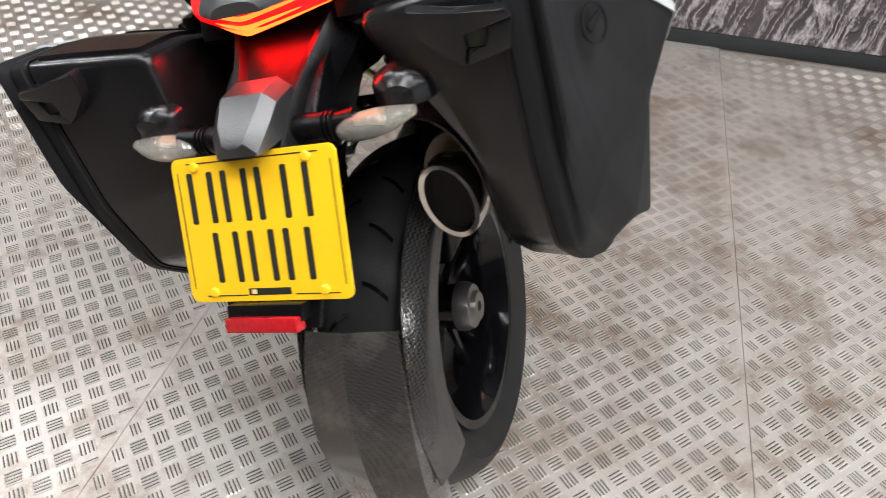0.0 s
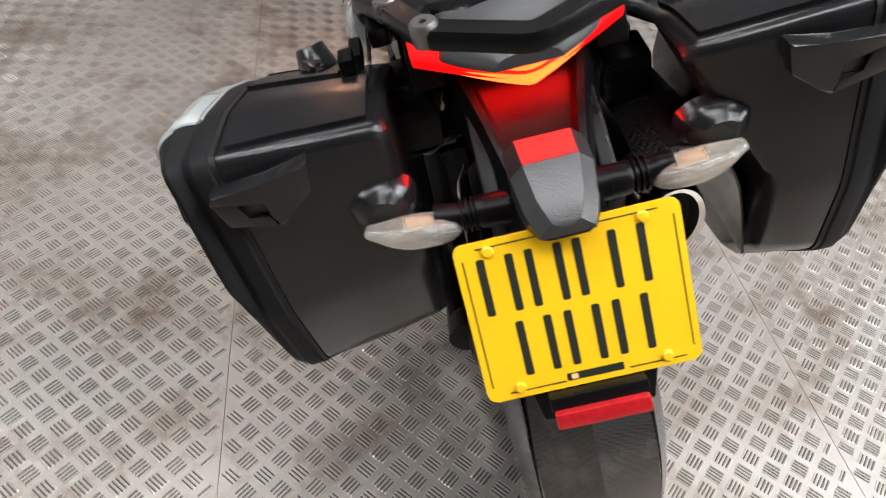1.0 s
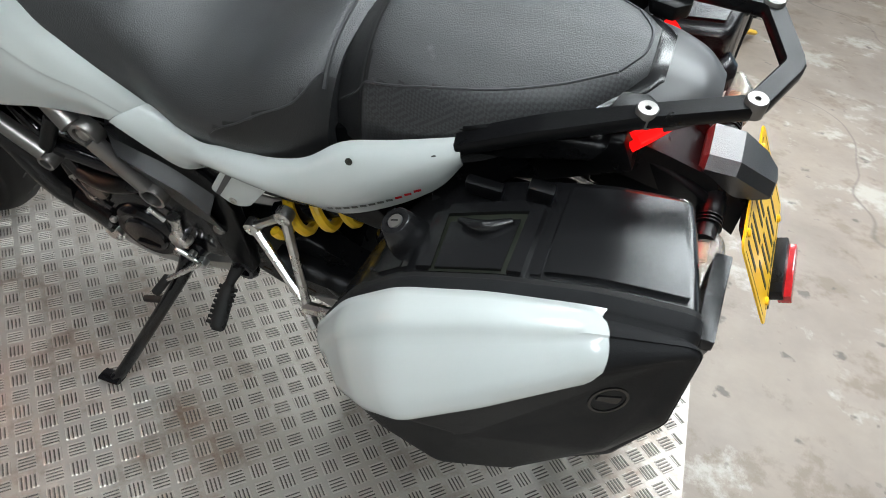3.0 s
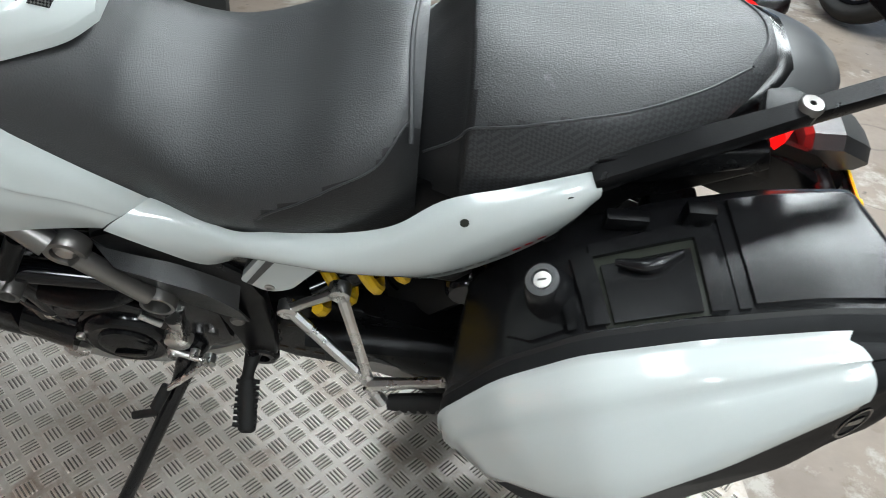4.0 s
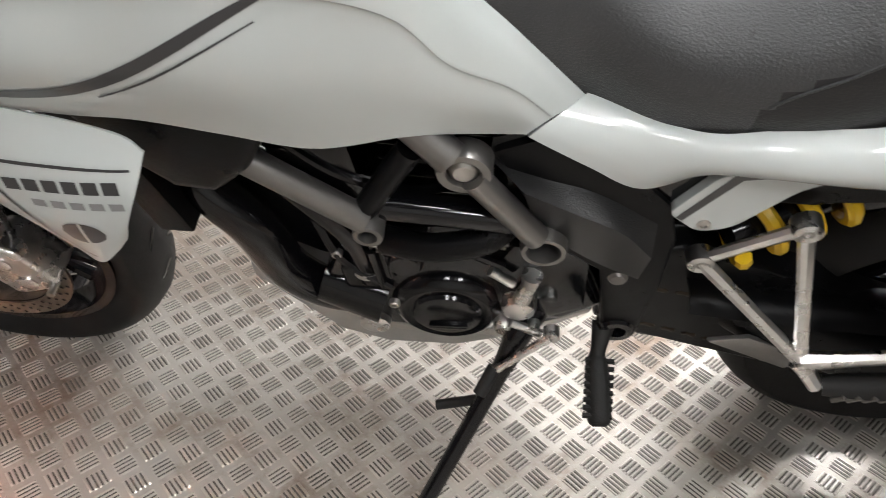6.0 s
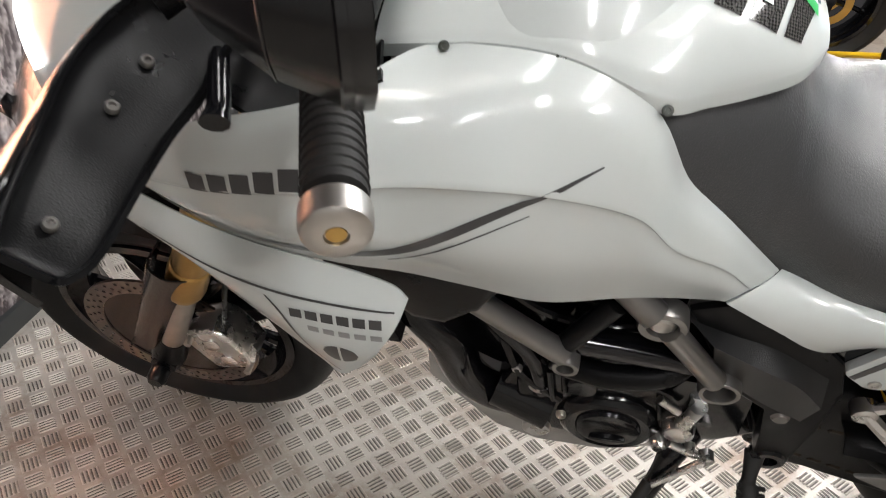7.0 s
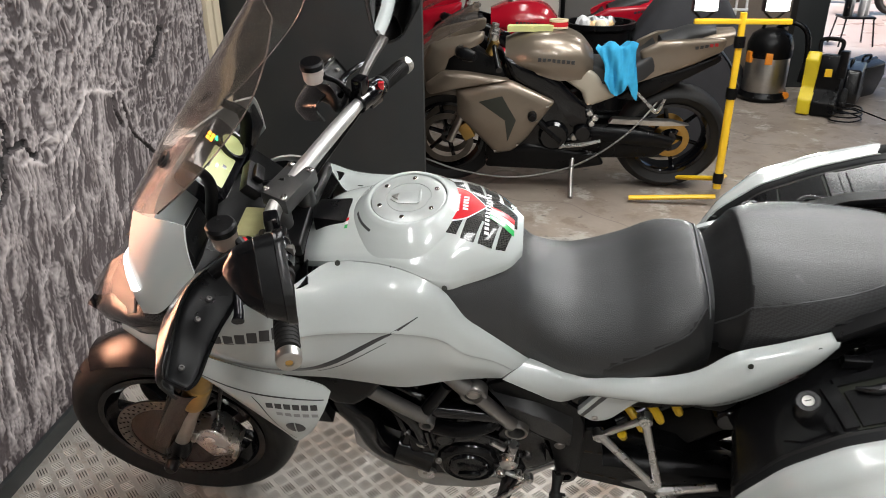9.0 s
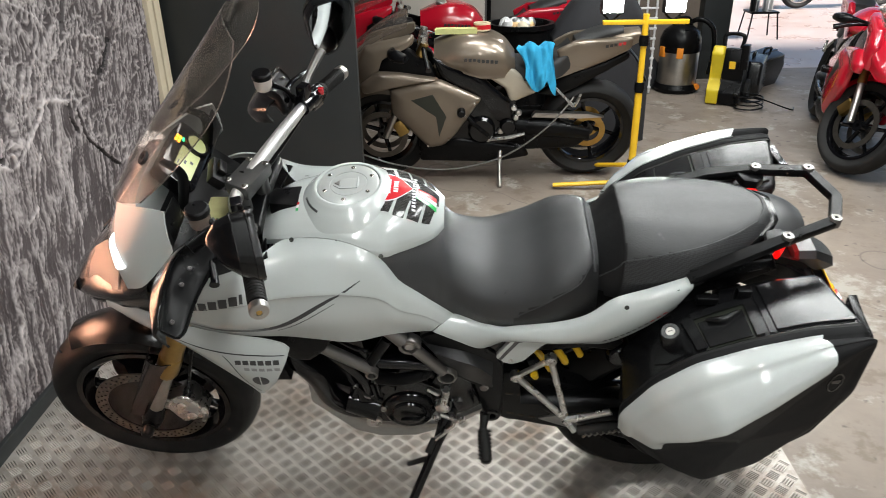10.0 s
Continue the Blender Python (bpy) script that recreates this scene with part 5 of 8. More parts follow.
# bars that stand for the maker's lettering, and the swoosh on the side
for k in range(6):
    x = 1.206 - 0.0222 * k
    w = 0.0180 if k != 5 else 0.007
    part("letter_bar", on_side([[(x - w * u, 0.929 + 0.0032 * k + 0.0195 * v) for v in np.linspace(0, 1, 4)] for u in np.linspace(0, 1, 5)]), DECAL, side_l)
part("swoosh", on_side(ribbon([(0.842, 0.958), (0.92, 0.918), (1.00, 0.880), (1.07, 0.856), (1.14, 0.850), (1.22, 0.866), (1.268, 0.880)], [0.0015, 0.008, 0.011, 0.012, 0.010, 0.007, 0.004])), DECAL, side_l, "black pinstripe")
part("pinstripe", on_side(ribbon([(0.900, 0.912), (0.97, 0.878), (1.03, 0.852)], [0.0012, 0.0022, 0.0022])), DECAL, side_l)
bm_t.free(), bm_s.free()

# white bracket under the tail panel, with its stripe
br_l, br_r = both("seat_bracket", lambda: prism(filleted([(0.542, 0.664), (0.506, 0.726), (0.458, 0.732), (0.393, 0.735), (0.430, 0.712), (0.474, 0.648), (0.506, 0.637)], 0.010, 4).tolist(), 0.154, 0.166, "y", 0.002), PEARL, bike, "small white bracket panel")
part("bracket_stripe", prism([(0.533, 0.659), (0.526, 0.655), (0.486, 0.722), (0.440, 0.732), (0.440, 0.736), (0.494, 0.729)], 0.1662, 0.1668, "y"), DECAL, br_l)
part("bracket_bolt", bolt_head((0.503, 0.166, 0.651), (0, 1, 0), 0.007, 0.003), STEEL, br_l)

# frame, engine and controls
def tubes_side(s):
    f = part("frame_tube", joined(tube([(1.120, 0.178 * s, 0.846), (0.848, 0.190 * s, 0.650)], 0.0152, 16)), FRAME, bike, "grey painted trellis frame tube")
    part("frame_tube", tube([(0.880, 0.140 * s, 0.835), (0.760, 0.180 * s, 0.742)], 0.0178, 16), FRAME, bike, "grey painted trellis frame tube")
    part("frame_tube", tube([(0.738, 0.176 * s, 0.712), (0.669, 0.176 * s, 0.622)], 0.0148, 16), FRAME, bike, "grey painted trellis frame tube")
    part("frame_strut", tube([(0.800, 0.172 * s, 0.742), (0.850, 0.182 * s, 0.655)], 0.0135, 12), BLACK, bike)
    part("frame_strut", tube([(0.835, 0.170 * s, 0.652), (0.690, 0.160 * s, 0.628)], 0.0165, 12), GLOSS, bike)
    def ring(x, y, z, r0, r1, h):
        return lathe([(r0, 0), (r1, 0), (r1 * 1.0, h * 0.8), (r1 * 0.93, h), (r0 * 1.05, h), (r0, h * 0.8)], "y", (x, y, z), 28, closed=True)
    boss = ring(0.748, 0.158, 0.721, 0.017, 0.028, 0.024)
    bolt = lathe([(0, 0.012), (0.010, 0.013), (0.0145, 0.010), (0.0165, 0.004), (0.0165, 0), (0, 0)], "y", (0.748, 0.168, 0.721), 20)
    eye = ring(0.660, 0.150, 0.606, 0.018, 0.0255, 0.036)
    node = ring(0.844, 0.178, 0.638, 0.010, 0.0165, 0.026)
    if s < 0:
        boss, bolt, eye, node = (mirrored(b) for b in (boss, bolt, eye, node))
    b = part("frame_boss", boss, FRAME, bike)
    part("boss_bolt", bolt, STEEL, b, "steel hexagon bolt")
    part("frame_eye", eye, FRAME, bike)
    part("frame_node", node, FRAME, f)


for s in (1, -1):
    tubes_side(s)
    plate_poly = [(0.723, 0.731), (0.663, 0.760), (0.623, 0.736), (0.580, 0.708), (0.538, 0.667), (0.518, 0.606), (0.516, 0.500), (0.518, 0.415), (0.568, 0.412), (0.584, 0.548), (0.645, 0.580), (0.668, 0.630)]
    y0, y1 = sorted((0.135 * s, 0.160 * s))
    sp = part("side_plate", prism(plate_poly[::1], y0, y1, "y", 0.006), BLACK, bike, "textured black frame side plate")
    rows = (((0.722, 0.738), (0.726, 0.715), (0.690, 0.704), (0.672, 0.635)), ((0.665, 0.757), (0.676, 0.700), (0.636, 0.676), (0.628, 0.590)), ((0.600, 0.722), (0.620, 0.684), (0.586, 0.650), (0.585, 0.560)), ((0.535, 0.662), (0.546, 0.640), (0.548, 0.610), (0.545, 0.540)))
    part("plate_facet", shell([[(a, y * s, b) for (a, b), y in zip(r, (0.145, 0.152, 0.181, 0.162))] for r in rows], 0.004 * s, 16, 4), CRINKLE, sp, "crinkle-coated facet", sharp=15)
    pv = lathe([(0.012, 0.0), (0.026, 0.0), (0.028, 0.010), (0.022, 0.018), (0.013, 0.018)], "y", (0.545, 0.146, 0.405), 24, closed=True)
    cb = lathe([(0, 0.004), (0.009, 0.004), (0.012, 0.0), (0, 0)], "y", (0.566, 0.160, 0.529), 18)
    part("pivot_bush", mirrored(pv) if s < 0 else pv, GLOSS, sp)
    part("cover_bolt", mirrored(cb) if s < 0 else cb, FRAME, sp)

eng = part("engine_block", joined(
    prism([(0.900, 0.515), (0.935, 0.420), (0.905, 0.352), (0.773, 0.345), (0.640, 0.375), (0.590, 0.430), (0.600, 0.560), (0.720, 0.580), (0.822, 0.590)], -0.130, 0.130, "y", 0.012, 3),
    prism([(0.66, 0.57), (0.64, 0.76), (0.80, 0.80), (0.85, 0.59)], -0.105, 0.105, "y", 0.010),
    prism([(0.86, 0.52), (0.88, 0.66), (1.02, 0.64), (1.03, 0.50), (0.93, 0.44)], -0.100, 0.100, "y", 0.010)), ENGINE, bike, "gloss black engine block")
part("airbox", prism([(0.60, 0.74), (0.58, 0.80), (0.74, 0.95), (1.05, 0.98), (1.10, 0.86), (0.98, 0.70), (0.80, 0.72)], -0.098, 0.098, "y", 0.010), BLACK, bike, "black airbox and tank underside")
both("generator_cover", lambda: turned(lathe([(0, 0.016), (0.034, 0.018), (0.044, 0.016), (0.047, 0.011), (0.060, 0.013), (0.070, 0.007), (0.076, -0.004), (0.078, -0.03), (0, -0.03)], "y", n=44), Matrix.Translation((0.766, 0.142, 0.402)) @ pose(0, 0, 0, 0, 0, 0)), ENGINE, eng, "gloss black round engine cover")
both("cover_rib", lambda: prism([(0.738, 0.378), (0.790, 0.374), (0.790, 0.384), (0.738, 0.388)], 0.156, 0.164, "y", 0.003), ENGINE, eng)
both("oil_cap", lambda: lathe([(0, 0.022), (0.014, 0.024), (0.021, 0.020), (0.023, 0.0), (0, 0)], "y", (0.868, 0.128, 0.345), 24), ALLOY, eng, "alloy oil cap")
both("starter_housing", lambda: tube([(0.935, 0.105, 0.405), (0.85, 0.118, 0.385)], [0.040, 0.044], 18), ENGINE, eng)
both("water_hose", lambda: tube([(0.840, 0.150, 0.560), (0.780, 0.165, 0.572), (0.720, 0.160, 0.590), (0.690, 0.140, 0.610)], [0.018, 0.017, 0.017, 0.015], 12), BLACK, eng, "black rubber hose")
for k, (x, z) in enumerate(((0.905, 0.50), (0.875, 0.455), (0.855, 0.520), (0.680, 0.41), (0.835, 0.420), (0.70, 0.545), (0.645, 0.43), (0.805, 0.548))):
    part("engine_bolt", bolt_head((x, 0.131 if k != 4 else 0.150, z), (0, 1, 0), 0.0075, 0.008), STEEL, eng, "steel engine bolt")
part("sprocket_cover", prism([(0.690, 0.560), (0.600, 0.560), (0.590, 0.430), (0.640, 0.395), (0.700, 0.420), (0.715, 0.50)], 0.125, 0.148, "y", 0.008), ENGINE, eng, "black sprocket cover")
part("clutch_slave", joined(lathe([(0, 0.020), (0.012, 0.021), (0.020, 0.016), (0.023, 0.006), (0.023, -0.01), (0, -0.01)], "y", (0.674, 0.150, 0.442), 24), tube([(0.672, 0.158, 0.462), (0.666, 0.158, 0.495), (0.664, 0.158, 0.520)], [0.012, 0.010, 0.013], 10), lathe([(0, 0.016), (0.010, 0.016), (0.014, 0.010), (0.014, -0.02), (0, -0.02)], "y", (0.690, 0.152, 0.392), 18)), ALLOY, eng, "alloy clutch cylinder")
part("bleed_pipe", tube([(0.714, 0.158, 0.522), (0.700, 0.160, 0.512), (0.686, 0.160, 0.500)], [0.007, 0.006, 0.007], 10), ALLOY, eng, "bright alloy pipe end")
part("gear_linkage", joined(rod((0.682, 0.168, 0.418), (0.640, 0.172, 0.400), 0.006), rod((0.628, 0.164, 0.404), (0.628, 0.180, 0.404), 0.011), rod((0.652, 0.160, 0.412), (0.652, 0.174, 0.412), 0.008)), ALLOY, eng, "alloy gear linkage")
part("engine_pan", prism([(1.045, 0.461), (1.046, 0.371), (0.935, 0.229), (0.864, 0.199), (0.757, 0.204), (0.690, 0.237), (0.780, 0.272), (0.871, 0.282), (0.944, 0.322), (1.010, 0.404)], -0.090, 0.098, "y", 0.006, 2), material("pale_grey_pan_paint", (0.40, 0.39, 0.37), 0.42, 0.2, vary=0.2, scale=14, rough_vary=0.1), bike, "pale grey engine pan")
part("gear_lever", tube([(0.632, 0.182, 0.410), (0.660, 0.194, 0.388), (0.700, 0.212, 0.360)], [0.0070, 0.0055, 0.0055], 10), ALLOY, eng, "alloy gear lever")
part("lever_rubber", tube([(0.698, 0.206, 0.362), (0.716, 0.236, 0.338)], 0.0095, 12), RUBBER, eng)
both("gearbox_end", lambda: prism([(0.710, 0.520), (0.600, 0.520), (0.560, 0.420), (0.610, 0.372), (0.720, 0.350)], 0.085, 0.132, "y", 0.010, 3), ENGINE, eng, "gloss black gearbox end")
both("engine_case", lambda: prism([(0.905, 0.470), (0.850, 0.520), (0.760, 0.535), (0.700, 0.500), (0.695, 0.400), (0.740, 0.330), (0.850, 0.335), (0.900, 0.380)], 0.120, 0.138, "y", 0.008, 3), ENGINE, eng, "gloss black engine side case")
both("case_rib", lambda: joined(rod((0.860, 0.140, 0.520), (0.850, 0.140, 0.440), 0.006), rod((0.840, 0.140, 0.515), (0.835, 0.140, 0.470), 0.005)), ENGINE, eng)
both("header_pipe", lambda: tube([(1.060, 0.060, 0.640), (1.055, 0.110, 0.600), (1.005, 0.125, 0.535), (0.975, 0.120, 0.430), (0.915, 0.100, 0.350), (0.800, 0.070, 0.310)], [0.026, 0.028, 0.030, 0.030, 0.029, 0.027], 18), GLOSS, bike, "black exhaust header pipe")
part("belly_pan", body(((1.050, ((0, 0.470), (0.04, 0.472), (0.075, 0.482), (0.088, 0.50))), (1.015, ((0, 0.352), (0.045, 0.354), (0.082, 0.370), (0.094, 0.42))), (0.930, ((0, 0.226), (0.05, 0.228), (0.088, 0.245), (0.100, 0.300))),
                        (0.800, ((0, 0.200), (0.05, 0.202), (0.090, 0.216), (0.102, 0.265))), (0.670, ((0, 0.205), (0.05, 0.207), (0.086, 0.228), (0.098, 0.275))), (0.560, ((0, 0.27), (0.05, 0.272), (0.07, 0.29), (0.08, 0.32)))), 30, 14, 0.004), material("pale_alloy_skid_plate", (0.46, 0.44, 0.41), 0.42, 0.7, vary=0.25, scale=14), bike, "pale alloy engine skid plate")
for x, z in ((0.995, 0.362), (0.965, 0.310), (0.870, 0.246), (0.760, 0.236)):
    part("pan_bolt", bolt_head((x, 0.098, z + 0.03), (0, 1, 0.1), 0.0065, 0.006), STEEL, bike)
# coolant pipe, wiring and fins that fill the space behind the frame tubes
both("coolant_pipe", lambda: tube([(1.02, 0.090, 0.66), (0.94, 0.120, 0.60), (0.885, 0.128, 0.53), (0.868, 0.126, 0.44)], [0.017, 0.017, 0.016, 0.016], 12), GLOSS, eng, "black coolant pipe")
both("hose_clip", lambda: turned(lathe([(0.0165, -0.005), (0.0185, -0.005), (0.0185, 0.005), (0.0165, 0.005)], "z", n=20, closed=True), Matrix.Translation((0.872, 0.126, 0.46)) @ pose(0, 0, 0, 0, -10, 0)), STEEL, eng)
for k in range(6):
    both("cylinder_fin", lambda: prism([(0.70 + 0.004 * k, 0.600 + 0.024 * k), (0.84, 0.606 + 0.024 * k), (0.84, 0.612 + 0.024 * k), (0.70 + 0.004 * k, 0.606 + 0.024 * k)], 0.100, 0.132, "y", 0.002), ENGINE, eng)
for pts in ([(0.95, 0.125, 0.70), (0.88, 0.140, 0.66), (0.80, 0.136, 0.64), (0.72, 0.130, 0.66)], [(0.90, 0.130, 0.60), (0.83, 0.150, 0.545), (0.76, 0.152, 0.555), (0.70, 0.148, 0.520)], [(0.93, 0.120, 0.56), (0.90, 0.135, 0.49), (0.84, 0.140, 0.44)]):
    part("wiring_hose", tube(pts, 0.0065, 8), GLOSS, eng, "thin black hose")
part("oil_filler", joined(lathe([(0, 0.026), (0.018, 0.026), (0.022, 0.020), (0.022, 0.0), (0, 0)], "y", (0.815, 0.142, 0.53), 20)), GLOSS, eng, "black oil filler plug")
both("radiator_shroud", lambda: prism([(1.128, 0.834), (1.031, 0.845), (0.967, 0.838), (0.915, 0.792), (0.945, 0.735), (0.985, 0.698), (1.028, 0.702), (1.060, 0.750)], 0.135, 0.208, "y", 0.014, 3), BLACK, bike, "black radiator shroud")
part("radiator", prism([(1.06, 0.56), (1.10, 0.56), (1.17, 0.82), (1.13, 0.82)], -0.16, 0.16, "y", 0.004), BLACK, bike)

# stand and foot pegs
stand = part("side_stand", joined(tube([(0.648, 0.130, 0.405), (0.668, 0.160, 0.385), (0.694, 0.205, 0.325), (0.785, 0.340, 0.160), (0.806, 0.366, 0.132)], [0.022, 0.020, 0.0135, 0.0125, 0.012], 14)), GLOSS, bike, "black side stand")
part("stand_foot", tube([(0.790, 0.366, 0.134), (0.838, 0.366, 0.130)], 0.017, 14, None, 0.35, (0, -0.31, 0.95)), GLOSS, stand)
part("stand_peg", tube([(0.716, 0.225, 0.295), (0.748, 0.222, 0.270), (0.775, 0.225, 0.262)], 0.0075, 10), RUBBER, stand)
part("stand_spring", tube([Vector((0.664, 0.180, 0.372)).lerp(Vector((0.708, 0.230, 0.290)), t / 80) + 0.007 * Vector((math.cos(t * 0.95), 0, math.sin(t * 0.95))) for t in range(81)], 0.0016, 6, 200), GLOSS, stand)
for s in (1, -1):
    peg = part("foot_peg", tube([(0.560, 0.150 * s, 0.405), (0.566, 0.185 * s, 0.388), (0.566, 0.200 * s, 0.380), (0.560, 0.258 * s, 0.350), (0.559, 0.270 * s, 0.345)], [0.015, 0.010, 0.0150, 0.0160, 0.009], 12, 24, 0.8), RUBBER, bike, "black rubber rider foot peg")
    for y in np.arange(0.205, 0.275, 0.009):
        part("peg_rib", tube([(0.545, (y - 0.008) * s, 0.389 - 0.51 * (y - 0.2)), (0.582, (y - 0.008) * s, 0.389 - 0.51 * (y - 0.2))], 0.0040, 6), RUBBER, peg)


def hanger(s):
    a, b, c = Vector((0.406, 0.172 * s, 0.664)), Vector((0.486, 0.160 * s, 0.580)), Vector((0.360, 0.234 * s, 0.500))
    def arm(p, q, w, w2):
        return tube([p, p.lerp(q, 0.5), q], [w, (w + w2) * 0.46, w2], 8, 9, 0.9, (0, 1, 0))
    h = part("peg_hanger", arm(b, c, 0.0098, 0.0092), ALLOY, bike, "cast alloy pillion peg hanger")
    part("hanger_arm", arm(a, b, 0.0085, 0.0085), ALLOY, h)
    part("hanger_arm", arm(a, c, 0.0092, 0.0084), ALLOY, h)
    part("hanger_tail", tube([c, c + Vector((-0.05, 0.004 * s, 0.022)), c + Vector((-0.105, 0.010 * s, 0.050))], [0.015, 0.011, 0.010], 8, 9, 0.8, (0, 1, 0)), ALLOY, h)
    part("hanger_clevis", tube([c, c + Vector((-0.010, 0.010 * s, -0.010)), c + Vector((-0.022, 0.020 * s, -0.022))], [0.014, 0.010, 0.009], 8), ALLOY, h)
    for p in (a, b):
        ln = lathe([(0.006, 0.010), (0.010, 0.012), (0.0145, 0.009), (0.0155, 0.0), (0.0155, -0.010), (0.006, -0.010)], "y", (p.x, abs(p.y), p.z), 20, closed=True)
        part("hanger_eye", ln if s > 0 else mirrored(ln), ALLOY, h)
        bh = bolt_head((p.x, abs(p.y) + 0.004, p.z), (0, 1, 0), 0.0068, 0.006)
        part("hanger_bolt", bh if s > 0 else mirrored(bh), STEEL, h)
    pg = part("pillion_peg", tube([(0.330, 0.250 * s, 0.476), (0.285, 0.256 * s, 0.494), (0.225, 0.262 * s, 0.520)], [0.013, 0.017, 0.015], 10, 14, 0.75), RUBBER, bike, "black rubber pillion foot peg")
    for k in np.arange(0, 0.8, 0.12):
        part("peg_rib", rod((0.318 - 0.115 * k, (0.264 + 0.014 * k) * s, 0.468 + 0.055 * k), (0.312 - 0.115 * k, (0.268 + 0.014 * k) * s, 0.486 + 0.055 * k), 0.0035, 6), FRAME, pg)


for s in (1, -1):
    hanger(s)

# exhaust on the right
can = part("exhaust_can", joined(tube([(0.34, -0.10, 0.50), (0.24, -0.140, 0.56), (0.12, -0.152, 0.61), (-0.02, -0.158, 0.645)], [0.045, 0.060, 0.064, 0.058], 24, 24, 1.18, (0, 0, 1))), material("brushed_exhaust_steel", (0.30, 0.27, 0.25), 0.35, 1.0, vary=0.3, scale=20), bike, "brushed steel exhaust can")
tip_dir = Vector((-0.92, -0.03, 0.12)).normalized()
tip0 = Vector((-0.020, -0.158, 0.642))


def exhaust_tip():
    rows = []
    for d, ry, rz in ((0.0, 0.046, 0.058), (0.045, 0.046, 0.066), (0.072, 0.043, 0.068), (0.080, 0.040, 0.066), (0.078, 0.033, 0.058), (0.030, 0.030, 0.052)):
        c = tip0 + tip_dir * d
        rows.append([c + Vector((-0.35 * rz * math.sin(a) * 0.4, ry * math.cos(a), rz * math.sin(a))) for a in np.linspace(0, 2 * math.pi, 36, endpoint=False)])
    return from_grid(rows, wrap=True, caps=True)


part("exhaust_tip", exhaust_tip(), CHROME, can, "polished steel exhaust outlet")
# plain dark disc set back inside the outlet
part("outlet_bore", turned(lathe([(0, 0.0), (0.0315, 0.0), (0.0315, 0.004), (0, 0.004)], "x", n=28), Matrix.Translation(tip0 + tip_dir * 0.052) @ pose(0, 0, 0, 0, 8, 0) @ Matrix.Diagonal((1, 1, 1.72, 1))), material("dark_bore", (0.010, 0.009, 0.008), 0.8), can)
part("heat_shield", shell([[(x, y, z + dz) for y, z in ((-0.105, 0.800), (-0.150, 0.806), (-0.196, 0.785), (-0.224, 0.735), (-0.236, 0.670), (-0.242, 0.600))] for x, dz in ((0.22, -0.06), (0.10, -0.03), (-0.03, -0.005), (-0.130, 0.0))], 0.003, 16, 20), CARBON, bike, "carbon fibre heat shield")


# side cases
SEAM_LINE = ((-0.183, 0.970), (-0.080, 0.955), (0.030, 0.917), (0.135, 0.864), (0.208, 0.790), (0.264, 0.682), (0.256, 0.606), (0.196, 0.536), (0.060, 0.500), (-0.080, 0.530), (-0.168, 0.622), (-0.192, 0.752))


def ring_at(y, grow_x, grow_z, dx=0.0, dz=0.0, radius=0.030):
    q = filleted(SEAM_LINE, radius)
    c = np.array([0.03, 0.75])
    q = c + (q - c) * (grow_x, grow_z) + (dx, dz)
    return np.column_stack([q[:, 0], np.full(len(q), y), q[:, 1]])


LID_EDGE = ((-0.172, 0.363, 0.955), (-0.095, 0.398, 0.928), (0.000, 0.436, 0.868), (0.093, 0.463, 0.805), (0.150, 0.444, 0.744), (0.202, 0.410, 0.684),
            (0.196, 0.400, 0.632), (0.150, 0.402, 0.562), (0.060, 0.404, 0.504), (-0.045, 0.400, 0.578), (-0.140, 0.386, 0.715), (-0.170, 0.368, 0.850))
LID_STEPS = (0.10, 0.19, 0.27, 0.31, 0.42, 0.54, 0.66, 0.78, 0.90)


def lid_rows():
    """Rings of the lid: a lip round the seam, a stepped ridge, a sloping shoulder, a folded edge and a flat outer face."""
    lip = [ring_at(y, g, g, radius=0.022) for y, g in ((0.3175, 1.000), (0.3195, 1.010), (0.336, 1.012), (0.3385, 1.004), (0.340, 0.998), (0.346, 0.990))]
    edge = filleted(LID_EDGE, 0.016)
    c = np.array([0.020, 0.425, 0.715])
    start = lip[-1]
    rows = list(lip)
    for f in LID_STEPS:
        r = start + (edge - start) * f
        way = r - np.array([0.03, 0.0, 0.75])
        way[:, 1] = 0.10
        way /= np.linalg.norm(way, axis=1)[:, None]
        swell = 0.017 * math.sin(math.pi * f) ** 0.8 * np.clip((r[:, 2] - 0.70) / 0.10, 0, 1)
        rows.append(r + way * (swell + (0.0035 if f < 0.3 else 0.0))[:, None])
    rows.append(start + (edge - start) * 0.97 + (c - edge) * 0.008)
    return rows + [edge + (c - edge) * f for f in (0.03, 0.09, 0.4, 0.7, 0.9)]


def case_lid():
    return from_grid(lid_rows(), wrap=True, caps=True)


def case_body(cut=False):
    """The inner half; with cut, its lower part steps out to clear the exhaust."""
    rows = []
    for y, gx, gz in ((0.312, 0.990, 0.990), (0.300, 0.985, 0.986), (0.255, 0.955, 0.958), (0.20, 0.915, 0.918), (0.164, 0.882, 0.892), (0.154, 0.868, 0.876), (0.148, 0.835, 0.840)):
        r = ring_at(y, gx, gz, radius=0.018)
        if cut:
            low = np.clip((0.815 - r[:, 2]) / 0.03, 0, 1)
            r[:, 1] = np.where(r[:, 1] < 0.245, r[:, 1] + (0.245 + 0.12 * (r[:, 1] - 0.2) - r[:, 1]) * low, r[:, 1])
        rows.append(r)
    return from_grid(rows, wrap=True, caps=True)


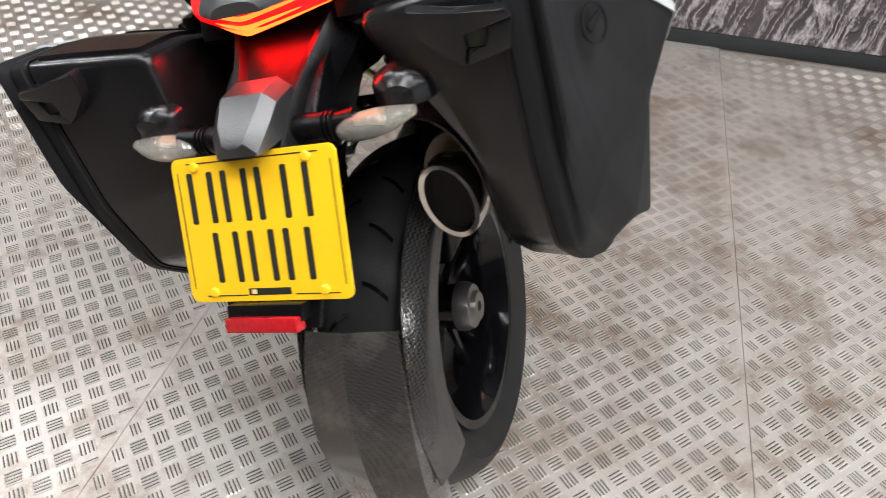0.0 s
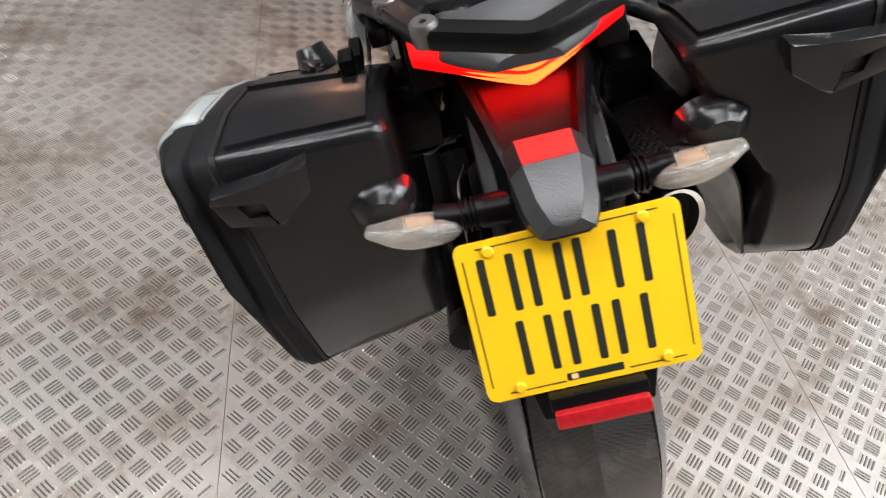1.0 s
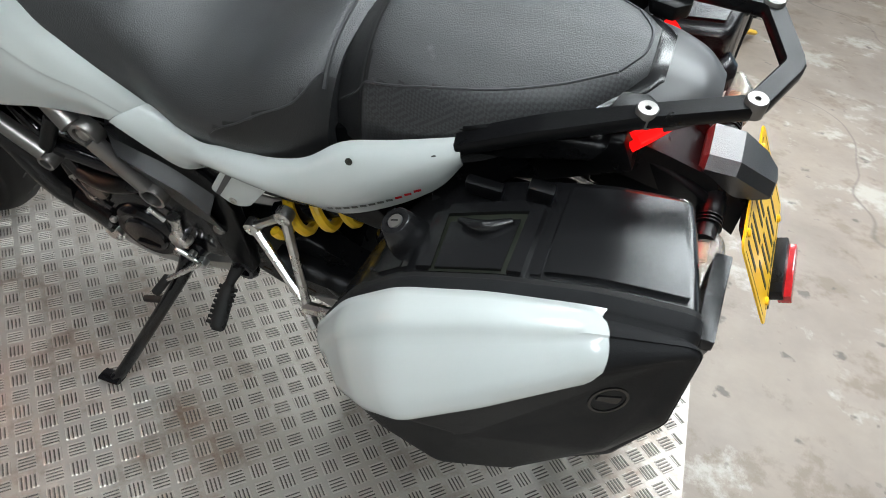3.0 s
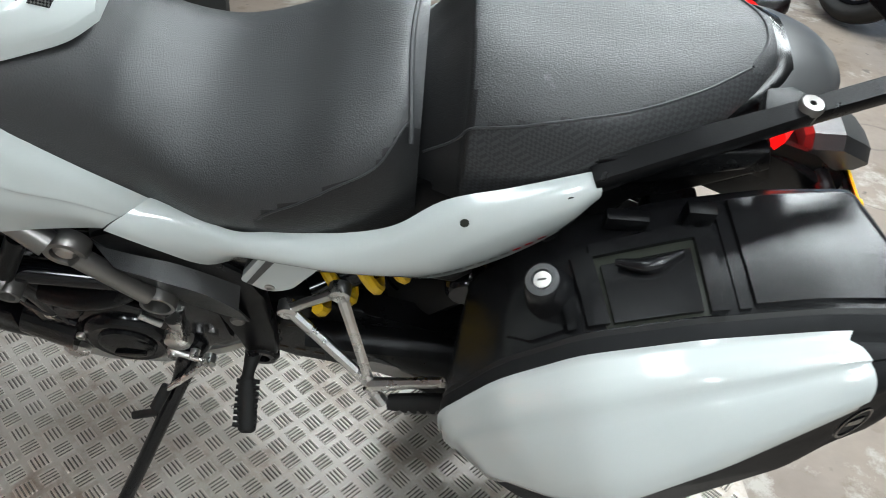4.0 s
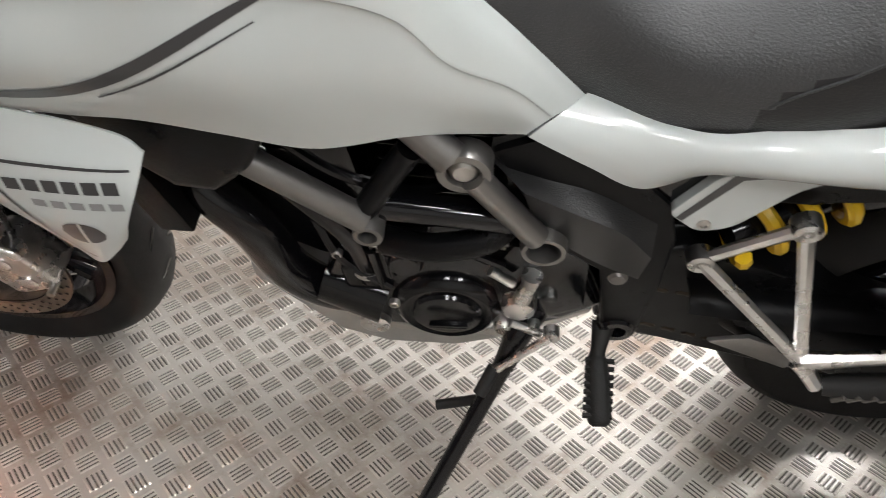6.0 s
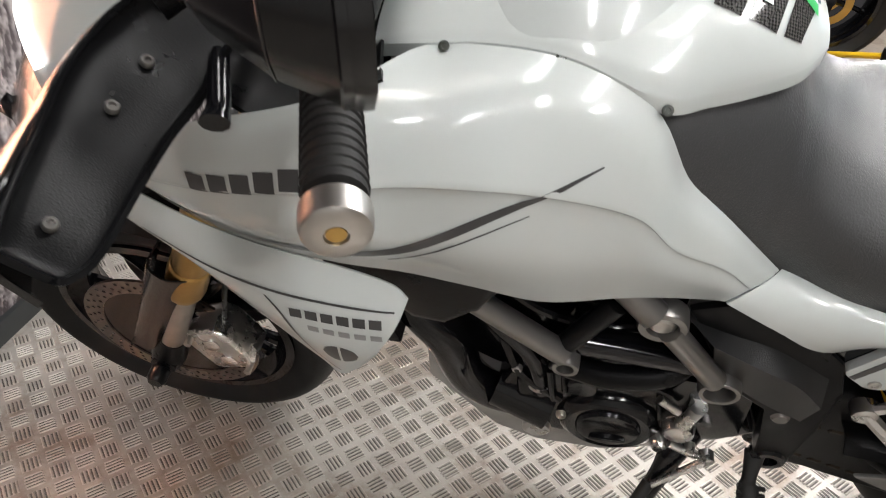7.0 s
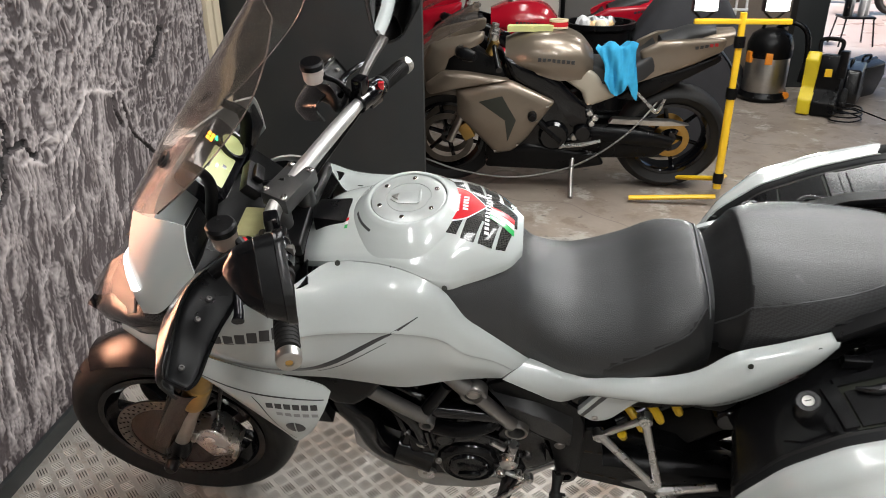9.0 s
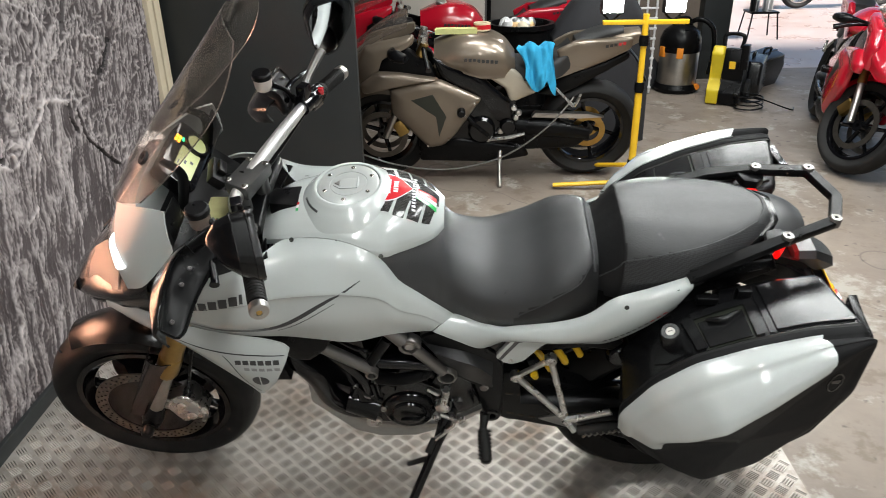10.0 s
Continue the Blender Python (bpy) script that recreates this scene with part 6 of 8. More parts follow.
def white_cover():
    """The lid's upper shoulder from its rear cut to its front tip, laid on as a skin that ends at the folded edge."""
    rows = np.array(lid_rows())[2:18, 6:31]
    du, dv = np.gradient(rows, axis=0), np.gradient(rows, axis=1)
    n = np.cross(du, dv)
    n /= np.linalg.norm(n, axis=2, keepdims=True) + 1e-9
    if n[..., 1].mean() < 0:
        n = -n
    return from_grid(np.concatenate([rows + n * 0.0032, rows[:, ::-1] + n[:, ::-1] * 0.0004], 1), wrap=True, caps=True)


def raised(tree, corners, lift, n=8):
    """A slab that follows the surface below it: four corners (x, y) in order, seen from above."""
    a, b, c, d = (np.array(p) for p in corners)
    rows = []
    for u in np.linspace(0, 1, n):
        p, q = a + (d - a) * u, b + (c - b) * u
        line = []
        for v in np.linspace(0, 1, n):
            x, y = p + (q - p) * v
            hit = tree.ray_cast(Vector((x, y, 2)), Vector((0, 0, -1)))[0]
            line.append((x, y, hit.z if hit else 0.9))
        line = np.array(line)
        rows.append(np.vstack([line + (0, 0, lift), line[::-1] - (0, 0, 0.002)]))
    bm = from_grid(np.array(rows), wrap=True, caps=True)
    return bm


BODY_TREE = BVHTree.FromBMesh(case_body())
for s in (1, -1):
    flip = (lambda b: b) if s > 0 else mirrored
    def on_top(corners, lift, n=6):
        return flip(raised(BODY_TREE, corners, lift, n))
    case = part("side_case", flip(case_body(s < 0)), CASE, bike, "black grained side case")
    part("case_lid", flip(case_lid()), CASE_LID_TONED, case, "black grained outer lid")
    part("lid_cover", flip(white_cover()), PEARL, case, "pearl white lid cover", sharp=50)
    part("lid_seal", flip(from_grid([ring_at(0.3115, 0.998, 0.998, radius=0.018), ring_at(0.3185, 0.998, 0.998, radius=0.018)], wrap=True)), RUBBER, case)
    # lock barrel on the upper face
    LOCK_M = Matrix.Translation((0.165, 0.252, 0.852)) @ pose(0, 0, 0, -8, 24, 0)
    lk = part("lock_barrel", flip(turned(lathe([(0, 0.022), (0.0115, 0.022), (0.0120, 0.0235), (0.0185, 0.0235), (0.0205, 0.0215), (0.0265, -0.002), (0.030, -0.02), (0, -0.02)], "z", n=28), LOCK_M)), CASE, case)
    part("lock_face", flip(turned(lathe([(0, 0.0245), (0.0095, 0.024), (0.0105, 0.020), (0, 0.020)], "z", n=24), LOCK_M)), STEEL, lk, "silver lock face")
    part("key_slot", flip(turned(box((-0.005, -0.001, 0.0245), (0.005, 0.001, 0.0251), 0), LOCK_M)), LETTER, lk)
    # a raised back half, and a carry handle folded into a recess with a stepped frame
    part("top_step", on_top([(-0.020, 0.166), (-0.020, 0.302), (-0.166, 0.302), (-0.140, 0.166)], 0.0055, 10), CASE, case)
    part("step_rib", on_top([(-0.006, 0.170), (-0.006, 0.306), (-0.016, 0.306), (-0.016, 0.170)], 0.0030), CASE, case)
    part("handle_frame", on_top([(0.138, 0.212), (0.128, 0.306), (0.108, 0.306), (0.118, 0.212)], 0.0075), CASE, case)
    part("handle_frame", on_top([(0.020, 0.202), (0.020, 0.308), (0.004, 0.308), (0.004, 0.202)], 0.0075), CASE, case)
    part("handle_frame", on_top([(0.120, 0.200), (0.120, 0.218), (0.018, 0.214), (0.018, 0.196)], 0.0075), CASE, case)
    # black sheet under the handle paints the shade of its recess
    part("recess_shade_sheet", on_top([(0.119, 0.217), (0.110, 0.309), (0.019, 0.309), (0.019, 0.213)], 0.0010), LETTER, case)
    part("carry_handle", on_top([(0.110, 0.232), (0.104, 0.306), (0.026, 0.306), (0.026, 0.228)], 0.0062), CASE, case, "folded black carry handle")
    part("finger_grip", flip(tube([(0.098, 0.236, 0.888), (0.066, 0.246, 0.902), (0.034, 0.234, 0.914)], [0.004, 0.009, 0.004], 10)), CASE, case)
    part("case_rib", on_top([(0.150, 0.262), (0.146, 0.306), (0.138, 0.306), (0.142, 0.262)], 0.0085), CASE, case)
    part("case_rib", on_top([(0.200, 0.286), (0.180, 0.302), (0.150, 0.302), (0.150, 0.292)], 0.0060), CASE, case)
    part("handle_hinge", flip(box((-0.002, 0.180, 0.905), (0.030, 0.198, 0.935), 0.004)), BLACK, case)
    part("handle_hinge", flip(box((0.060, 0.176, 0.884), (0.108, 0.192, 0.905), 0.004)), BLACK, case)
    # latch over the seam at the back, with a square finger hole
    arm = [(0.330, 0.930), (0.325, 0.941), (0.270, 0.941), (0.224, 0.955), (0.230, 0.920), (0.256, 0.898), (0.274, 0.886), (0.274, 0.902), (0.279, 0.904), (0.276, 0.923), (0.302, 0.925)]
    part("case_latch", flip(prism(arm, -0.203, -0.184, "x", 0.003)), CASE, case, "black lid latch")
    part("latch_hook", flip(prism([(0.330, 0.930), (0.3025, 0.925), (0.3025, 0.902), (0.2795, 0.9035), (0.2745, 0.886), (0.322, 0.898)], -0.201, -0.184, "x", 0.003)), CASE, case)
    # black plug fills the finger hole in place of its shade
    part("hole_shade_plug", flip(prism([(0.302, 0.924), (0.277, 0.923), (0.280, 0.904), (0.302, 0.903)], -0.196, -0.180, "x")), LETTER, case)
    part("rear_bulge", flip(body(((-0.150, ((0, 0.020), (0.020, 0.018), (0.036, 0.008), (0.040, 0.0))), (-0.168, ((0, 0.016), (0.016, 0.014), (0.030, 0.006), (0.034, 0.0))), (-0.182, ((0, 0.006), (0.008, 0.005), (0.014, 0.002), (0.016, 0.0)))), 12, 12, 0.02)), CASE, case, m=Matrix.Translation((0, 0.178 * s, 0.862)))
    part("case_badge", flip(turned(lathe([(0.019, 0.0), (0.022, 0.0), (0.022, 0.0022), (0.019, 0.0022)], "y", n=28, closed=True), Matrix.Translation((-0.122, 0.3925, 0.880)) @ pose(0, 0, 0, 12, 0, 26))), CASE, case, "round embossed badge")
    part("badge_bar", flip(turned(prism([(-0.014, 0.003), (0.012, 0.010), (0.014, 0.004), (-0.010, -0.007)], 0.0, 0.0025, "y"), Matrix.Translation((-0.122, 0.3925, 0.880)) @ pose(0, 0, 0, 12, 0, 26))), CASE, case)
    part("case_mount", flip(box((-0.02, 0.10, 0.80), (0.04, 0.16, 0.86), 0.006)), BLACK, case)
    part("case_mount", flip(box((0.10, 0.10, 0.76), (0.16, 0.17, 0.83), 0.006)), BLACK, case)


# front fairing
nose = part("nose_fairing", body((
    (1.300, ((0, 1.150), (0.06, 1.147), (0.120, 1.130), (0.178, 1.082), (0.214, 1.020))),
    (1.345, ((0, 1.110), (0.06, 1.106), (0.108, 1.090), (0.158, 1.042), (0.190, 0.985))),
    (1.388, ((0, 1.064), (0.05, 1.060), (0.090, 1.040), (0.130, 0.998), (0.154, 0.958))),
    (1.422, ((0, 1.014), (0.04, 1.009), (0.068, 0.992), (0.096, 0.964), (0.112, 0.940))),
    (1.446, ((0, 0.972), (0.025, 0.968), (0.042, 0.958), (0.058, 0.944), (0.064, 0.932)))), 30, 18, 0.003), PEARL, bike, "pearl white nose fairing")
both("cheek_panel", lambda: shell([[(x, y, z) for y, z in pts] for x, pts in (
    (1.210, ((0.196, 1.165), (0.207, 1.145), (0.215, 1.112), (0.217, 1.074))),
    (1.255, ((0.178, 1.160), (0.200, 1.130), (0.219, 1.082), (0.223, 1.022))),
    (1.300, ((0.150, 1.142), (0.188, 1.108), (0.219, 1.046), (0.224, 0.978))),
    (1.345, ((0.116, 1.124), (0.170, 1.082), (0.207, 1.018), (0.207, 0.955))))], 0.004, 20, 14), PEARL, bike, "pearl white fairing cheek")
both("day_lamp", lambda: shell([[(1.360, 0.148, 1.066), (1.356, 0.160, 1.070), (1.346, 0.176, 1.074)], [(1.374, 0.148, 1.044), (1.366, 0.168, 1.054), (1.348, 0.190, 1.064)], [(1.374, 0.166, 1.012), (1.360, 0.188, 1.026), (1.336, 0.212, 1.044)], [(1.362, 0.190, 0.998), (1.346, 0.206, 1.012), (1.328, 0.221, 1.028)]], 0.008, 14, 10), DRL_ON, bike, "lit white day running lamp")
HEAD = clear("headlamp_cover", (0.42, 0.33, 0.28), 0.06, 0.5)
beak = part("beak", body((
    (1.300, ((0, 0.985), (0.10, 0.982), (0.190, 0.972), (0.222, 0.948), (0.218, 0.915))),
    (1.370, ((0, 0.985), (0.09, 0.978), (0.170, 0.958), (0.204, 0.925), (0.198, 0.888))),
    (1.440, ((0, 0.960), (0.08, 0.950), (0.140, 0.925), (0.168, 0.892), (0.160, 0.860))),
    (1.500, ((0, 0.910), (0.06, 0.902), (0.106, 0.882), (0.128, 0.856), (0.120, 0.828))),
    (1.545, ((0, 0.866), (0.04, 0.862), (0.072, 0.848), (0.088, 0.830), (0.082, 0.812))),
    (1.572, ((0, 0.836), (0.02, 0.834), (0.036, 0.828), (0.044, 0.820), (0.042, 0.810)))), 34, 18, 0.004), CARBON, bike, "carbon beak under the headlamps")
both("headlamp", lambda: shell([[(x, y, z) for y, z in pts] for x, pts in (
    (1.375, ((0.070, 0.988), (0.125, 0.980), (0.172, 0.962), (0.196, 0.940))), (1.430, ((0.060, 0.968), (0.105, 0.956), (0.145, 0.932), (0.168, 0.905))),
    (1.480, ((0.050, 0.934), (0.085, 0.922), (0.115, 0.900), (0.134, 0.876))), (1.505, ((0.045, 0.912), (0.070, 0.902), (0.094, 0.886), (0.110, 0.868))))], 0.004, 18, 12), HEAD, bike, "dark glazed headlamp")
both("beak_fin", lambda: prism([(1.532, 0.868), (1.552, 0.846), (1.522, 0.812), (1.504, 0.828)], 0.086, 0.098, "y", 0.003), GLOSS, bike)
wing_l, wing_r = both("lower_fairing", lambda: shell([[(x + max(0.0, (1.12 - x) / 0.106) * 0.066 * min(1.0, max(0.0, (0.785 - z) / 0.13)), y, z) for y, z in pts] for x, pts in (
    (1.432, ((0.160, 0.880), (0.167, 0.872), (0.168, 0.862), (0.162, 0.852))),
    (1.350, ((0.196, 0.882), (0.206, 0.866), (0.208, 0.848), (0.198, 0.828))),
    (1.265, ((0.216, 0.856), (0.230, 0.838), (0.234, 0.818), (0.226, 0.796))),
    (1.190, ((0.226, 0.838), (0.244, 0.812), (0.252, 0.778), (0.246, 0.744))),
    (1.120, ((0.230, 0.826), (0.252, 0.790), (0.262, 0.730), (0.256, 0.672))),
    (1.070, ((0.232, 0.818), (0.256, 0.776), (0.266, 0.712), (0.258, 0.648))),
    (1.030, ((0.234, 0.806), (0.256, 0.768), (0.264, 0.716), (0.258, 0.664))),
    (1.014, ((0.238, 0.792), (0.256, 0.762), (0.262, 0.724), (0.257, 0.690))))], 0.004, 40, 18), PEARL, bike, "pearl white lower fairing blade")
bm_w = bmesh.new()
bm_w.from_mesh(wing_l.data)
WING_TREE = BVHTree.FromBMesh(bm_w)


def on_wing(rows, lift=0.0009):
    return projected(WING_TREE, [[(a, 0.25, b) for a, b in row] for row in rows], (0, -1, 0), lift)


part("wing_line", on_wing(ribbon([(1.300, 0.836), (1.22, 0.808), (1.15, 0.792), (1.08, 0.786), (1.026, 0.782)], [0.002, 0.003, 0.0035, 0.003, 0.002])), DECAL, wing_l)
part("wing_line", on_wing(ribbon([(1.165, 0.786), (1.150, 0.76), (1.128, 0.70), (1.098, 0.662)], [0.002, 0.003, 0.003, 0.002])), DECAL, wing_l)
for k in range(6):
    part("letter_bar", on_wing([[(1.140 - 0.0175 * k - 0.0135 * u, 0.760 + 0.013 * v) for v in (0, 0.5, 1)] for u in (0, 0.5, 1)]), DECAL, wing_l)
for k in range(5):
    part("letter_bar", on_wing([[(1.122 - 0.0175 * k - 0.0125 * u, 0.742 + 0.0085 * v) for v in (0, 0.5, 1)] for u in (0, 0.5, 1)]), GREY_DECAL, wing_l)
for s in (-1, 1):
    part("wing_badge", on_wing([[(1.090 + s * (0.0015 + 0.019 * t), 0.708 + 0.0150 * v * math.sqrt(max(0.0, 1 - t * t))) for v in (-1, -0.3, 0.3, 1)] for t in np.linspace(0, 1, 7)]), DECAL, wing_l)
for k in range(6):
    part("letter_bar", on_wing([[(1.385 - 0.010 * k - 0.007 * u, 0.850 - 0.003 * k + 0.006 * v) for v in (0, 0.5, 1)] for u in (0, 0.5, 1)]), DECAL, wing_l)
bm_w.free()
both("fairing_inner", lambda: prism([(1.290, 0.935), (1.205, 1.095), (1.215, 1.150), (1.300, 1.010), (1.335, 0.95)], 0.120, 0.205, "y", 0.008), BLACK, bike, "black inner fairing panel")
part("cockpit_panel", shell([[(x, y, z) for y, z in ((-0.19, z0), (-0.09, z0 - 0.03), (0.09, z0 - 0.03), (0.19, z0))] for x, z0 in ((1.335, 1.06), (1.27, 1.06), (1.16, 0.97), (1.08, 0.93))], 0.004, 14, 14), BLACK, bike, "black cockpit floor panel")
both("scoop_liner", lambda: shell([[(1.06, 0.090, 0.995), (1.05, 0.130, 1.000), (1.04, 0.160, 1.006)], [(1.12, 0.120, 0.930), (1.12, 0.170, 0.960), (1.11, 0.200, 0.990)], [(1.20, 0.150, 0.920), (1.20, 0.195, 0.955), (1.20, 0.222, 0.985)], [(1.27, 0.160, 0.915), (1.27, 0.190, 0.930), (1.27, 0.208, 0.948)]], 0.003, 14, 10), BLACK, bike, "black air scoop liner")

# screen
screen_rows = [[(1.392, 0, 1.086), (1.378, 0.060, 1.098), (1.335, 0.120, 1.125), (1.262, 0.172, 1.166)], [(1.318, 0, 1.186), (1.302, 0.060, 1.190), (1.262, 0.120, 1.202), (1.196, 0.168, 1.222)],
               [(1.240, 0, 1.278), (1.226, 0.058, 1.280), (1.188, 0.115, 1.284), (1.128, 0.160, 1.290)], [(1.166, 0, 1.366), (1.153, 0.055, 1.366), (1.120, 0.106, 1.364), (1.070, 0.148, 1.358)],
               [(1.100, 0, 1.444), (1.090, 0.048, 1.443), (1.066, 0.092, 1.438), (1.034, 0.128, 1.426)], [(1.060, 0, 1.494), (1.054, 0.036, 1.492), (1.040, 0.068, 1.486), (1.022, 0.096, 1.474)]]
full = [[(x, -y, z) for x, y, z in r[:0:-1]] + r for r in screen_rows]
scr = part("windscreen", shell(full, 0.0035, 36, 36), SCREEN, bike, "smoked clear touring windscreen")
scr.visible_shadow = False
for s in (1, -1):
    part("screen_grommet", turned(lathe([(0.006, -0.002), (0.014, -0.004), (0.016, 0.0), (0.014, 0.004), (0.006, 0.003)], "z", n=22, closed=True), Matrix.Translation((1.262, 0.098 * s, 1.224)) @ Vector((0.62, 0.25 * s, 0.74)).to_track_quat("Z", "Y").to_matrix().to_4x4()), RUBBER, scr, "black rubber screen grommet")
    part("screen_bracket", tube([(1.230, 0.095 * s, 1.215), (1.195, 0.100 * s, 1.180), (1.220, 0.100 * s, 1.080)], [0.010, 0.012, 0.010], 8, None, 0.4, (0, 1, 0)), BLACK, bike)

# instruments
DM = Matrix.Translation((1.232, -0.030, 1.128)) @ pose(0, 0, 0, 0, -52, 0)
dash = part("instrument_pod", turned(prism(rounded_rect(0.046, 0.088, 0.014), -0.030, 0.004, "z", 0.004), DM @ Matrix.Translation((0.006, 0, 0))), GLOSS, bike, "black instrument pod")
part("display", turned(prism(rounded_rect(0.024, 0.042, 0.004, 3), 0.0042, 0.0052, "z"), DM @ Matrix.Translation((0.000, 0.022, 0))), LCD, dash, "yellow green display")
for k in range(3):
    part("display_mark", turned(prism(rounded_rect(0.0016 + 0.0012 * k, 0.007 - 0.0015 * k, 0.0006, 2), 0.0053, 0.0056, "z"), DM @ Matrix.Translation((0.018 - 0.014 * k, 0.034 - 0.010 * k, 0))), DECAL, dash)
part("round_display", turned(lathe([(0, 0.0065), (0.024, 0.0065), (0.0245, 0.004), (0, 0.004)], "z", n=28), DM @ Matrix.Translation((-0.004, -0.048, 0))), LCD, dash, "round yellow green display")
part("round_bezel", turned(lathe([(0.0245, 0.004), (0.0255, 0.012), (0.031, 0.012), (0.033, 0.004)], "z", n=28, closed=True), DM @ Matrix.Translation((-0.004, -0.048, 0))), GLOSS, dash)
for k, (u, v) in enumerate(((0.034, -0.030), (0.034, -0.042), (0.026, -0.030), (0.026, -0.042))):
    part("warning_light", turned(prism(rounded_rect(0.003, 0.0045, 0.001, 2), 0.0045, 0.0062, "z"), DM @ Matrix.Translation((u + 0.010, v + 0.008, 0))), AMBER_ON, dash, "lit amber warning light")
part("warning_light", turned(prism(rounded_rect(0.0034, 0.005, 0.001, 2), 0.0045, 0.0062, "z"), DM @ Matrix.Translation((0.027, -0.036, 0))), GREEN_ON, dash, "lit green warning light")
part("phone_cradle", joined(turned(box((-0.018, -0.045, 0.010), (0.018, 0.030, 0.034), 0.006), Matrix.Translation((1.165, 0.045, 1.120)) @ pose(0, 0, 0, 0, -50, 12)), turned(box((-0.010, -0.030, 0.034), (0.010, 0.010, 0.046), 0.004), Matrix.Translation((1.165, 0.045, 1.120)) @ pose(0, 0, 0, 0, -50, 12)), rod((1.15, 0.04, 1.12), (1.09, 0.03, 1.13), 0.008)), BLACK, bike, "black device cradle")

# handlebar
DARK_ALLOY = material("dark_anodised_alloy", (0.10, 0.10, 0.10), 0.36, 0.7, vary=0.2, scale=30)
clampm = part("bar_clamp", joined(prism([(1.040, -0.004), (1.096, -0.024), (1.128, 0.066), (1.072, 0.094)], 1.104, 1.136, "z", 0.006, 2), rod((1.070, 0.004, 1.06), (1.070, 0.004, 1.11), 0.018, 16), rod((1.096, 0.070, 1.06), (1.096, 0.070, 1.11), 0.018, 16)), DARK_ALLOY, bike, "dark grey handlebar clamp")
for x, y in ((1.050, 0.004), (1.090, -0.012), (1.078, 0.083), (1.117, 0.060)):
    part("clamp_bolt", bolt_head((x, y, 1.136), (0, 0, 1), 0.0066, 0.004), CHROME, clampm)
part("top_yoke", prism([(1.05, -0.125), (1.12, -0.135), (1.15, 0), (1.12, 0.135), (1.05, 0.125), (1.06, 0)], 1.035, 1.062, "z", 0.008), BLACK, bike, "black top fork yoke")
BAR_L = [(1.078, 0.0, 1.122), (1.096, 0.070, 1.116), (1.098, 0.112, 1.108), (1.062, 0.190, 1.124), (1.022, 0.300, 1.134), (0.974, 0.438, 1.142)]
BAR_R = [(1.082, 0.02, 1.122), (1.052, -0.070, 1.130), (1.020, -0.160, 1.138), (0.995, -0.245, 1.136), (0.965, -0.320, 1.130), (0.934, -0.398, 1.124)]
bar = part("handlebar", joined(tube(BAR_L, [0.016, 0.0155, 0.0145, 0.0115, 0.0112, 0.0112], 16), tube(BAR_R, [0.016, 0.0155, 0.0145, 0.0115, 0.0112, 0.0112], 16)), material("satin_silver_bar", (0.62, 0.61, 0.60), 0.42, 0.9, vary=0.08, scale=12), bike, "silver tapered handlebar")


def along(pts, f):
    q = through_points(pts, 101)
    return Vector(q[int(f * 100)])


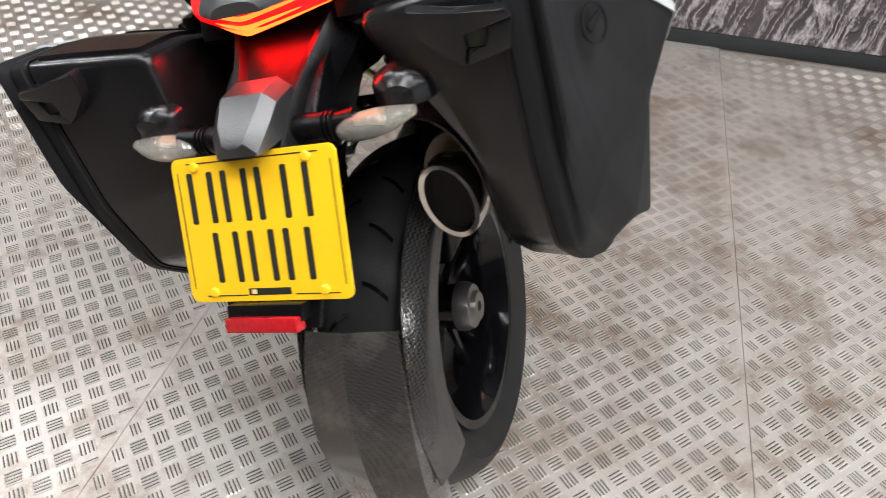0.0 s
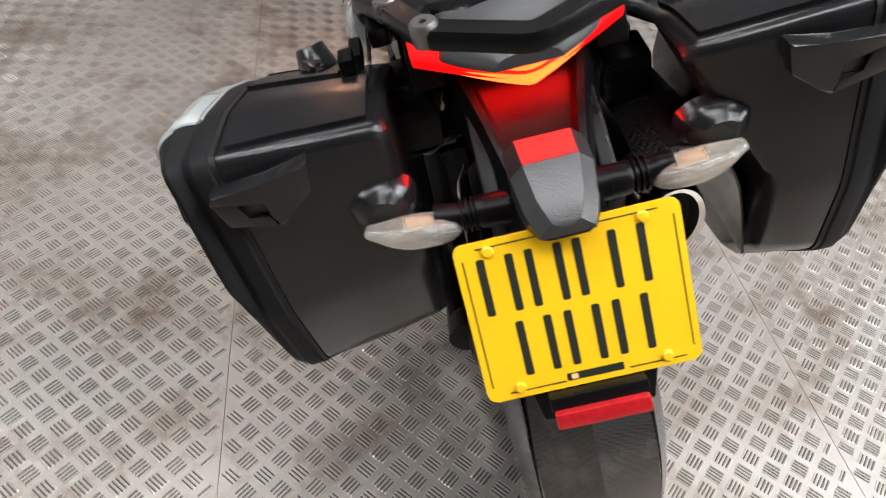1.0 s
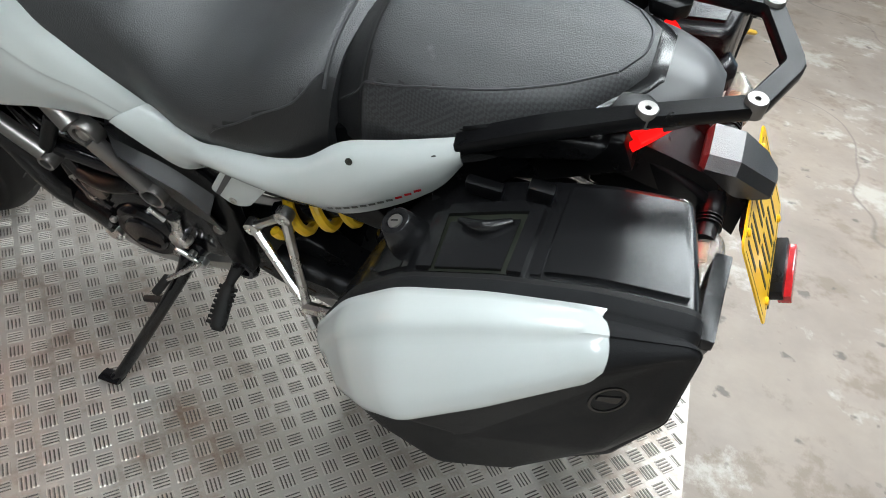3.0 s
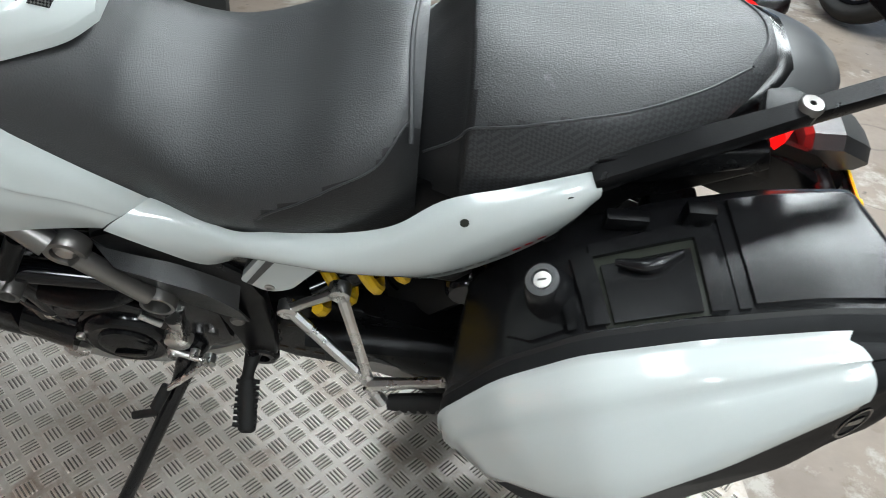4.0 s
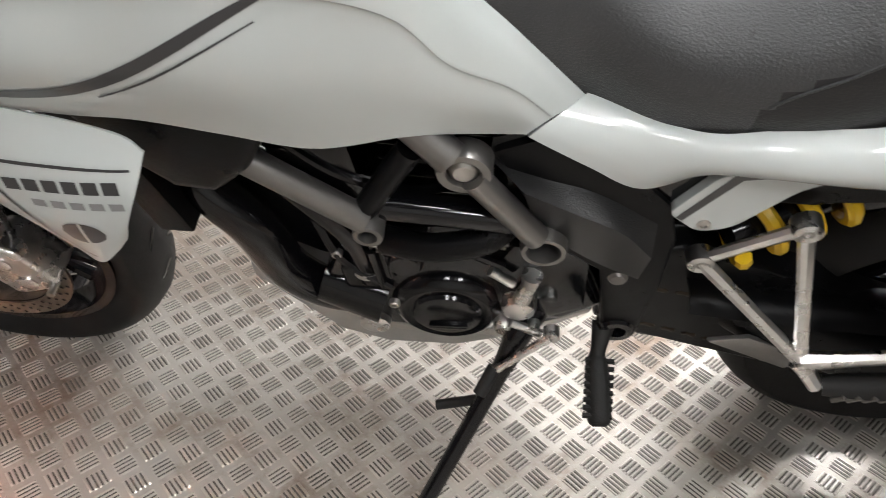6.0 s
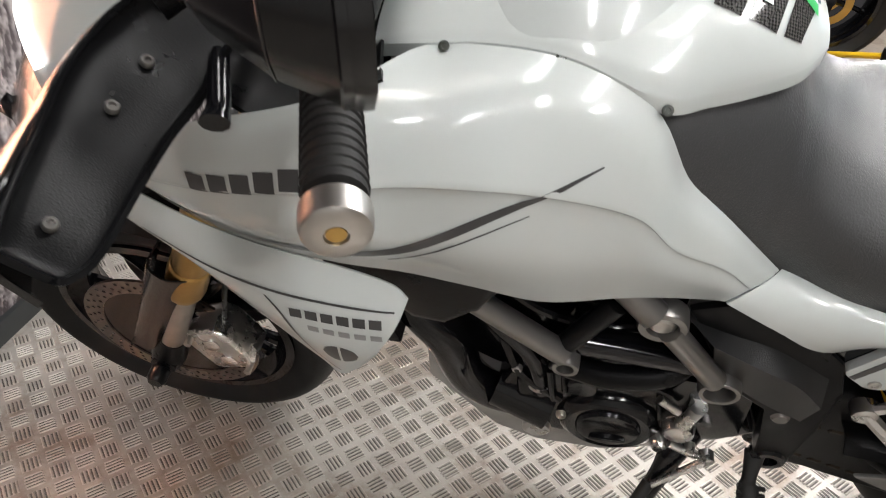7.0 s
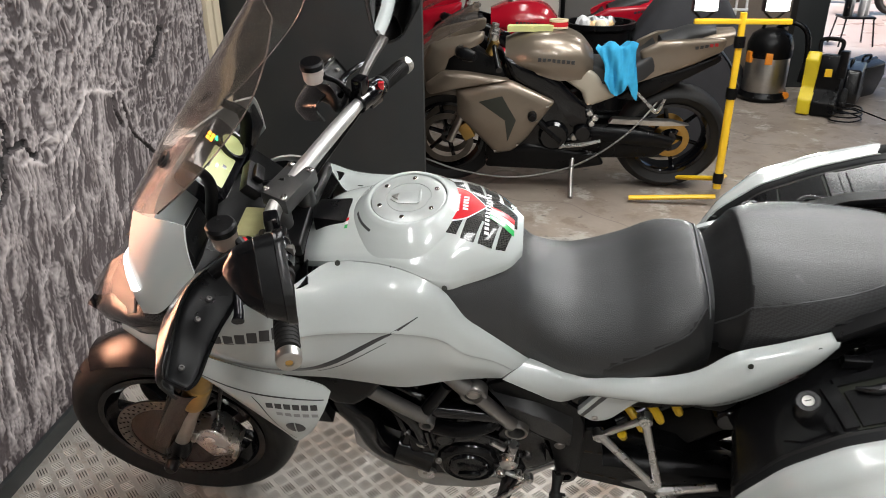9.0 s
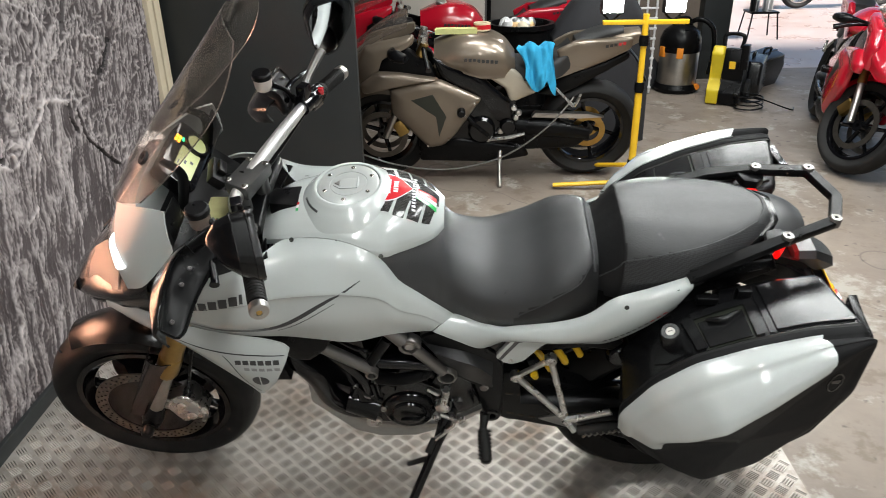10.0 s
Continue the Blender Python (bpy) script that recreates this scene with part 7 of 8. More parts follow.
for pts, s in ((BAR_L, 1), (BAR_R, -1)):
    a, b, c, e = along(pts, 0.74), along(pts, 0.97), along(pts, 0.985), along(pts, 1.0)
    d = (e - b).normalized()
    g = part("grip", tube([a, a.lerp(b, 0.06), a.lerp(b, 0.1), b], [0.021, 0.021, 0.0168, 0.0172], 20, 20), RUBBER, bar, "black ribbed rubber grip")
    for f in np.linspace(0.16, 0.96, 17):
        part("grip_rib", turned(lathe([(0.0168, -0.0012), (0.0182, 0), (0.0168, 0.0012)], "z", n=20), Matrix.Translation(a.lerp(b, f)) @ d.to_track_quat("Z", "Y").to_matrix().to_4x4()), RUBBER, g)
    part("bar_end", turned(lathe([(0, 0.0155), (0.006, 0.0155), (0.0064, 0.0175), (0.0150, 0.0170), (0.0176, 0.0150), (0.0185, 0.011), (0.0185, 0.0), (0.012, -0.006), (0, -0.006)], "z", n=28), Matrix.Translation(c) @ d.to_track_quat("Z", "Y").to_matrix().to_4x4()), STEEL, bar, "brushed steel bar end")
    part("end_screw", turned(lathe([(0, 0.0165), (0.0052, 0.0165), (0.0056, 0.0145), (0, 0.0145)], "z", n=16), Matrix.Translation(c) @ d.to_track_quat("Z", "Y").to_matrix().to_4x4()), GOLD, bar)
    p = along(pts, 0.66)
    sw = part("switch_housing", turned(joined(lathe([(0.012, -0.030), (0.022, -0.030), (0.024, -0.022), (0.024, 0.016), (0.021, 0.020), (0.021, 0.030), (0.012, 0.030)], "z", n=20, closed=True), box((-0.026, -0.018, -0.026), (0.018, 0.018, 0.020), 0.006)), Matrix.Translation(p) @ d.to_track_quat("Z", "X").to_matrix().to_4x4()), GLOSS, bar, "black switch cluster")
    part("switch_button", turned(box((-0.006, -0.005, -0.008), (0.006, 0.005, 0.008), 0.002), Matrix.Translation(p + Vector((-0.022, 0, 0.016)))), RED if s < 0 else FRAME, sw)
    q = along(pts, 0.56)
    part("lever_perch", turned(joined(lathe([(0.012, -0.014), (0.021, -0.014), (0.021, 0.014), (0.012, 0.014)], "z", n=20, closed=True), box((0.010, -0.012, -0.014), (0.052, 0.012, 0.018), 0.005)), Matrix.Translation(q) @ d.to_track_quat("Z", "X").to_matrix().to_4x4()), GLOSS, bar)
    l0 = q + Vector((0.040, 0.012 * s, 0.006))
    lever = part("hand_lever", tube([l0, l0 + Vector((0.010, 0.045 * s, 0.006)), l0 + Vector((-0.008, 0.100 * s, 0.004)), l0 + Vector((-0.026, 0.150 * s, -0.006)), l0 + Vector((-0.030, 0.168 * s, -0.008))], [0.011, 0.0085, 0.0072, 0.0075, 0.010], 10, 30, 0.8), GLOSS, bar, "black hand lever")
    if s > 0:
        part("lever_adjuster", rod(l0 + Vector((0.004, 0.012, 0.012)), l0 + Vector((0.002, 0.034, 0.014)), 0.0065, 10), RED, lever, "red lever adjuster")
    # fluid reservoir
    ro = Vector((1.118, 0.245, 1.196)) if s > 0 else Vector((1.085, -0.215, 1.212))
    res = part("fluid_reservoir", lathe([(0, -0.022), (0.018, -0.022), (0.0205, -0.016), (0.0215, 0.010), (0, 0.010)], "z", ro, 28), clear("reservoir_plastic", (0.30, 0.24, 0.20), 0.25, 0.35) if s > 0 else material("milky_reservoir", (0.62, 0.55, 0.50), 0.35), bike, "translucent fluid reservoir")
    part("reservoir_cap", lathe([(0, 0.022), (0.020, 0.022), (0.0235, 0.018), (0.0235, 0.008), (0, 0.008)], "z", ro, 28), BLACK, res, "black reservoir cap")
    part("reservoir_arm", tube([ro + Vector((-0.02, 0, -0.01)), ro + Vector((-0.045, 0.01 * s, -0.03)), q + Vector((0.02, 0, 0.012))], [0.008, 0.006, 0.008], 8), BLACK, res)
    # mirror
    mo = Vector((0.957, 0.4165, 1.290)) if s > 0 else Vector((0.945, -0.370, 1.268))
    if s > 0:
        fore, rise, high = Vector((0.925, 0.375, 0.062)), Vector((-0.287, 0.583, 0.760)), Vector((0.249, -0.721, 0.647))
        MM = Matrix.Translation(mo) @ Matrix((fore, rise, high)).transposed().to_4x4()
        outline = [(0.016, 0.044), (0.004, 0.060), (-0.062, 0.060), (-0.086, 0.036), (-0.080, -0.040), (-0.056, -0.060), (-0.006, -0.060), (0.012, -0.036)]
    else:
        MM = Matrix.Translation(mo) @ pose(0, 0, 0, 0, -6, -48) @ Matrix.Scale(0.95, 4)
        outline = [(0.070, 0.040), (0.056, 0.068), (-0.040, 0.072), (-0.064, 0.040), (-0.052, -0.040), (-0.018, -0.078), (0.018, -0.074), (0.066, -0.012)]
    ol = filleted(outline, 0.012, 5)
    ol = np.column_stack([ol[:, 0] * s, ol[:, 1]])

    def shell_ring(x, f, dz):
        mid = ol[:, 0].mean()
        return np.column_stack([np.full(len(ol), x), mid + (ol[:, 0] - mid) * f, ol[:, 1] * f + dz])

    rows = [shell_ring(*v) for v in ((-0.004, 0.97, 0), (-0.002, 1.0, 0), (0.005, 1.0, 0), (0.006, 0.965, 0), (0.030, 0.845, 0.005), (0.0305, 0.835, 0.005), (0.052, 0.640, 0.012), (0.058, 0.540, 0.0145), (0.072, 0.17, 0.020), (0.0745, 0.06, 0.020))]
    mir = part("mirror", from_grid(rows, wrap=True, caps=True), SHEEN, bike, "black shelled rear view mirror", sharp=15, m=MM)
    part("mirror_glass", from_grid([shell_ring(x, f, 0) for x, f in ((-0.0045, 0.96), (-0.0055, 0.95), (-0.0056, 0.5), (-0.0056, 0.02))], wrap=True, caps=True), MIRROR, mir, "clear mirror glass")
    rim_rows = [shell_ring(x, f, 0) for x, f in ((-0.007, 0.955), (-0.007, 1.015), (-0.002, 1.02), (0.001, 1.010), (0.001, 0.955))]
    part("mirror_rim", from_grid(rim_rows + rim_rows[:1], wrap=True), SHEEN, mir, "black mirror rim")
    crease = shell_ring(0.030, 0.848, 0.005)
    part("mirror_ridge", tube([*crease[::2], crease[0]], 0.0007, 6, 60), SHEEN, mir)
    st0, st1 = q + Vector((0.004, 0.008 * s, 0.018)), (MM @ Vector((0.020, -0.070, 0.020)) if s > 0 else mo + Vector((0.020, 0.026, -0.050)))
    part("mirror_stem", tube([st0, st0.lerp(st1, 0.4) + Vector((0.006, 0, 0)), st1], [0.011, 0.010, 0.013], 10, 16, 0.7), FRAME, bike, "grey mirror stem")
    # hand guard with its lamp
    place = (lambda x, y, z: Vector((x, y, z))) if s > 0 else (lambda x, y, z: Vector((x - 0.040, 0.040 - y, z - 0.018)))
    low = [(1.120, 0.470, 1.112), (1.116, 0.464, 1.108), (1.112, 0.445, 1.104), (1.112, 0.400, 1.106), (1.106, 0.362, 1.114), (1.097, 0.328, 1.120), (1.088, 0.300, 1.135), (1.072, 0.268, 1.148)]
    rim = [(1.139, 0.474, 1.136), (1.141, 0.468, 1.141), (1.145, 0.445, 1.146), (1.153, 0.400, 1.150), (1.157, 0.365, 1.156), (1.154, 0.325, 1.160), (1.135, 0.295, 1.168), (1.105, 0.262, 1.172)]
    brow = [(1.148, 0.476, 1.131), (1.154, 0.472, 1.136), (1.163, 0.450, 1.138), (1.184, 0.402, 1.128), (1.198, 0.352, 1.116), (1.194, 0.315, 1.120), (1.172, 0.285, 1.136), (1.128, 0.250, 1.158)]
    tray, cover = [], []
    for k, (l, r, o) in enumerate(zip(low, rim, brow)):
        l, r, o = place(*l), place(*r), place(*o)
        deep = Vector((0.003, 0, -0.005)) * (0.0 if k in (0, 7) else 1.0)
        tray.append([l, l.lerp(r, 0.10) + deep, l.lerp(r, 0.5) + deep * 1.2, l.lerp(r, 0.84) + deep, r.lerp(o, -0.04), r])
        cover.append([r + Vector((0.001, 0, 0.001)), r.lerp(o, 0.25) + Vector((0, 0, 0.004)), r.lerp(o, 0.7) + Vector((0, 0, 0.003)), o, o + Vector((0.004, 0, -0.018)), o + Vector((-0.010, 0, -0.042))])
    turn = 1 if s > 0 else -1
    hg = part("hand_guard", shell(tray, 0.004 * turn, 36, 20), BLACK, bike, "black plastic hand guard", sharp=22)
    part("guard_cover", shell(cover, 0.004 * turn, 36, 16), DARK_SATIN, hg, "dark satin outer guard cover")
    for k in (2, 4, 5):
        part("guard_screw", bolt_head(tray[k][2] + Vector((0, 0, 0.003)), (-0.5, 0, 0.85), 0.0045, 0.004), FRAME, hg)
    part("guard_arm", tube([tray[6][3], tray[7][3], place(1.078, 0.235, 1.158), q + Vector((0.03, 0.01 * s, 0.006))], [0.020, 0.018, 0.014, 0.012], 10, 20, 0.5, (1, 0, 0)), BLACK, hg)
for k, pts in enumerate(([(1.03, -0.17, 1.135), (1.06, -0.08, 1.10), (1.12, 0.02, 1.06), (1.20, 0.06, 1.00)], [(1.00, -0.23, 1.12), (1.05, -0.12, 1.085), (1.10, -0.02, 1.05), (1.18, 0.02, 0.98)], [(1.07, 0.17, 1.12), (1.10, 0.10, 1.08), (1.15, 0.05, 1.02), (1.20, 0.02, 0.96)], [(1.05, 0.22, 1.13), (1.10, 0.15, 1.07), (1.17, 0.10, 1.00)])):
    part("control_cable", tube(pts, 0.0055, 8), BLACK, bike, "black control cable")
part("wiring_bracket", box((1.13, 0.01, 1.02), (1.19, 0.09, 1.05), 0.004), material("olive_connector_plastic", (0.36, 0.34, 0.16), 0.5, vary=0.2, scale=30), bike, "yellowish plastic connector block")


# ---- the rest of the workshop ----
K_METAL = material("bronze_grey_fairing_paint", (0.205, 0.165, 0.125), 0.30, 0.55, 0.5, vary=0.1, scale=6)
K_SILVER = material("champagne_panel_paint", (0.52, 0.47, 0.38), 0.32, 0.4, 0.4, vary=0.08, scale=6)
RACING_RED = material("racing_red_paint", (0.42, 0.006, 0.020), 0.22, 0.0, 0.7, vary=0.08, scale=6)
TOWEL = material("blue_microfibre", (0.03, 0.36, 0.62), 0.9, vary=0.2, scale=18, bump=0.9, bump_scale=380)
STAND_YELLOW = material("yellow_tripod_paint", (0.86, 0.52, 0.02), 0.4, vary=0.1, scale=12)
CLOTH_DARK = material("dark_cover_cloth", (0.022, 0.022, 0.026), 0.8, vary=0.3, scale=9, bump=0.6, bump_scale=120)
LAMP_WHITE = glowing("lit_flood_panel", (0.98, 1.0, 0.93), 22.0)
DULL_DISC = material("dull_disc_steel", (0.14, 0.125, 0.11), 0.4, 0.9, vary=0.3, scale=30)
LEATHER = material("black_seat_leather", (0.02, 0.02, 0.021), 0.5, vary=0.2, scale=12, bump=0.4, bump_scale=300)


def side_wheel(parent, centre, r, width, rim, mat_rim, spokes=6, disc=0.15, disc_mat=None):
    """A road wheel with tyre, rim, spokes and a disc or sprocket on each side."""
    hub = part("wheel", lathe([(0.012, -0.05), (0.036, -0.05), (0.03, 0), (0.036, 0.05), (0.012, 0.05)], "y", centre, 20, closed=True), mat_rim, parent, "black cast wheel")
    part("tyre", tyre(centre, r, width, rim), RUBBER, hub, "black road tyre")
    w = width * 0.38
    part("rim", lathe([(rim + 0.004, -w), (rim - 0.014, -w), (rim - 0.03, 0), (rim - 0.014, w), (rim + 0.004, w), (rim - 0.006, 0)], "y", centre, 40, closed=True), mat_rim, hub)
    for k in range(spokes):
        a = 2 * math.pi * k / spokes + 0.3
        d = Vector((math.cos(a), 0, math.sin(a)))
        part("spoke", tube([centre + d * 0.03, centre + d * (rim - 0.02)], [0.015, 0.011], 8), mat_rim, hub)
    for s in (-1, 1):
        part("disc", lathe([(disc - 0.035, s * 0.062), (disc, s * 0.062), (disc, s * 0.067), (disc - 0.035, s * 0.067)], "y", centre, 36, closed=True), disc_mat or DISC, hub, "worn steel disc")
    return hub


def puffed(poly, y0, rise, depth=0.02):
    """A panel with a domed face over a flat outline (x, z), standing on the plane y0."""
    q = filleted(poly, 0.018, 4)
    c = q.mean(axis=0)
    rows = [np.column_stack([c[0] + (q[:, 0] - c[0]) * f, np.full(len(q), y), c[1] + (q[:, 1] - c[1]) * f])
            for f, y in ((0.97, y0 - depth), (1.0, y0 - depth * 0.5), (1.0, y0), (0.985, y0 + rise * 0.28), (0.94, y0 + rise * 0.55), (0.80, y0 + rise * 0.85), (0.5, y0 + rise), (0.06, y0 + rise))]
    return from_grid(rows, wrap=True, caps=True)


def sport_bike(m, label, paint, second, base=1.36, steer=0):
    """A faired sports motorcycle on its side stand: its own x ahead, y to its left; steer: degrees by which the bars are turned to the left."""
    b = thing("sport_motorcycle", m, label, "motorcycle")
    g, f = base - 1.27, base - 1.24
    rear_c, front_c = Vector((0, 0, 0.312)), Vector((base, 0, 0.298))

    def ahead(poly):
        return [(x + g * min(1.0, max(0.0, (x - 0.5) / 0.4)), z) for x, z in poly]

    side_wheel(b, rear_c, 0.312, 0.18, 0.212, GLOSS, 6, 0.105, GOLD)
    turned_parts = [side_wheel(b, front_c, 0.298, 0.12, 0.212, GLOSS, 6, 0.155, DULL_DISC)]
    ax = Vector((-0.40, 0, 0.916))
    for s in (1, -1):
        foot = front_c + Vector((-0.02, 0.095 * s, 0))
        leg = part("fork_leg", tube([foot, foot + ax * 0.28], 0.021, 14), STEEL, b)
        part("fork_tube", tube([foot + ax * 0.24, foot + ax * 0.64], 0.027, 16), GOLD, leg, "gold fork tube")
        cal = part("brake_caliper", turned(prism([(-0.05, -0.035), (0.05, -0.035), (0.05, 0.035), (-0.05, 0.035)], -0.02, 0.02, "y", 0.008), Matrix.Translation(front_c + Vector((-0.115, 0.085 * s, 0.06))) @ pose(0, 0, 0, 0, -60, 0)), GOLD, b)
        turned_parts += [leg, cal]
    turned_parts.append(part("front_fender", shell([[(front_c.x + r * math.cos(a), u * 0.066, front_c.z + r * math.sin(a)) for u, r in ((-1, 0.27), (-0.8, 0.312), (0, 0.330), (0.8, 0.312), (1, 0.27))] for a in np.linspace(radians(18), radians(150), 8)], 0.003, 24, 12), paint, b, "glossy front fender"))
    if steer:
        head = front_c + ax * 0.5
        turn = Matrix.Translation(head) @ Matrix.Rotation(radians(steer), 4, ax) @ Matrix.Translation(-head)
        for ob in turned_parts:
            ob.matrix_basis = turn
    # fairing
    sides = both("fairing_side", lambda: puffed(ahead([(1.200, 0.640), (1.032, 0.682), (0.907, 0.697), (0.663, 0.577), (0.734, 0.475), (0.815, 0.353), (0.889, 0.281), (0.981, 0.264), (1.099, 0.392), (1.199, 0.498)]), 0.172, 0.046), paint, b, "painted side fairing")
    both("fairing_strip", lambda: puffed(ahead([(1.275, 0.745), (1.150, 0.738), (1.000, 0.715), (0.907, 0.699), (1.034, 0.676), (1.200, 0.646), (1.360, 0.612), (1.375, 0.665)]), 0.165, 0.040), paint, b, "painted fairing upper edge")
    both("nose_side", lambda: puffed(ahead([(1.375, 0.640), (1.390, 0.780), (1.340, 0.880), (1.200, 0.915), (1.050, 0.945), (1.055, 0.890), (1.150, 0.855), (1.262, 0.795), (1.280, 0.690)]), 0.120, 0.045), paint, b, "painted nose side")
    # no opening: a proud dark plate paints the shade of the vent
    both("vent_shade_plate", lambda: prism(ahead([(1.078, 0.588), (0.950, 0.622), (0.872, 0.484), (0.918, 0.350), (0.932, 0.484)]), 0.160, 0.2185, "y", 0.002), LETTER, b, "dark plate painted as a shaded fairing vent")
    both("cockpit_side", lambda: prism(ahead([(1.256, 0.800), (1.267, 0.735), (0.930, 0.690), (0.960, 0.770), (1.105, 0.870)]), 0.070, 0.150, "y", 0.010), BLACK, b, "black inner cockpit panel")
    both("belly_fairing", lambda: puffed(ahead([(1.044, 0.150), (1.040, 0.300), (0.966, 0.260), (0.815, 0.310), (0.665, 0.290), (0.396, 0.240), (0.360, 0.175), (0.562, 0.135)]), 0.115, 0.03), BLACK, b, "black belly fairing")
    for x, z in ((0.705, 0.560), (0.760, 0.480), (0.860, 0.330), (0.985, 0.290)):
        part("fairing_screw", bolt_head((x + g * 0.6, 0.186, z), (0, 1, 0), 0.008, 0.022), CHROME, sides[0])
    part("nose", body(((1.22 + f, ((0, 0.90), (0.07, 0.89), (0.13, 0.85), (0.150, 0.80), (0.145, 0.74))), (1.34 + f, ((0, 0.84), (0.06, 0.83), (0.11, 0.79), (0.135, 0.74), (0.12, 0.68))), (1.43 + f, ((0, 0.75), (0.05, 0.74), (0.08, 0.71), (0.095, 0.68), (0.08, 0.64))), (1.47 + f, ((0, 0.68), (0.02, 0.675), (0.04, 0.665), (0.045, 0.655), (0.04, 0.64)))), 22, 14, 0.02), paint, b, "painted nose fairing")
    both("headlamp", lambda: shell([[(1.36 + f, 0.030, 0.800), (1.34 + f, 0.075, 0.800), (1.31 + f, 0.120, 0.785)], [(1.425 + f, 0.030, 0.735), (1.405 + f, 0.070, 0.735), (1.36 + f, 0.118, 0.730)]], 0.004, 8, 8), GLOSS, b, "dark glazed headlamp")
    scr = part("windscreen", shell([[(x + f, y, z) for x, y, z in r] for r in ([(1.36, -0.10, 0.83), (1.38, 0, 0.86), (1.36, 0.10, 0.83)], [(1.20, -0.13, 0.93), (1.22, 0, 0.98), (1.20, 0.13, 0.93)], [(1.06, -0.11, 0.98), (1.06, 0, 1.06), (1.06, 0.11, 0.98)])], 0.003, 18, 14), SCREEN, b, "smoked bubble screen")
    scr.visible_shadow = False
    part("tank", body(((0.47, ((0, 0.81), (0.05, 0.80), (0.09, 0.775), (0.11, 0.74), (0.10, 0.70))), (0.54, ((0, 0.885), (0.07, 0.875), (0.13, 0.83), (0.155, 0.77), (0.14, 0.70))), (0.66, ((0, 0.928), (0.08, 0.918), (0.15, 0.862), (0.175, 0.79), (0.155, 0.70))), (0.80, ((0, 0.920), (0.08, 0.910), (0.15, 0.85), (0.17, 0.78), (0.15, 0.74))), (0.94, ((0, 0.870), (0.06, 0.860), (0.11, 0.83), (0.13, 0.79), (0.12, 0.76)))), 34, 18, 0.01), paint, b, "painted fuel tank")
    part("tank_cap", lathe([(0, 0.012), (0.035, 0.012), (0.042, 0.006), (0.042, -0.01), (0, -0.01)], "z", (0.78, 0, 0.922), 24), STEEL, b)
    for k in range(8):
        part("letter_bar", box((0.575 + 0.025 * k, 0.1715, 0.786 + 0.002 * k), (0.592 + 0.025 * k, 0.1755, 0.806 + 0.002 * k), 0), DECAL, b)
    # frame, engine and rear end
    both("frame_spar", lambda: puffed(ahead([(0.952, 0.816), (0.749, 0.752), (0.639, 0.676), (0.491, 0.536), (0.471, 0.420), (0.560, 0.405), (0.628, 0.520), (0.685, 0.580), (0.800, 0.640), (0.907, 0.700)]), 0.130, 0.026), GLOSS, b, "black frame spar")
    part("engine", joined(prism([(0.96, 0.60), (0.96, 0.28), (0.60, 0.22), (0.44, 0.30), (0.46, 0.56)], -0.13, 0.13, "y", 0.012), lathe([(0, 0.03), (0.07, 0.03), (0.085, 0.015), (0.085, 0), (0, 0)], "y", (0.66, 0.13, 0.36), 24), lathe([(0, 0.03), (0.04, 0.03), (0.05, 0.015), (0.05, 0), (0, 0)], "y", (0.50, 0.13, 0.38), 24)), ENGINE, b, "black engine")
    for k, (x, z) in enumerate(((0.470, 0.500), (0.440, 0.470), (0.455, 0.440), (0.545, 0.352), (0.620, 0.300))):
        part("engine_fitting", lathe([(0, 0.022), (0.014, 0.022), (0.020, 0.014), (0.020, 0), (0, 0)], "y", (x, 0.130, z), 16), ALLOY if k < 3 else STEEL, b)
    both("cooling_hose", lambda: tube([(0.76, 0.135, 0.46), (0.70, 0.150, 0.40), (0.62, 0.150, 0.33)], 0.018, 10), BLACK, b, "black cooling hose")
    both("side_panel", lambda: puffed([(0.638, 0.694), (0.498, 0.748), (0.417, 0.690), (0.333, 0.590), (0.490, 0.524), (0.525, 0.618)], 0.115, 0.022), second, b, "pale side panel")
    part("seat", body(((0.48, ((0, 0.77), (0.05, 0.765), (0.09, 0.75), (0.11, 0.70))), (0.36, ((0, 0.755), (0.08, 0.752), (0.13, 0.735), (0.145, 0.68))), (0.22, ((0, 0.80), (0.08, 0.795), (0.12, 0.775), (0.13, 0.70))), (0.15, ((0, 0.86), (0.07, 0.855), (0.10, 0.83), (0.11, 0.75)))), 24, 14, 0.02), LEATHER, b, "black leather rider seat")
    part("tail_fairing", body(((0.30, ((0, 0.72), (0.07, 0.715), (0.10, 0.69), (0.105, 0.65))), (0.10, ((0, 0.85), (0.07, 0.845), (0.105, 0.81), (0.110, 0.73))), (-0.08, ((0, 0.91), (0.06, 0.905), (0.090, 0.875), (0.095, 0.81))), (-0.25, ((0, 0.930), (0.035, 0.925), (0.055, 0.910), (0.06, 0.88)))), 24, 14, 0.015), paint, b, "painted tail fairing")
    both("tail_side", lambda: puffed([(0.235, 0.830), (0.130, 0.885), (-0.060, 0.900), (-0.205, 0.900), (-0.195, 0.835), (-0.060, 0.765), (0.067, 0.713), (0.185, 0.698)], 0.088, 0.024), paint, b, "painted tail side")
    for k in range(5):
        part("letter_bar", box((-0.060 - 0.024 * k, 0.1105, 0.850 + 0.004 * k), (-0.043 - 0.024 * k, 0.1130, 0.866 + 0.004 * k), 0), RED if k > 2 else DECAL, b)
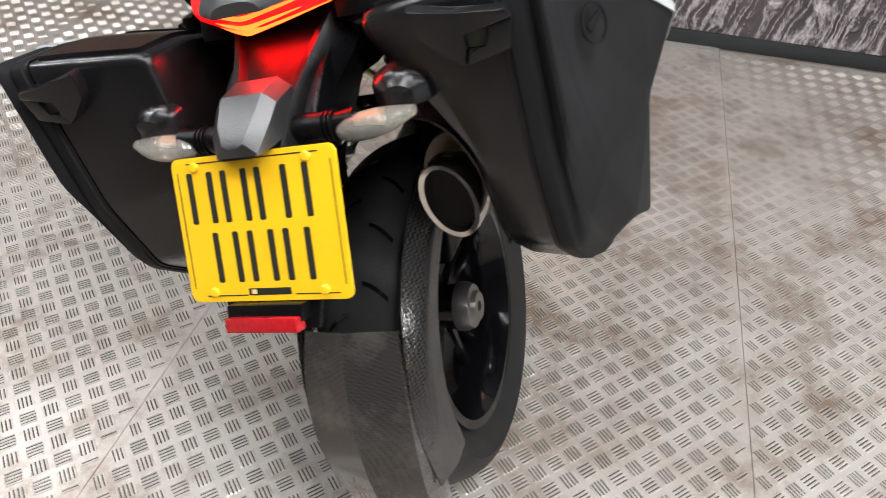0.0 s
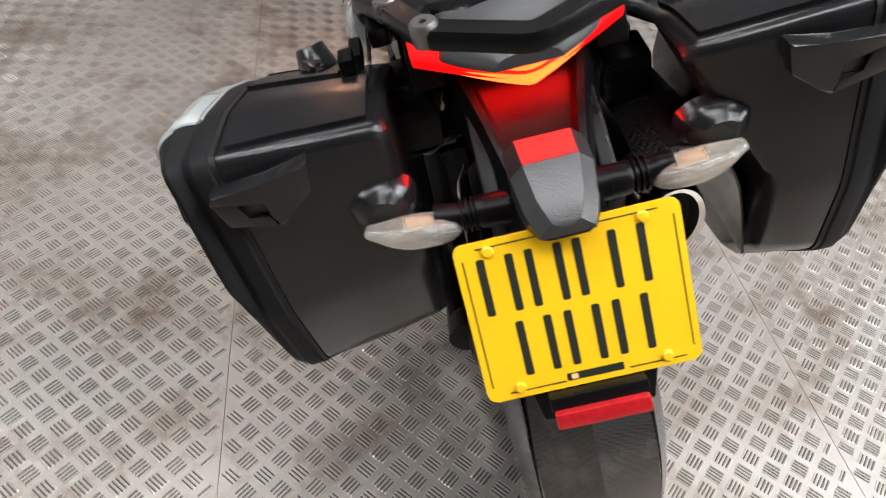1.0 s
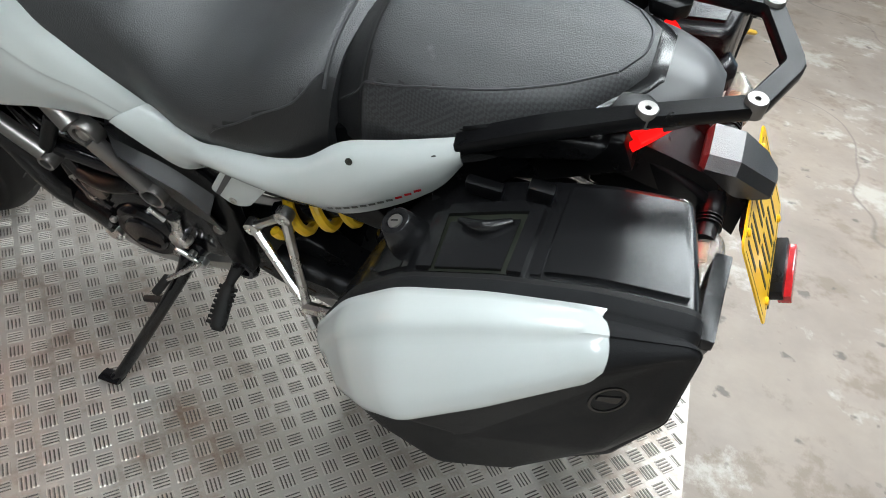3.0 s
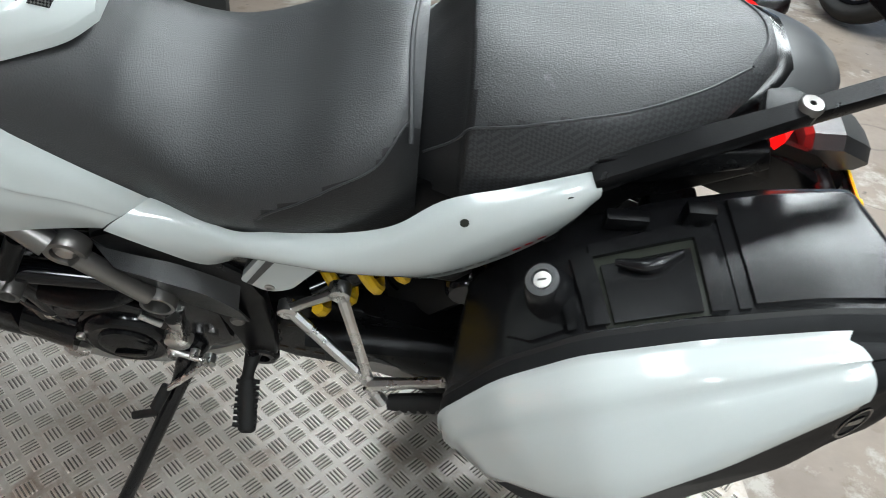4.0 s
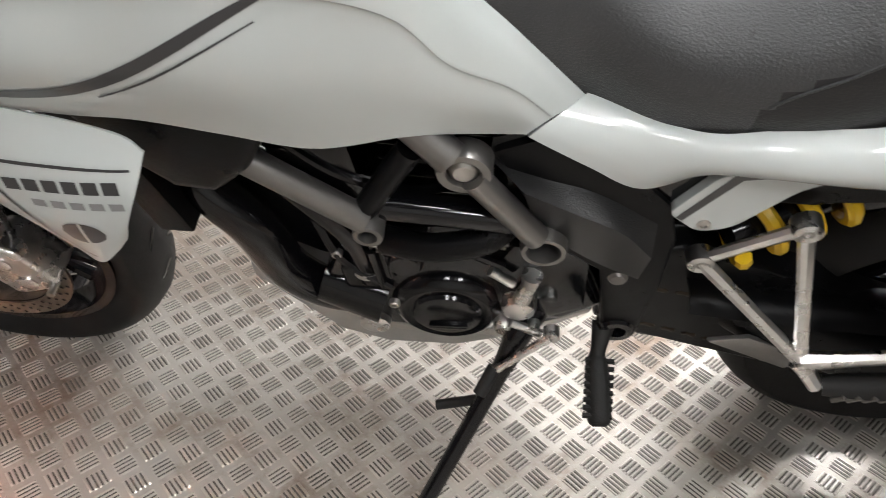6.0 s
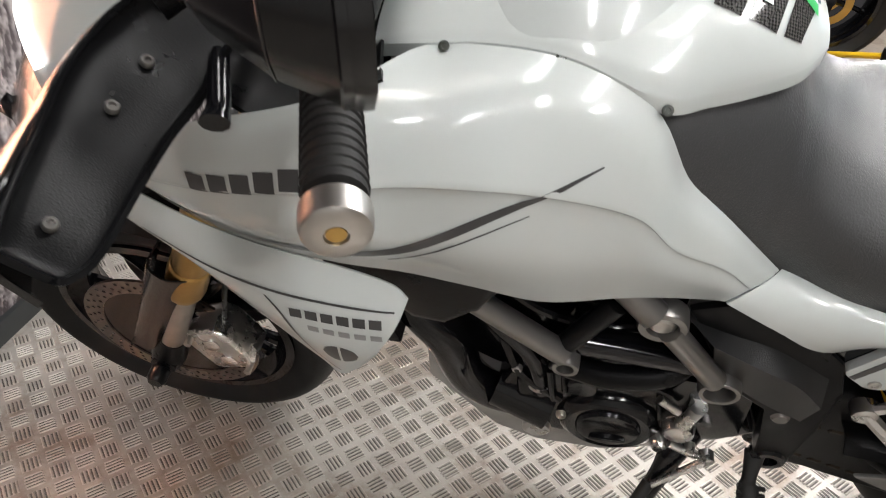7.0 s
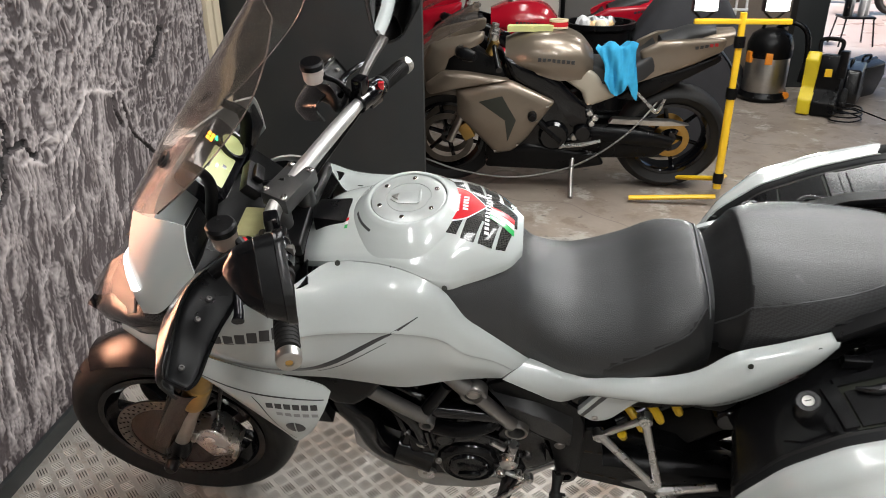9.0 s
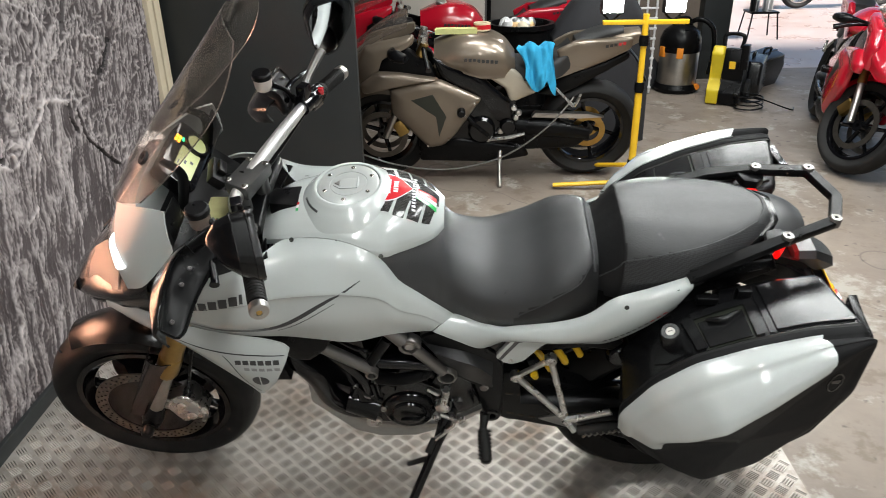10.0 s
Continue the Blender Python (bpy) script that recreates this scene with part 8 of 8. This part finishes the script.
    part("pillion_pad", body(((0.12, ((0, 0.880), (0.05, 0.875), (0.085, 0.855), (0.09, 0.82))), (-0.02, ((0, 0.935), (0.05, 0.93), (0.08, 0.91), (0.085, 0.88))), (-0.15, ((0, 0.950), (0.03, 0.945), (0.05, 0.93), (0.055, 0.905)))), 16, 12, 0.01), LEATHER, b, "black pillion pad")
    both("under_tail", lambda: puffed([(0.330, 0.560), (0.185, 0.680), (0.060, 0.715), (-0.190, 0.815), (-0.200, 0.775), (0.120, 0.590), (0.216, 0.545)], 0.072, 0.022), BLACK, b, "black under tail")
    part("plate_holder", tube([(-0.18, 0, 0.83), (-0.26, 0, 0.74), (-0.32, 0, 0.62)], [0.05, 0.04, 0.05], 8, None, 0.2, (1, 0, 0)), BLACK, b)
    part("swingarm", joined(*[tube([(0.46, 0.09 * s, 0.36), (0.24, 0.11 * s, 0.35), (0.0, 0.105 * s, 0.312)], [0.05, 0.055, 0.036], 12, None, 0.7, (0, 1, 0)) for s in (1, -1)]), BLACK, b, "black swingarm")
    both("swingarm_web", lambda: puffed([(0.400, 0.360), (0.200, 0.375), (0.030, 0.350), (0.005, 0.290), (0.080, 0.225), (0.390, 0.215)], 0.112, 0.014), BLACK, b)
    part("chain_guard", prism([(0.36, 0.43), (0.06, 0.42), (-0.08, 0.425), (0.02, 0.45), (0.34, 0.46)], 0.085, 0.125, "y", 0.003), STEEL, b)
    both("peg_bracket", lambda: tube([(0.62, 0.150, 0.300), (0.50, 0.165, 0.320), (0.40, 0.165, 0.345)], [0.010, 0.012, 0.010], 8), ALLOY, b, "alloy peg bracket")
    both("pillion_bracket", lambda: tube([(0.23, 0.13, 0.62), (0.16, 0.150, 0.555), (0.115, 0.155, 0.520), (0.080, 0.150, 0.590)], [0.008, 0.009, 0.013, 0.008], 8), ALLOY, b, "alloy pillion bracket")
    both("handlebar", lambda: joined(tube([(0.98 + f * 0.6, 0.12, 0.86), (0.97 + f * 0.6, 0.20, 0.84), (0.95 + f * 0.6, 0.31, 0.80)], [0.015, 0.014, 0.017], 10)), GLOSS, b, "black clip-on bar")
    part("fork_head", joined(rod((1.00 + g, -0.10, 0.88), (1.00 + g, 0.10, 0.88), 0.024, 12), rod((1.02 + g, 0.09, 0.84), (1.00 + g, 0.09, 0.92), 0.022, 12), rod((1.02 + g, -0.09, 0.84), (1.00 + g, -0.09, 0.92), 0.022, 12)), ALLOY, b, "alloy top yoke")
    both("mirror", lambda: tube([(1.14 + f, 0.17, 0.88), (1.15 + f, 0.24, 0.89), (1.12 + f, 0.30, 0.885), (1.06 + f, 0.34, 0.88)], [0.012, 0.016, 0.042, 0.030], 12, 16, 0.75), BLACK, b, "black fairing mirror")
    part("side_stand", tube([(0.54, 0.10, 0.26), (0.55, 0.20, 0.14), (0.55, 0.285, 0.045)], [0.014, 0.012, 0.012], 10), STEEL, b, "steel side stand")
    both("crash_bung", lambda: lathe([(0, 0.262), (0.018, 0.262), (0.025, 0.252), (0.025, 0.205), (0, 0.205)], "y", (0.785 + g, 0, 0.515), 18), BLACK, b, "black crash bung")
    return b


sport_bike(pose(-0.19, -2.66, 0.0, -9, 0, 0), "bronze grey sports motorcycle parked on a side stand", K_METAL, K_SILVER, 1.27)
sport_bike(pose(-0.05, -4.02, 0.0, -9, 0, 3), "red sports motorcycle parked behind a bronze one", RACING_RED, BLACK, 1.36)
sport_bike(pose(-2.26, -3.87, 0.0, -9, 0, 72), "red sports motorcycle standing on the concrete floor", RACING_RED, BLACK, 1.36, 36)


def cloth(name, m, label):
    """A towel hung over an edge, with folds."""
    rows = []
    for u in np.linspace(0, 1, 22):
        row = []
        for v in np.linspace(-1, 1, 26):
            w = 0.105 * (1 + 0.06 * math.sin(5 * u + 1))
            fold = 0.016 * u * math.sin(4.6 * v + 3.1 * u) + 0.006 * math.sin(9.5 * v + 4 + 6 * u) + 0.004 * math.sin(17 * v - 9 * u)
            if u < 0.3:
                p = (v * w * (0.80 + 0.6 * u), -0.13 + 0.42 * u, 0.014 * math.sin(6 * v) + 0.05 * (u - 0.3))
            else:
                t = (u - 0.3) / 0.7
                hang = 0.70 + 0.34 * abs(math.sin(2.1 * v + 0.9)) - 0.10 * v
                p = (v * w * (1 - 0.16 * t + 0.10 * math.sin(5 * t + 2 * v)) - 0.030 * t, 0.0 + fold + 0.03 * math.sin(t * 1.5), -0.25 * t * hang - 0.008)
            row.append(p)
        rows.append(row)
    bm = shell(rows, 0.004, 44, 52)
    ob = part(name, bm, TOWEL, m=m)
    return tagged(ob, label, "towel")


cloth("towel", pose(0.165, -2.405, 0.842, 0, 0, 0), "bright blue microfibre towel draped over a motorcycle seat")

tape = part("tape_roll", lathe([(0.030, -0.022), (0.050, -0.022), (0.050, 0.022), (0.030, 0.022)], "z", n=32, closed=True), material("cream_tape", (0.72, 0.58, 0.38), 0.5), m=pose(0.47, -2.52, 0.935))
tagged(tape, "roll of cream and red masking tape on a tank", "tape")
part("tape_label", lathe([(0.0504, -0.012), (0.0508, 0.0), (0.0504, 0.012)], "z", n=32), RED, tape)
pad_ = part("foam_pad", shell([[(x, y, 0.02 * math.sin(x * 9)) for y in (-0.035, 0, 0.035)] for x in (-0.12, -0.04, 0.04, 0.12)], 0.03, 14, 8), material("lime_foam", (0.62, 0.62, 0.26), 0.85, vary=0.1, scale=30, bump=0.4, bump_scale=120), m=pose(0.62, -2.50, 0.93, 0, 10, -6))
tagged(pad_, "yellow-green foam pad lying on a motorcycle tank", "pad")
lead = part("power_lead", tube([(1.25, -2.40, 0.23), (1.00, -2.38, 0.15), (0.70, -2.36, 0.12), (0.42, -2.36, 0.17), (0.25, -2.36, 0.25), (0.10, -2.37, 0.36), (0.0, -2.39, 0.46), (-0.07, -2.42, 0.54)], 0.0055, 8), FRAME)
tagged(lead, "thin grey power lead running past a motorcycle", "cable")

# work light on a tripod
tri_ = thing("work_light", pose(-0.42, -2.31, 0), "yellow tripod work light with two lit lamps", "work light")
part("pole", joined(rod((0, 0, 0.10), (0, 0, 0.62), 0.021, 16), rod((0, 0, 0.60), (0, 0, 1.02), 0.017, 16)), STAND_YELLOW, tri_, "yellow steel pole")
for z in (0.16, 0.62, 0.88):
    part("collar", lathe([(0.017, -0.028), (0.027, -0.028), (0.029, 0), (0.027, 0.028), (0.017, 0.028)], "z", (0, 0, z), 18, closed=True), BLACK, tri_)
for a in (178, 250, 300):
    d = Vector((math.cos(radians(a)), math.sin(radians(a)), 0))
    part("leg", tube([Vector((0, 0, 0.15)) + d * 0.02, d * 0.46 + Vector((0, 0, 0.02))] if a != 178 else [Vector((0, 0, 0.05)), Vector((0.46, -0.03, 0.02))], 0.0165, 10, None, 0.8), STAND_YELLOW, tri_, "yellow tripod leg")
part("cross_bar", box((-0.235, -0.014, 0.965), (0.235, 0.014, 0.990), 0.004), STAND_YELLOW, tri_)
for x in (-0.155, 0.185):
    head = part("lamp_head", box((x - 0.062, -0.055, 1.02), (x + 0.062, 0.0, 1.12), 0.010), BLACK, tri_, "black floodlight housing")
    part("lamp_lens", box((x - 0.054, 0.001, 1.028), (x + 0.054, 0.006, 1.112), 0.002), LAMP_WHITE, head, "bright lit floodlight panel")
    part("lamp_yoke", tube([(x - 0.05, -0.03, 1.02), (x, -0.03, 0.985), (x + 0.05, -0.03, 1.02)], 0.006, 8), BLACK, head)
    lamp("work_lamp", look((-0.42 + x, -2.295, 1.07), (-0.42 + x, 0.5, 0.9)), 7, 0.12, (1.0, 0.98, 0.92))

# vacuum cleaner
vac = thing("vacuum_cleaner", pose(-1.40, -4.86, 0), "steel drum vacuum cleaner with a black lid on the floor", "vacuum cleaner")
part("drum", lathe([(0, 0.05), (0.165, 0.05), (0.172, 0.07), (0.172, 0.34), (0.165, 0.36), (0, 0.36)], "z", n=36), STEEL, vac, "brushed steel drum")
part("base", lathe([(0, 0.0), (0.19, 0.0), (0.20, 0.03), (0.18, 0.07), (0, 0.07)], "z", n=30), BLACK, vac)
part("lid", lathe([(0, 0.58), (0.09, 0.57), (0.15, 0.53), (0.178, 0.46), (0.182, 0.37), (0.175, 0.35), (0, 0.35)], "z", n=30), BLACK, vac, "black motor lid")
ORANGE = material("orange_plastic", (0.80, 0.26, 0.02), 0.4, vary=0.1, scale=20)
for a in (20, 75):
    part("clip", box((-0.028, 0.165, 0.31), (0.028, 0.195, 0.40), 0.006), ORANGE, vac, "orange lid clip", m=pose(0, 0, 0, 0, 0, a - 90))
part("castor", lathe([(0, 0.02), (0.025, 0.02), (0.03, 0.0), (0.025, -0.02), (0, -0.02)], "y", (-0.15, 0.12, 0.05), 16), ORANGE, vac, "orange castor cover")
part("hose", tube([(0.0, -0.12, 0.50), (-0.12, 0.02, 0.62), (-0.24, 0.08, 0.56), (-0.27, 0.10, 0.36), (-0.24, 0.12, 0.16)], 0.022, 12), BLACK, vac, "black ribbed hose")
part("handle", tube([(-0.08, 0, 0.57), (-0.05, 0, 0.63), (0.05, 0, 0.63), (0.08, 0, 0.57)], 0.014, 10), BLACK, vac)
bag = part("dust_bag", body(((0.30, ((0, 0.20), (0.06, 0.18), (0.10, 0.10), (0.10, 0.0))), (0.18, ((0, 0.30), (0.09, 0.27), (0.14, 0.15), (0.14, 0.0))), (0.02, ((0, 0.26), (0.08, 0.24), (0.13, 0.13), (0.13, 0.0))), (-0.06, ((0, 0.14), (0.04, 0.12), (0.08, 0.07), (0.08, 0)))), 20, 12, 0.0), CLOTH_DARK, m=pose(-1.24, -5.05, 0))
tagged(bag, "dark blue cloth bag slumped on the floor", "bag")

# yellow machine
wash = thing("pressure_washer", pose(-1.68, -4.38, 0, 0, 0, 60), "yellow and black pressure washer standing on the floor", "pressure washer")
part("shell", prism([(-0.13, 0.0), (0.13, 0.0), (0.14, 0.12), (0.05, 0.20), (0.07, 0.30), (0.11, 0.42), (0.04, 0.48), (-0.06, 0.40), (-0.09, 0.22), (-0.14, 0.10)], -0.13, -0.03, "y", 0.02, 3), material("yellow_machine_plastic", (0.72, 0.55, 0.02), 0.4, vary=0.1, scale=12), wash, "yellow plastic shell")
part("cover", prism([(-0.15, 0.0), (0.12, 0.0), (0.13, 0.10), (0.06, 0.20), (0.08, 0.34), (0.05, 0.46), (-0.12, 0.44), (-0.15, 0.2)], -0.035, 0.135, "y", 0.02, 3), BLACK, wash, "black side cover")
part("handle", tube([(-0.10, -0.07, 0.44), (-0.12, -0.07, 0.54), (-0.12, 0.07, 0.54), (-0.10, 0.07, 0.44)], 0.016, 10), BLACK, wash)
part("wheel", lathe([(0.02, -0.02), (0.085, -0.022), (0.095, 0.0), (0.085, 0.022), (0.02, 0.02)], "y", (-0.12, 0.15, 0.095), 24, closed=True), RUBBER, wash, "black plastic wheel")
part("gun_holder", box((0.02, 0.10, 0.30), (0.10, 0.16, 0.50), 0.01), BLACK, wash)
part("yellow_flash", box((0.082, 0.02, 0.30), (0.092, 0.07, 0.36), 0.003), STAND_YELLOW, wash)
coil = part("cable_coil", tube([Vector((0.11 * math.cos(t * 0.35) * (1 + 0.1 * math.sin(t)), 0.13 * math.sin(t * 0.35), 0.012 + 0.0018 * t)) for t in range(60)] + [Vector((-0.30, 0.12, 0.02)), Vector((-0.38, 0.02, 0.008))], 0.006, 6, 260), BLACK, m=pose(-1.80, -4.16, 0))
tagged(coil, "coiled black cable lying on the concrete floor", "cable")


def loose_case(m, label):
    ob = part("pannier_case", joined(prism([(-0.22, 0.0), (0.16, 0.0), (0.22, 0.10), (0.18, 0.30), (-0.16, 0.32), (-0.24, 0.20)], -0.10, 0.10, "y", 0.03, 3)), CASE, m=m)
    part("case_band", prism([(-0.225, 0.0), (0.165, 0.0), (0.225, 0.10), (0.185, 0.305), (-0.165, 0.325), (-0.245, 0.20)], -0.012, 0.012, "y", 0.004), GLOSS, ob)
    part("case_handle", tube([(-0.06, 0.0, 0.31), (-0.05, 0.0, 0.35), (0.05, 0.0, 0.35), (0.06, 0.0, 0.30)], 0.010, 8), BLACK, ob)
    return tagged(ob, label, "case", "loose cases")


loose_case(pose(-2.02, -4.72, 0.0, 0, 0, 62), "black motorcycle side case standing on the floor")
loose_case(pose(-2.18, -5.02, 0.0, -14, 0, 40), "grey black side case tipped on the floor")

# table with cans outside the door
tab = thing("side_table", pose(-3.16, -7.55, 0), "small black metal stand with a round top outside", "table")
part("tabletop", box((-0.17, -0.14, 0.30), (0.17, 0.14, 0.325), 0.006), BLACK, tab)
for x in (-0.15, 0.15):
    for y in (-0.13, 0.13):
        part("leg", rod((x, y, 0.30), (x * 1.25, y * 1.25, 0.0), 0.010, 8), BLACK, tab)
CAN = material("silver_spray_can", (0.55, 0.55, 0.56), 0.3, 0.8, vary=0.1, scale=10)
for k, (x, y) in enumerate(((-0.12, -0.05), (-0.03, 0.04), (0.06, -0.03), (0.13, 0.05))):
    c = part("spray_can", lathe([(0, 0), (0.036, 0), (0.036, 0.17), (0.030, 0.185), (0.014, 0.195), (0.014, 0.215), (0, 0.215)], "z", n=18), CAN if k < 3 else BLACK, m=pose(-3.16 + x, -7.55 + y, 0.3255))
    tagged(c, "silver spray can standing on a stand" if k < 3 else "black spray can standing on a stand", "can", "cans on the stand")

# dark heap, bin, cupboard, lattice and door side behind the parked machines
bin_ = thing("rubbish_bin", pose(0.17, -3.38, 0), "round black rubbish bin full of scraps", "bin")
part("tub", lathe([(0, 0), (0.18, 0), (0.21, 0.78), (0.235, 0.80), (0.235, 0.83), (0.205, 0.83), (0.17, 0.08), (0, 0.08)], "z", n=30), BLACK, bin_)
rng = random.Random(4)
for k in range(14):
    a, r = rng.uniform(0, 6.28), rng.uniform(0, 0.15)
    part("scrap", lathe([(0, 0), (0.035, 0.004), (0.04, 0.05), (0.02, 0.08), (0, 0.085)], "z", n=9), (WHITE_DECAL, CREAM, CAN, AMBER_OFF)[k % 4], bin_, m=pose(r * math.cos(a), r * math.sin(a), 0.78, rng.uniform(-60, 60), rng.uniform(-60, 60), 0))
heap = part("covered_machine", body(((0.50, ((0, 0.72), (0.12, 0.70), (0.22, 0.55), (0.26, 0.0))), (0.20, ((0, 0.98), (0.14, 0.95), (0.26, 0.72), (0.32, 0.0))), (-0.20, ((0, 1.02), (0.12, 1.00), (0.24, 0.80), (0.30, 0.0))), (-0.48, ((0, 0.80), (0.08, 0.78), (0.18, 0.60), (0.22, 0.0)))), 30, 18, 0.0), CLOTH_DARK, m=pose(-0.38, -3.42, 0, 0, 0, 8) @ Matrix.Diagonal((0.70, 0.75, 1.03, 1)))
tagged(heap, "machine under a dark cloth cover by the wall", "covered machine")
cup = thing("cupboard", pose(0.78, -4.92, 0), "tall cream metal cupboard against the wall", "cupboard")
part("carcass", box((-0.42, -0.22, 0.0), (0.42, 0.20, 1.90), 0.006), material("cream_enamel", (0.55, 0.52, 0.46), 0.45, vary=0.08, scale=5), cup)
for s in (-1, 1):
    dr = part("door", box((0.21 * s - 0.205, 0.203, 0.04), (0.21 * s + 0.205, 0.222, 1.86), 0.004), material("cream_enamel_door", (0.57, 0.54, 0.48), 0.42, vary=0.08, scale=5), cup)
    part("handle", rod((0.03 * s, 0.245, 0.95), (0.03 * s, 0.245, 1.07), 0.008, 10), STEEL, dr)
lat = thing("lattice_panel", pose(-0.92, -4.72, 0), "white wire lattice panel leaning by the wall", "lattice")
for k in range(6):
    part("upright", box((-0.20 + 0.08 * k - 0.008, -0.010, 0.0), (-0.20 + 0.08 * k + 0.008, 0.010, 1.25), 0.003), WHITE_DECAL, lat)
for k in range(14):
    part("rail", box((-0.212, 0.0105, 0.05 + 0.085 * k), (0.212, 0.0225, 0.068 + 0.085 * k), 0.003), WHITE_DECAL, lat)
jamb = part("door_jamb", box((-1.98, -5.60, -0.006), (-1.72, -5.30, CEILING), 0.006), CHARCOAL)
tagged(jamb, "dark painted door jamb beside the opening", "jamb", kind="structure")
panel_b = part("wall_board", box((-1.72, -5.50, -0.006), (-1.10, -5.44, CEILING), 0.004), material("brown_board", (0.20, 0.16, 0.13), 0.7, vary=0.2, scale=4), m=None)
tagged(panel_b, "brown board wall behind the vacuum cleaner", "wall", kind="structure")
shelf = thing("spares_shelf", pose(0.0, -5.2, 0), "dark steel shelf rail on the back wall", "shelf")
part("shelf_rail", rod((-0.45, 0, 0.95), (0.30, 0, 0.95), 0.018, 10), BLACK, shelf)
for x in (-0.45, 0.30):
    part("shelf_post", rod((x, 0, 0), (x, 0, 1.4), 0.02, 10), BLACK, shelf)

# yard outside the door
yard = part("ground", box((-16, -34, -0.10), (8, -5.75, -0.003), 0), material("wet_red_paving", (0.42, 0.28, 0.24), 0.30, vary=0.4, scale=1.1, bump=0.3, bump_scale=30, colour2=(0.50, 0.44, 0.42), rough_vary=0.2))
tagged(yard, "wet pinkish paving of the yard outside", "ground", kind="structure")


def road_bike(m, label, paint):
    b = thing("parked_motorcycle", m, label, "motorcycle", "motorcycles in the yard")
    for c, r in ((Vector((0, 0, 0.31)), 0.31), (Vector((1.38, 0, 0.31)), 0.31)):
        side_wheel(b, c, r, 0.13, 0.22, ALLOY, 8, 0.14)
    part("engine", prism([(0.42, 0.24), (0.90, 0.24), (0.95, 0.50), (0.45, 0.52)], -0.14, 0.14, "y", 0.02), FRAME, b)
    part("tank", body(((0.50, ((0, 0.80), (0.08, 0.78), (0.11, 0.70))), (0.72, ((0, 0.90), (0.12, 0.86), (0.16, 0.74))), (0.98, ((0, 0.86), (0.09, 0.83), (0.12, 0.76)))), 16, 10, 0.01), paint, b)
    part("seat", body(((0.52, ((0, 0.78), (0.09, 0.77), (0.12, 0.72))), (0.20, ((0, 0.76), (0.11, 0.75), (0.14, 0.70))), (-0.20, ((0, 0.80), (0.09, 0.79), (0.11, 0.74)))), 16, 10, 0.01), LEATHER, b)
    part("exhaust", tube([(0.8, -0.15, 0.28), (0.4, -0.18, 0.26), (-0.1, -0.19, 0.32), (-0.3, -0.19, 0.36)], [0.03, 0.035, 0.05, 0.05], 12), CHROME, b)
    for s in (1, -1):
        part("fork_leg", rod((1.36, 0.09 * s, 0.31), (1.14, 0.09 * s, 0.86), 0.022, 12), STEEL, b)
    part("handlebar", tube([(1.05, -0.36, 0.98), (1.12, -0.12, 0.94), (1.12, 0.12, 0.94), (1.05, 0.36, 0.98)], 0.012, 10), CHROME, b)
    part("mudguard", shell([[(1.38 + 0.335 * math.cos(a), y, 0.31 + 0.335 * math.sin(a)) for y in (-0.06, 0, 0.06)] for a in np.linspace(0.4, 2.6, 8)], 0.003, 18, 6), paint, b)
    return b


road_bike(pose(-6.1, -10.35, 0, -7, 0, 8), "silver and blue motorcycle parked in the yard", material("blue_tank_paint", (0.05, 0.16, 0.50), 0.3, 0.2, 0.5))
road_bike(pose(-3.4, -11.6, 0, -7, 0, 180), "dark motorcycle parked in the yard", GLOSS)
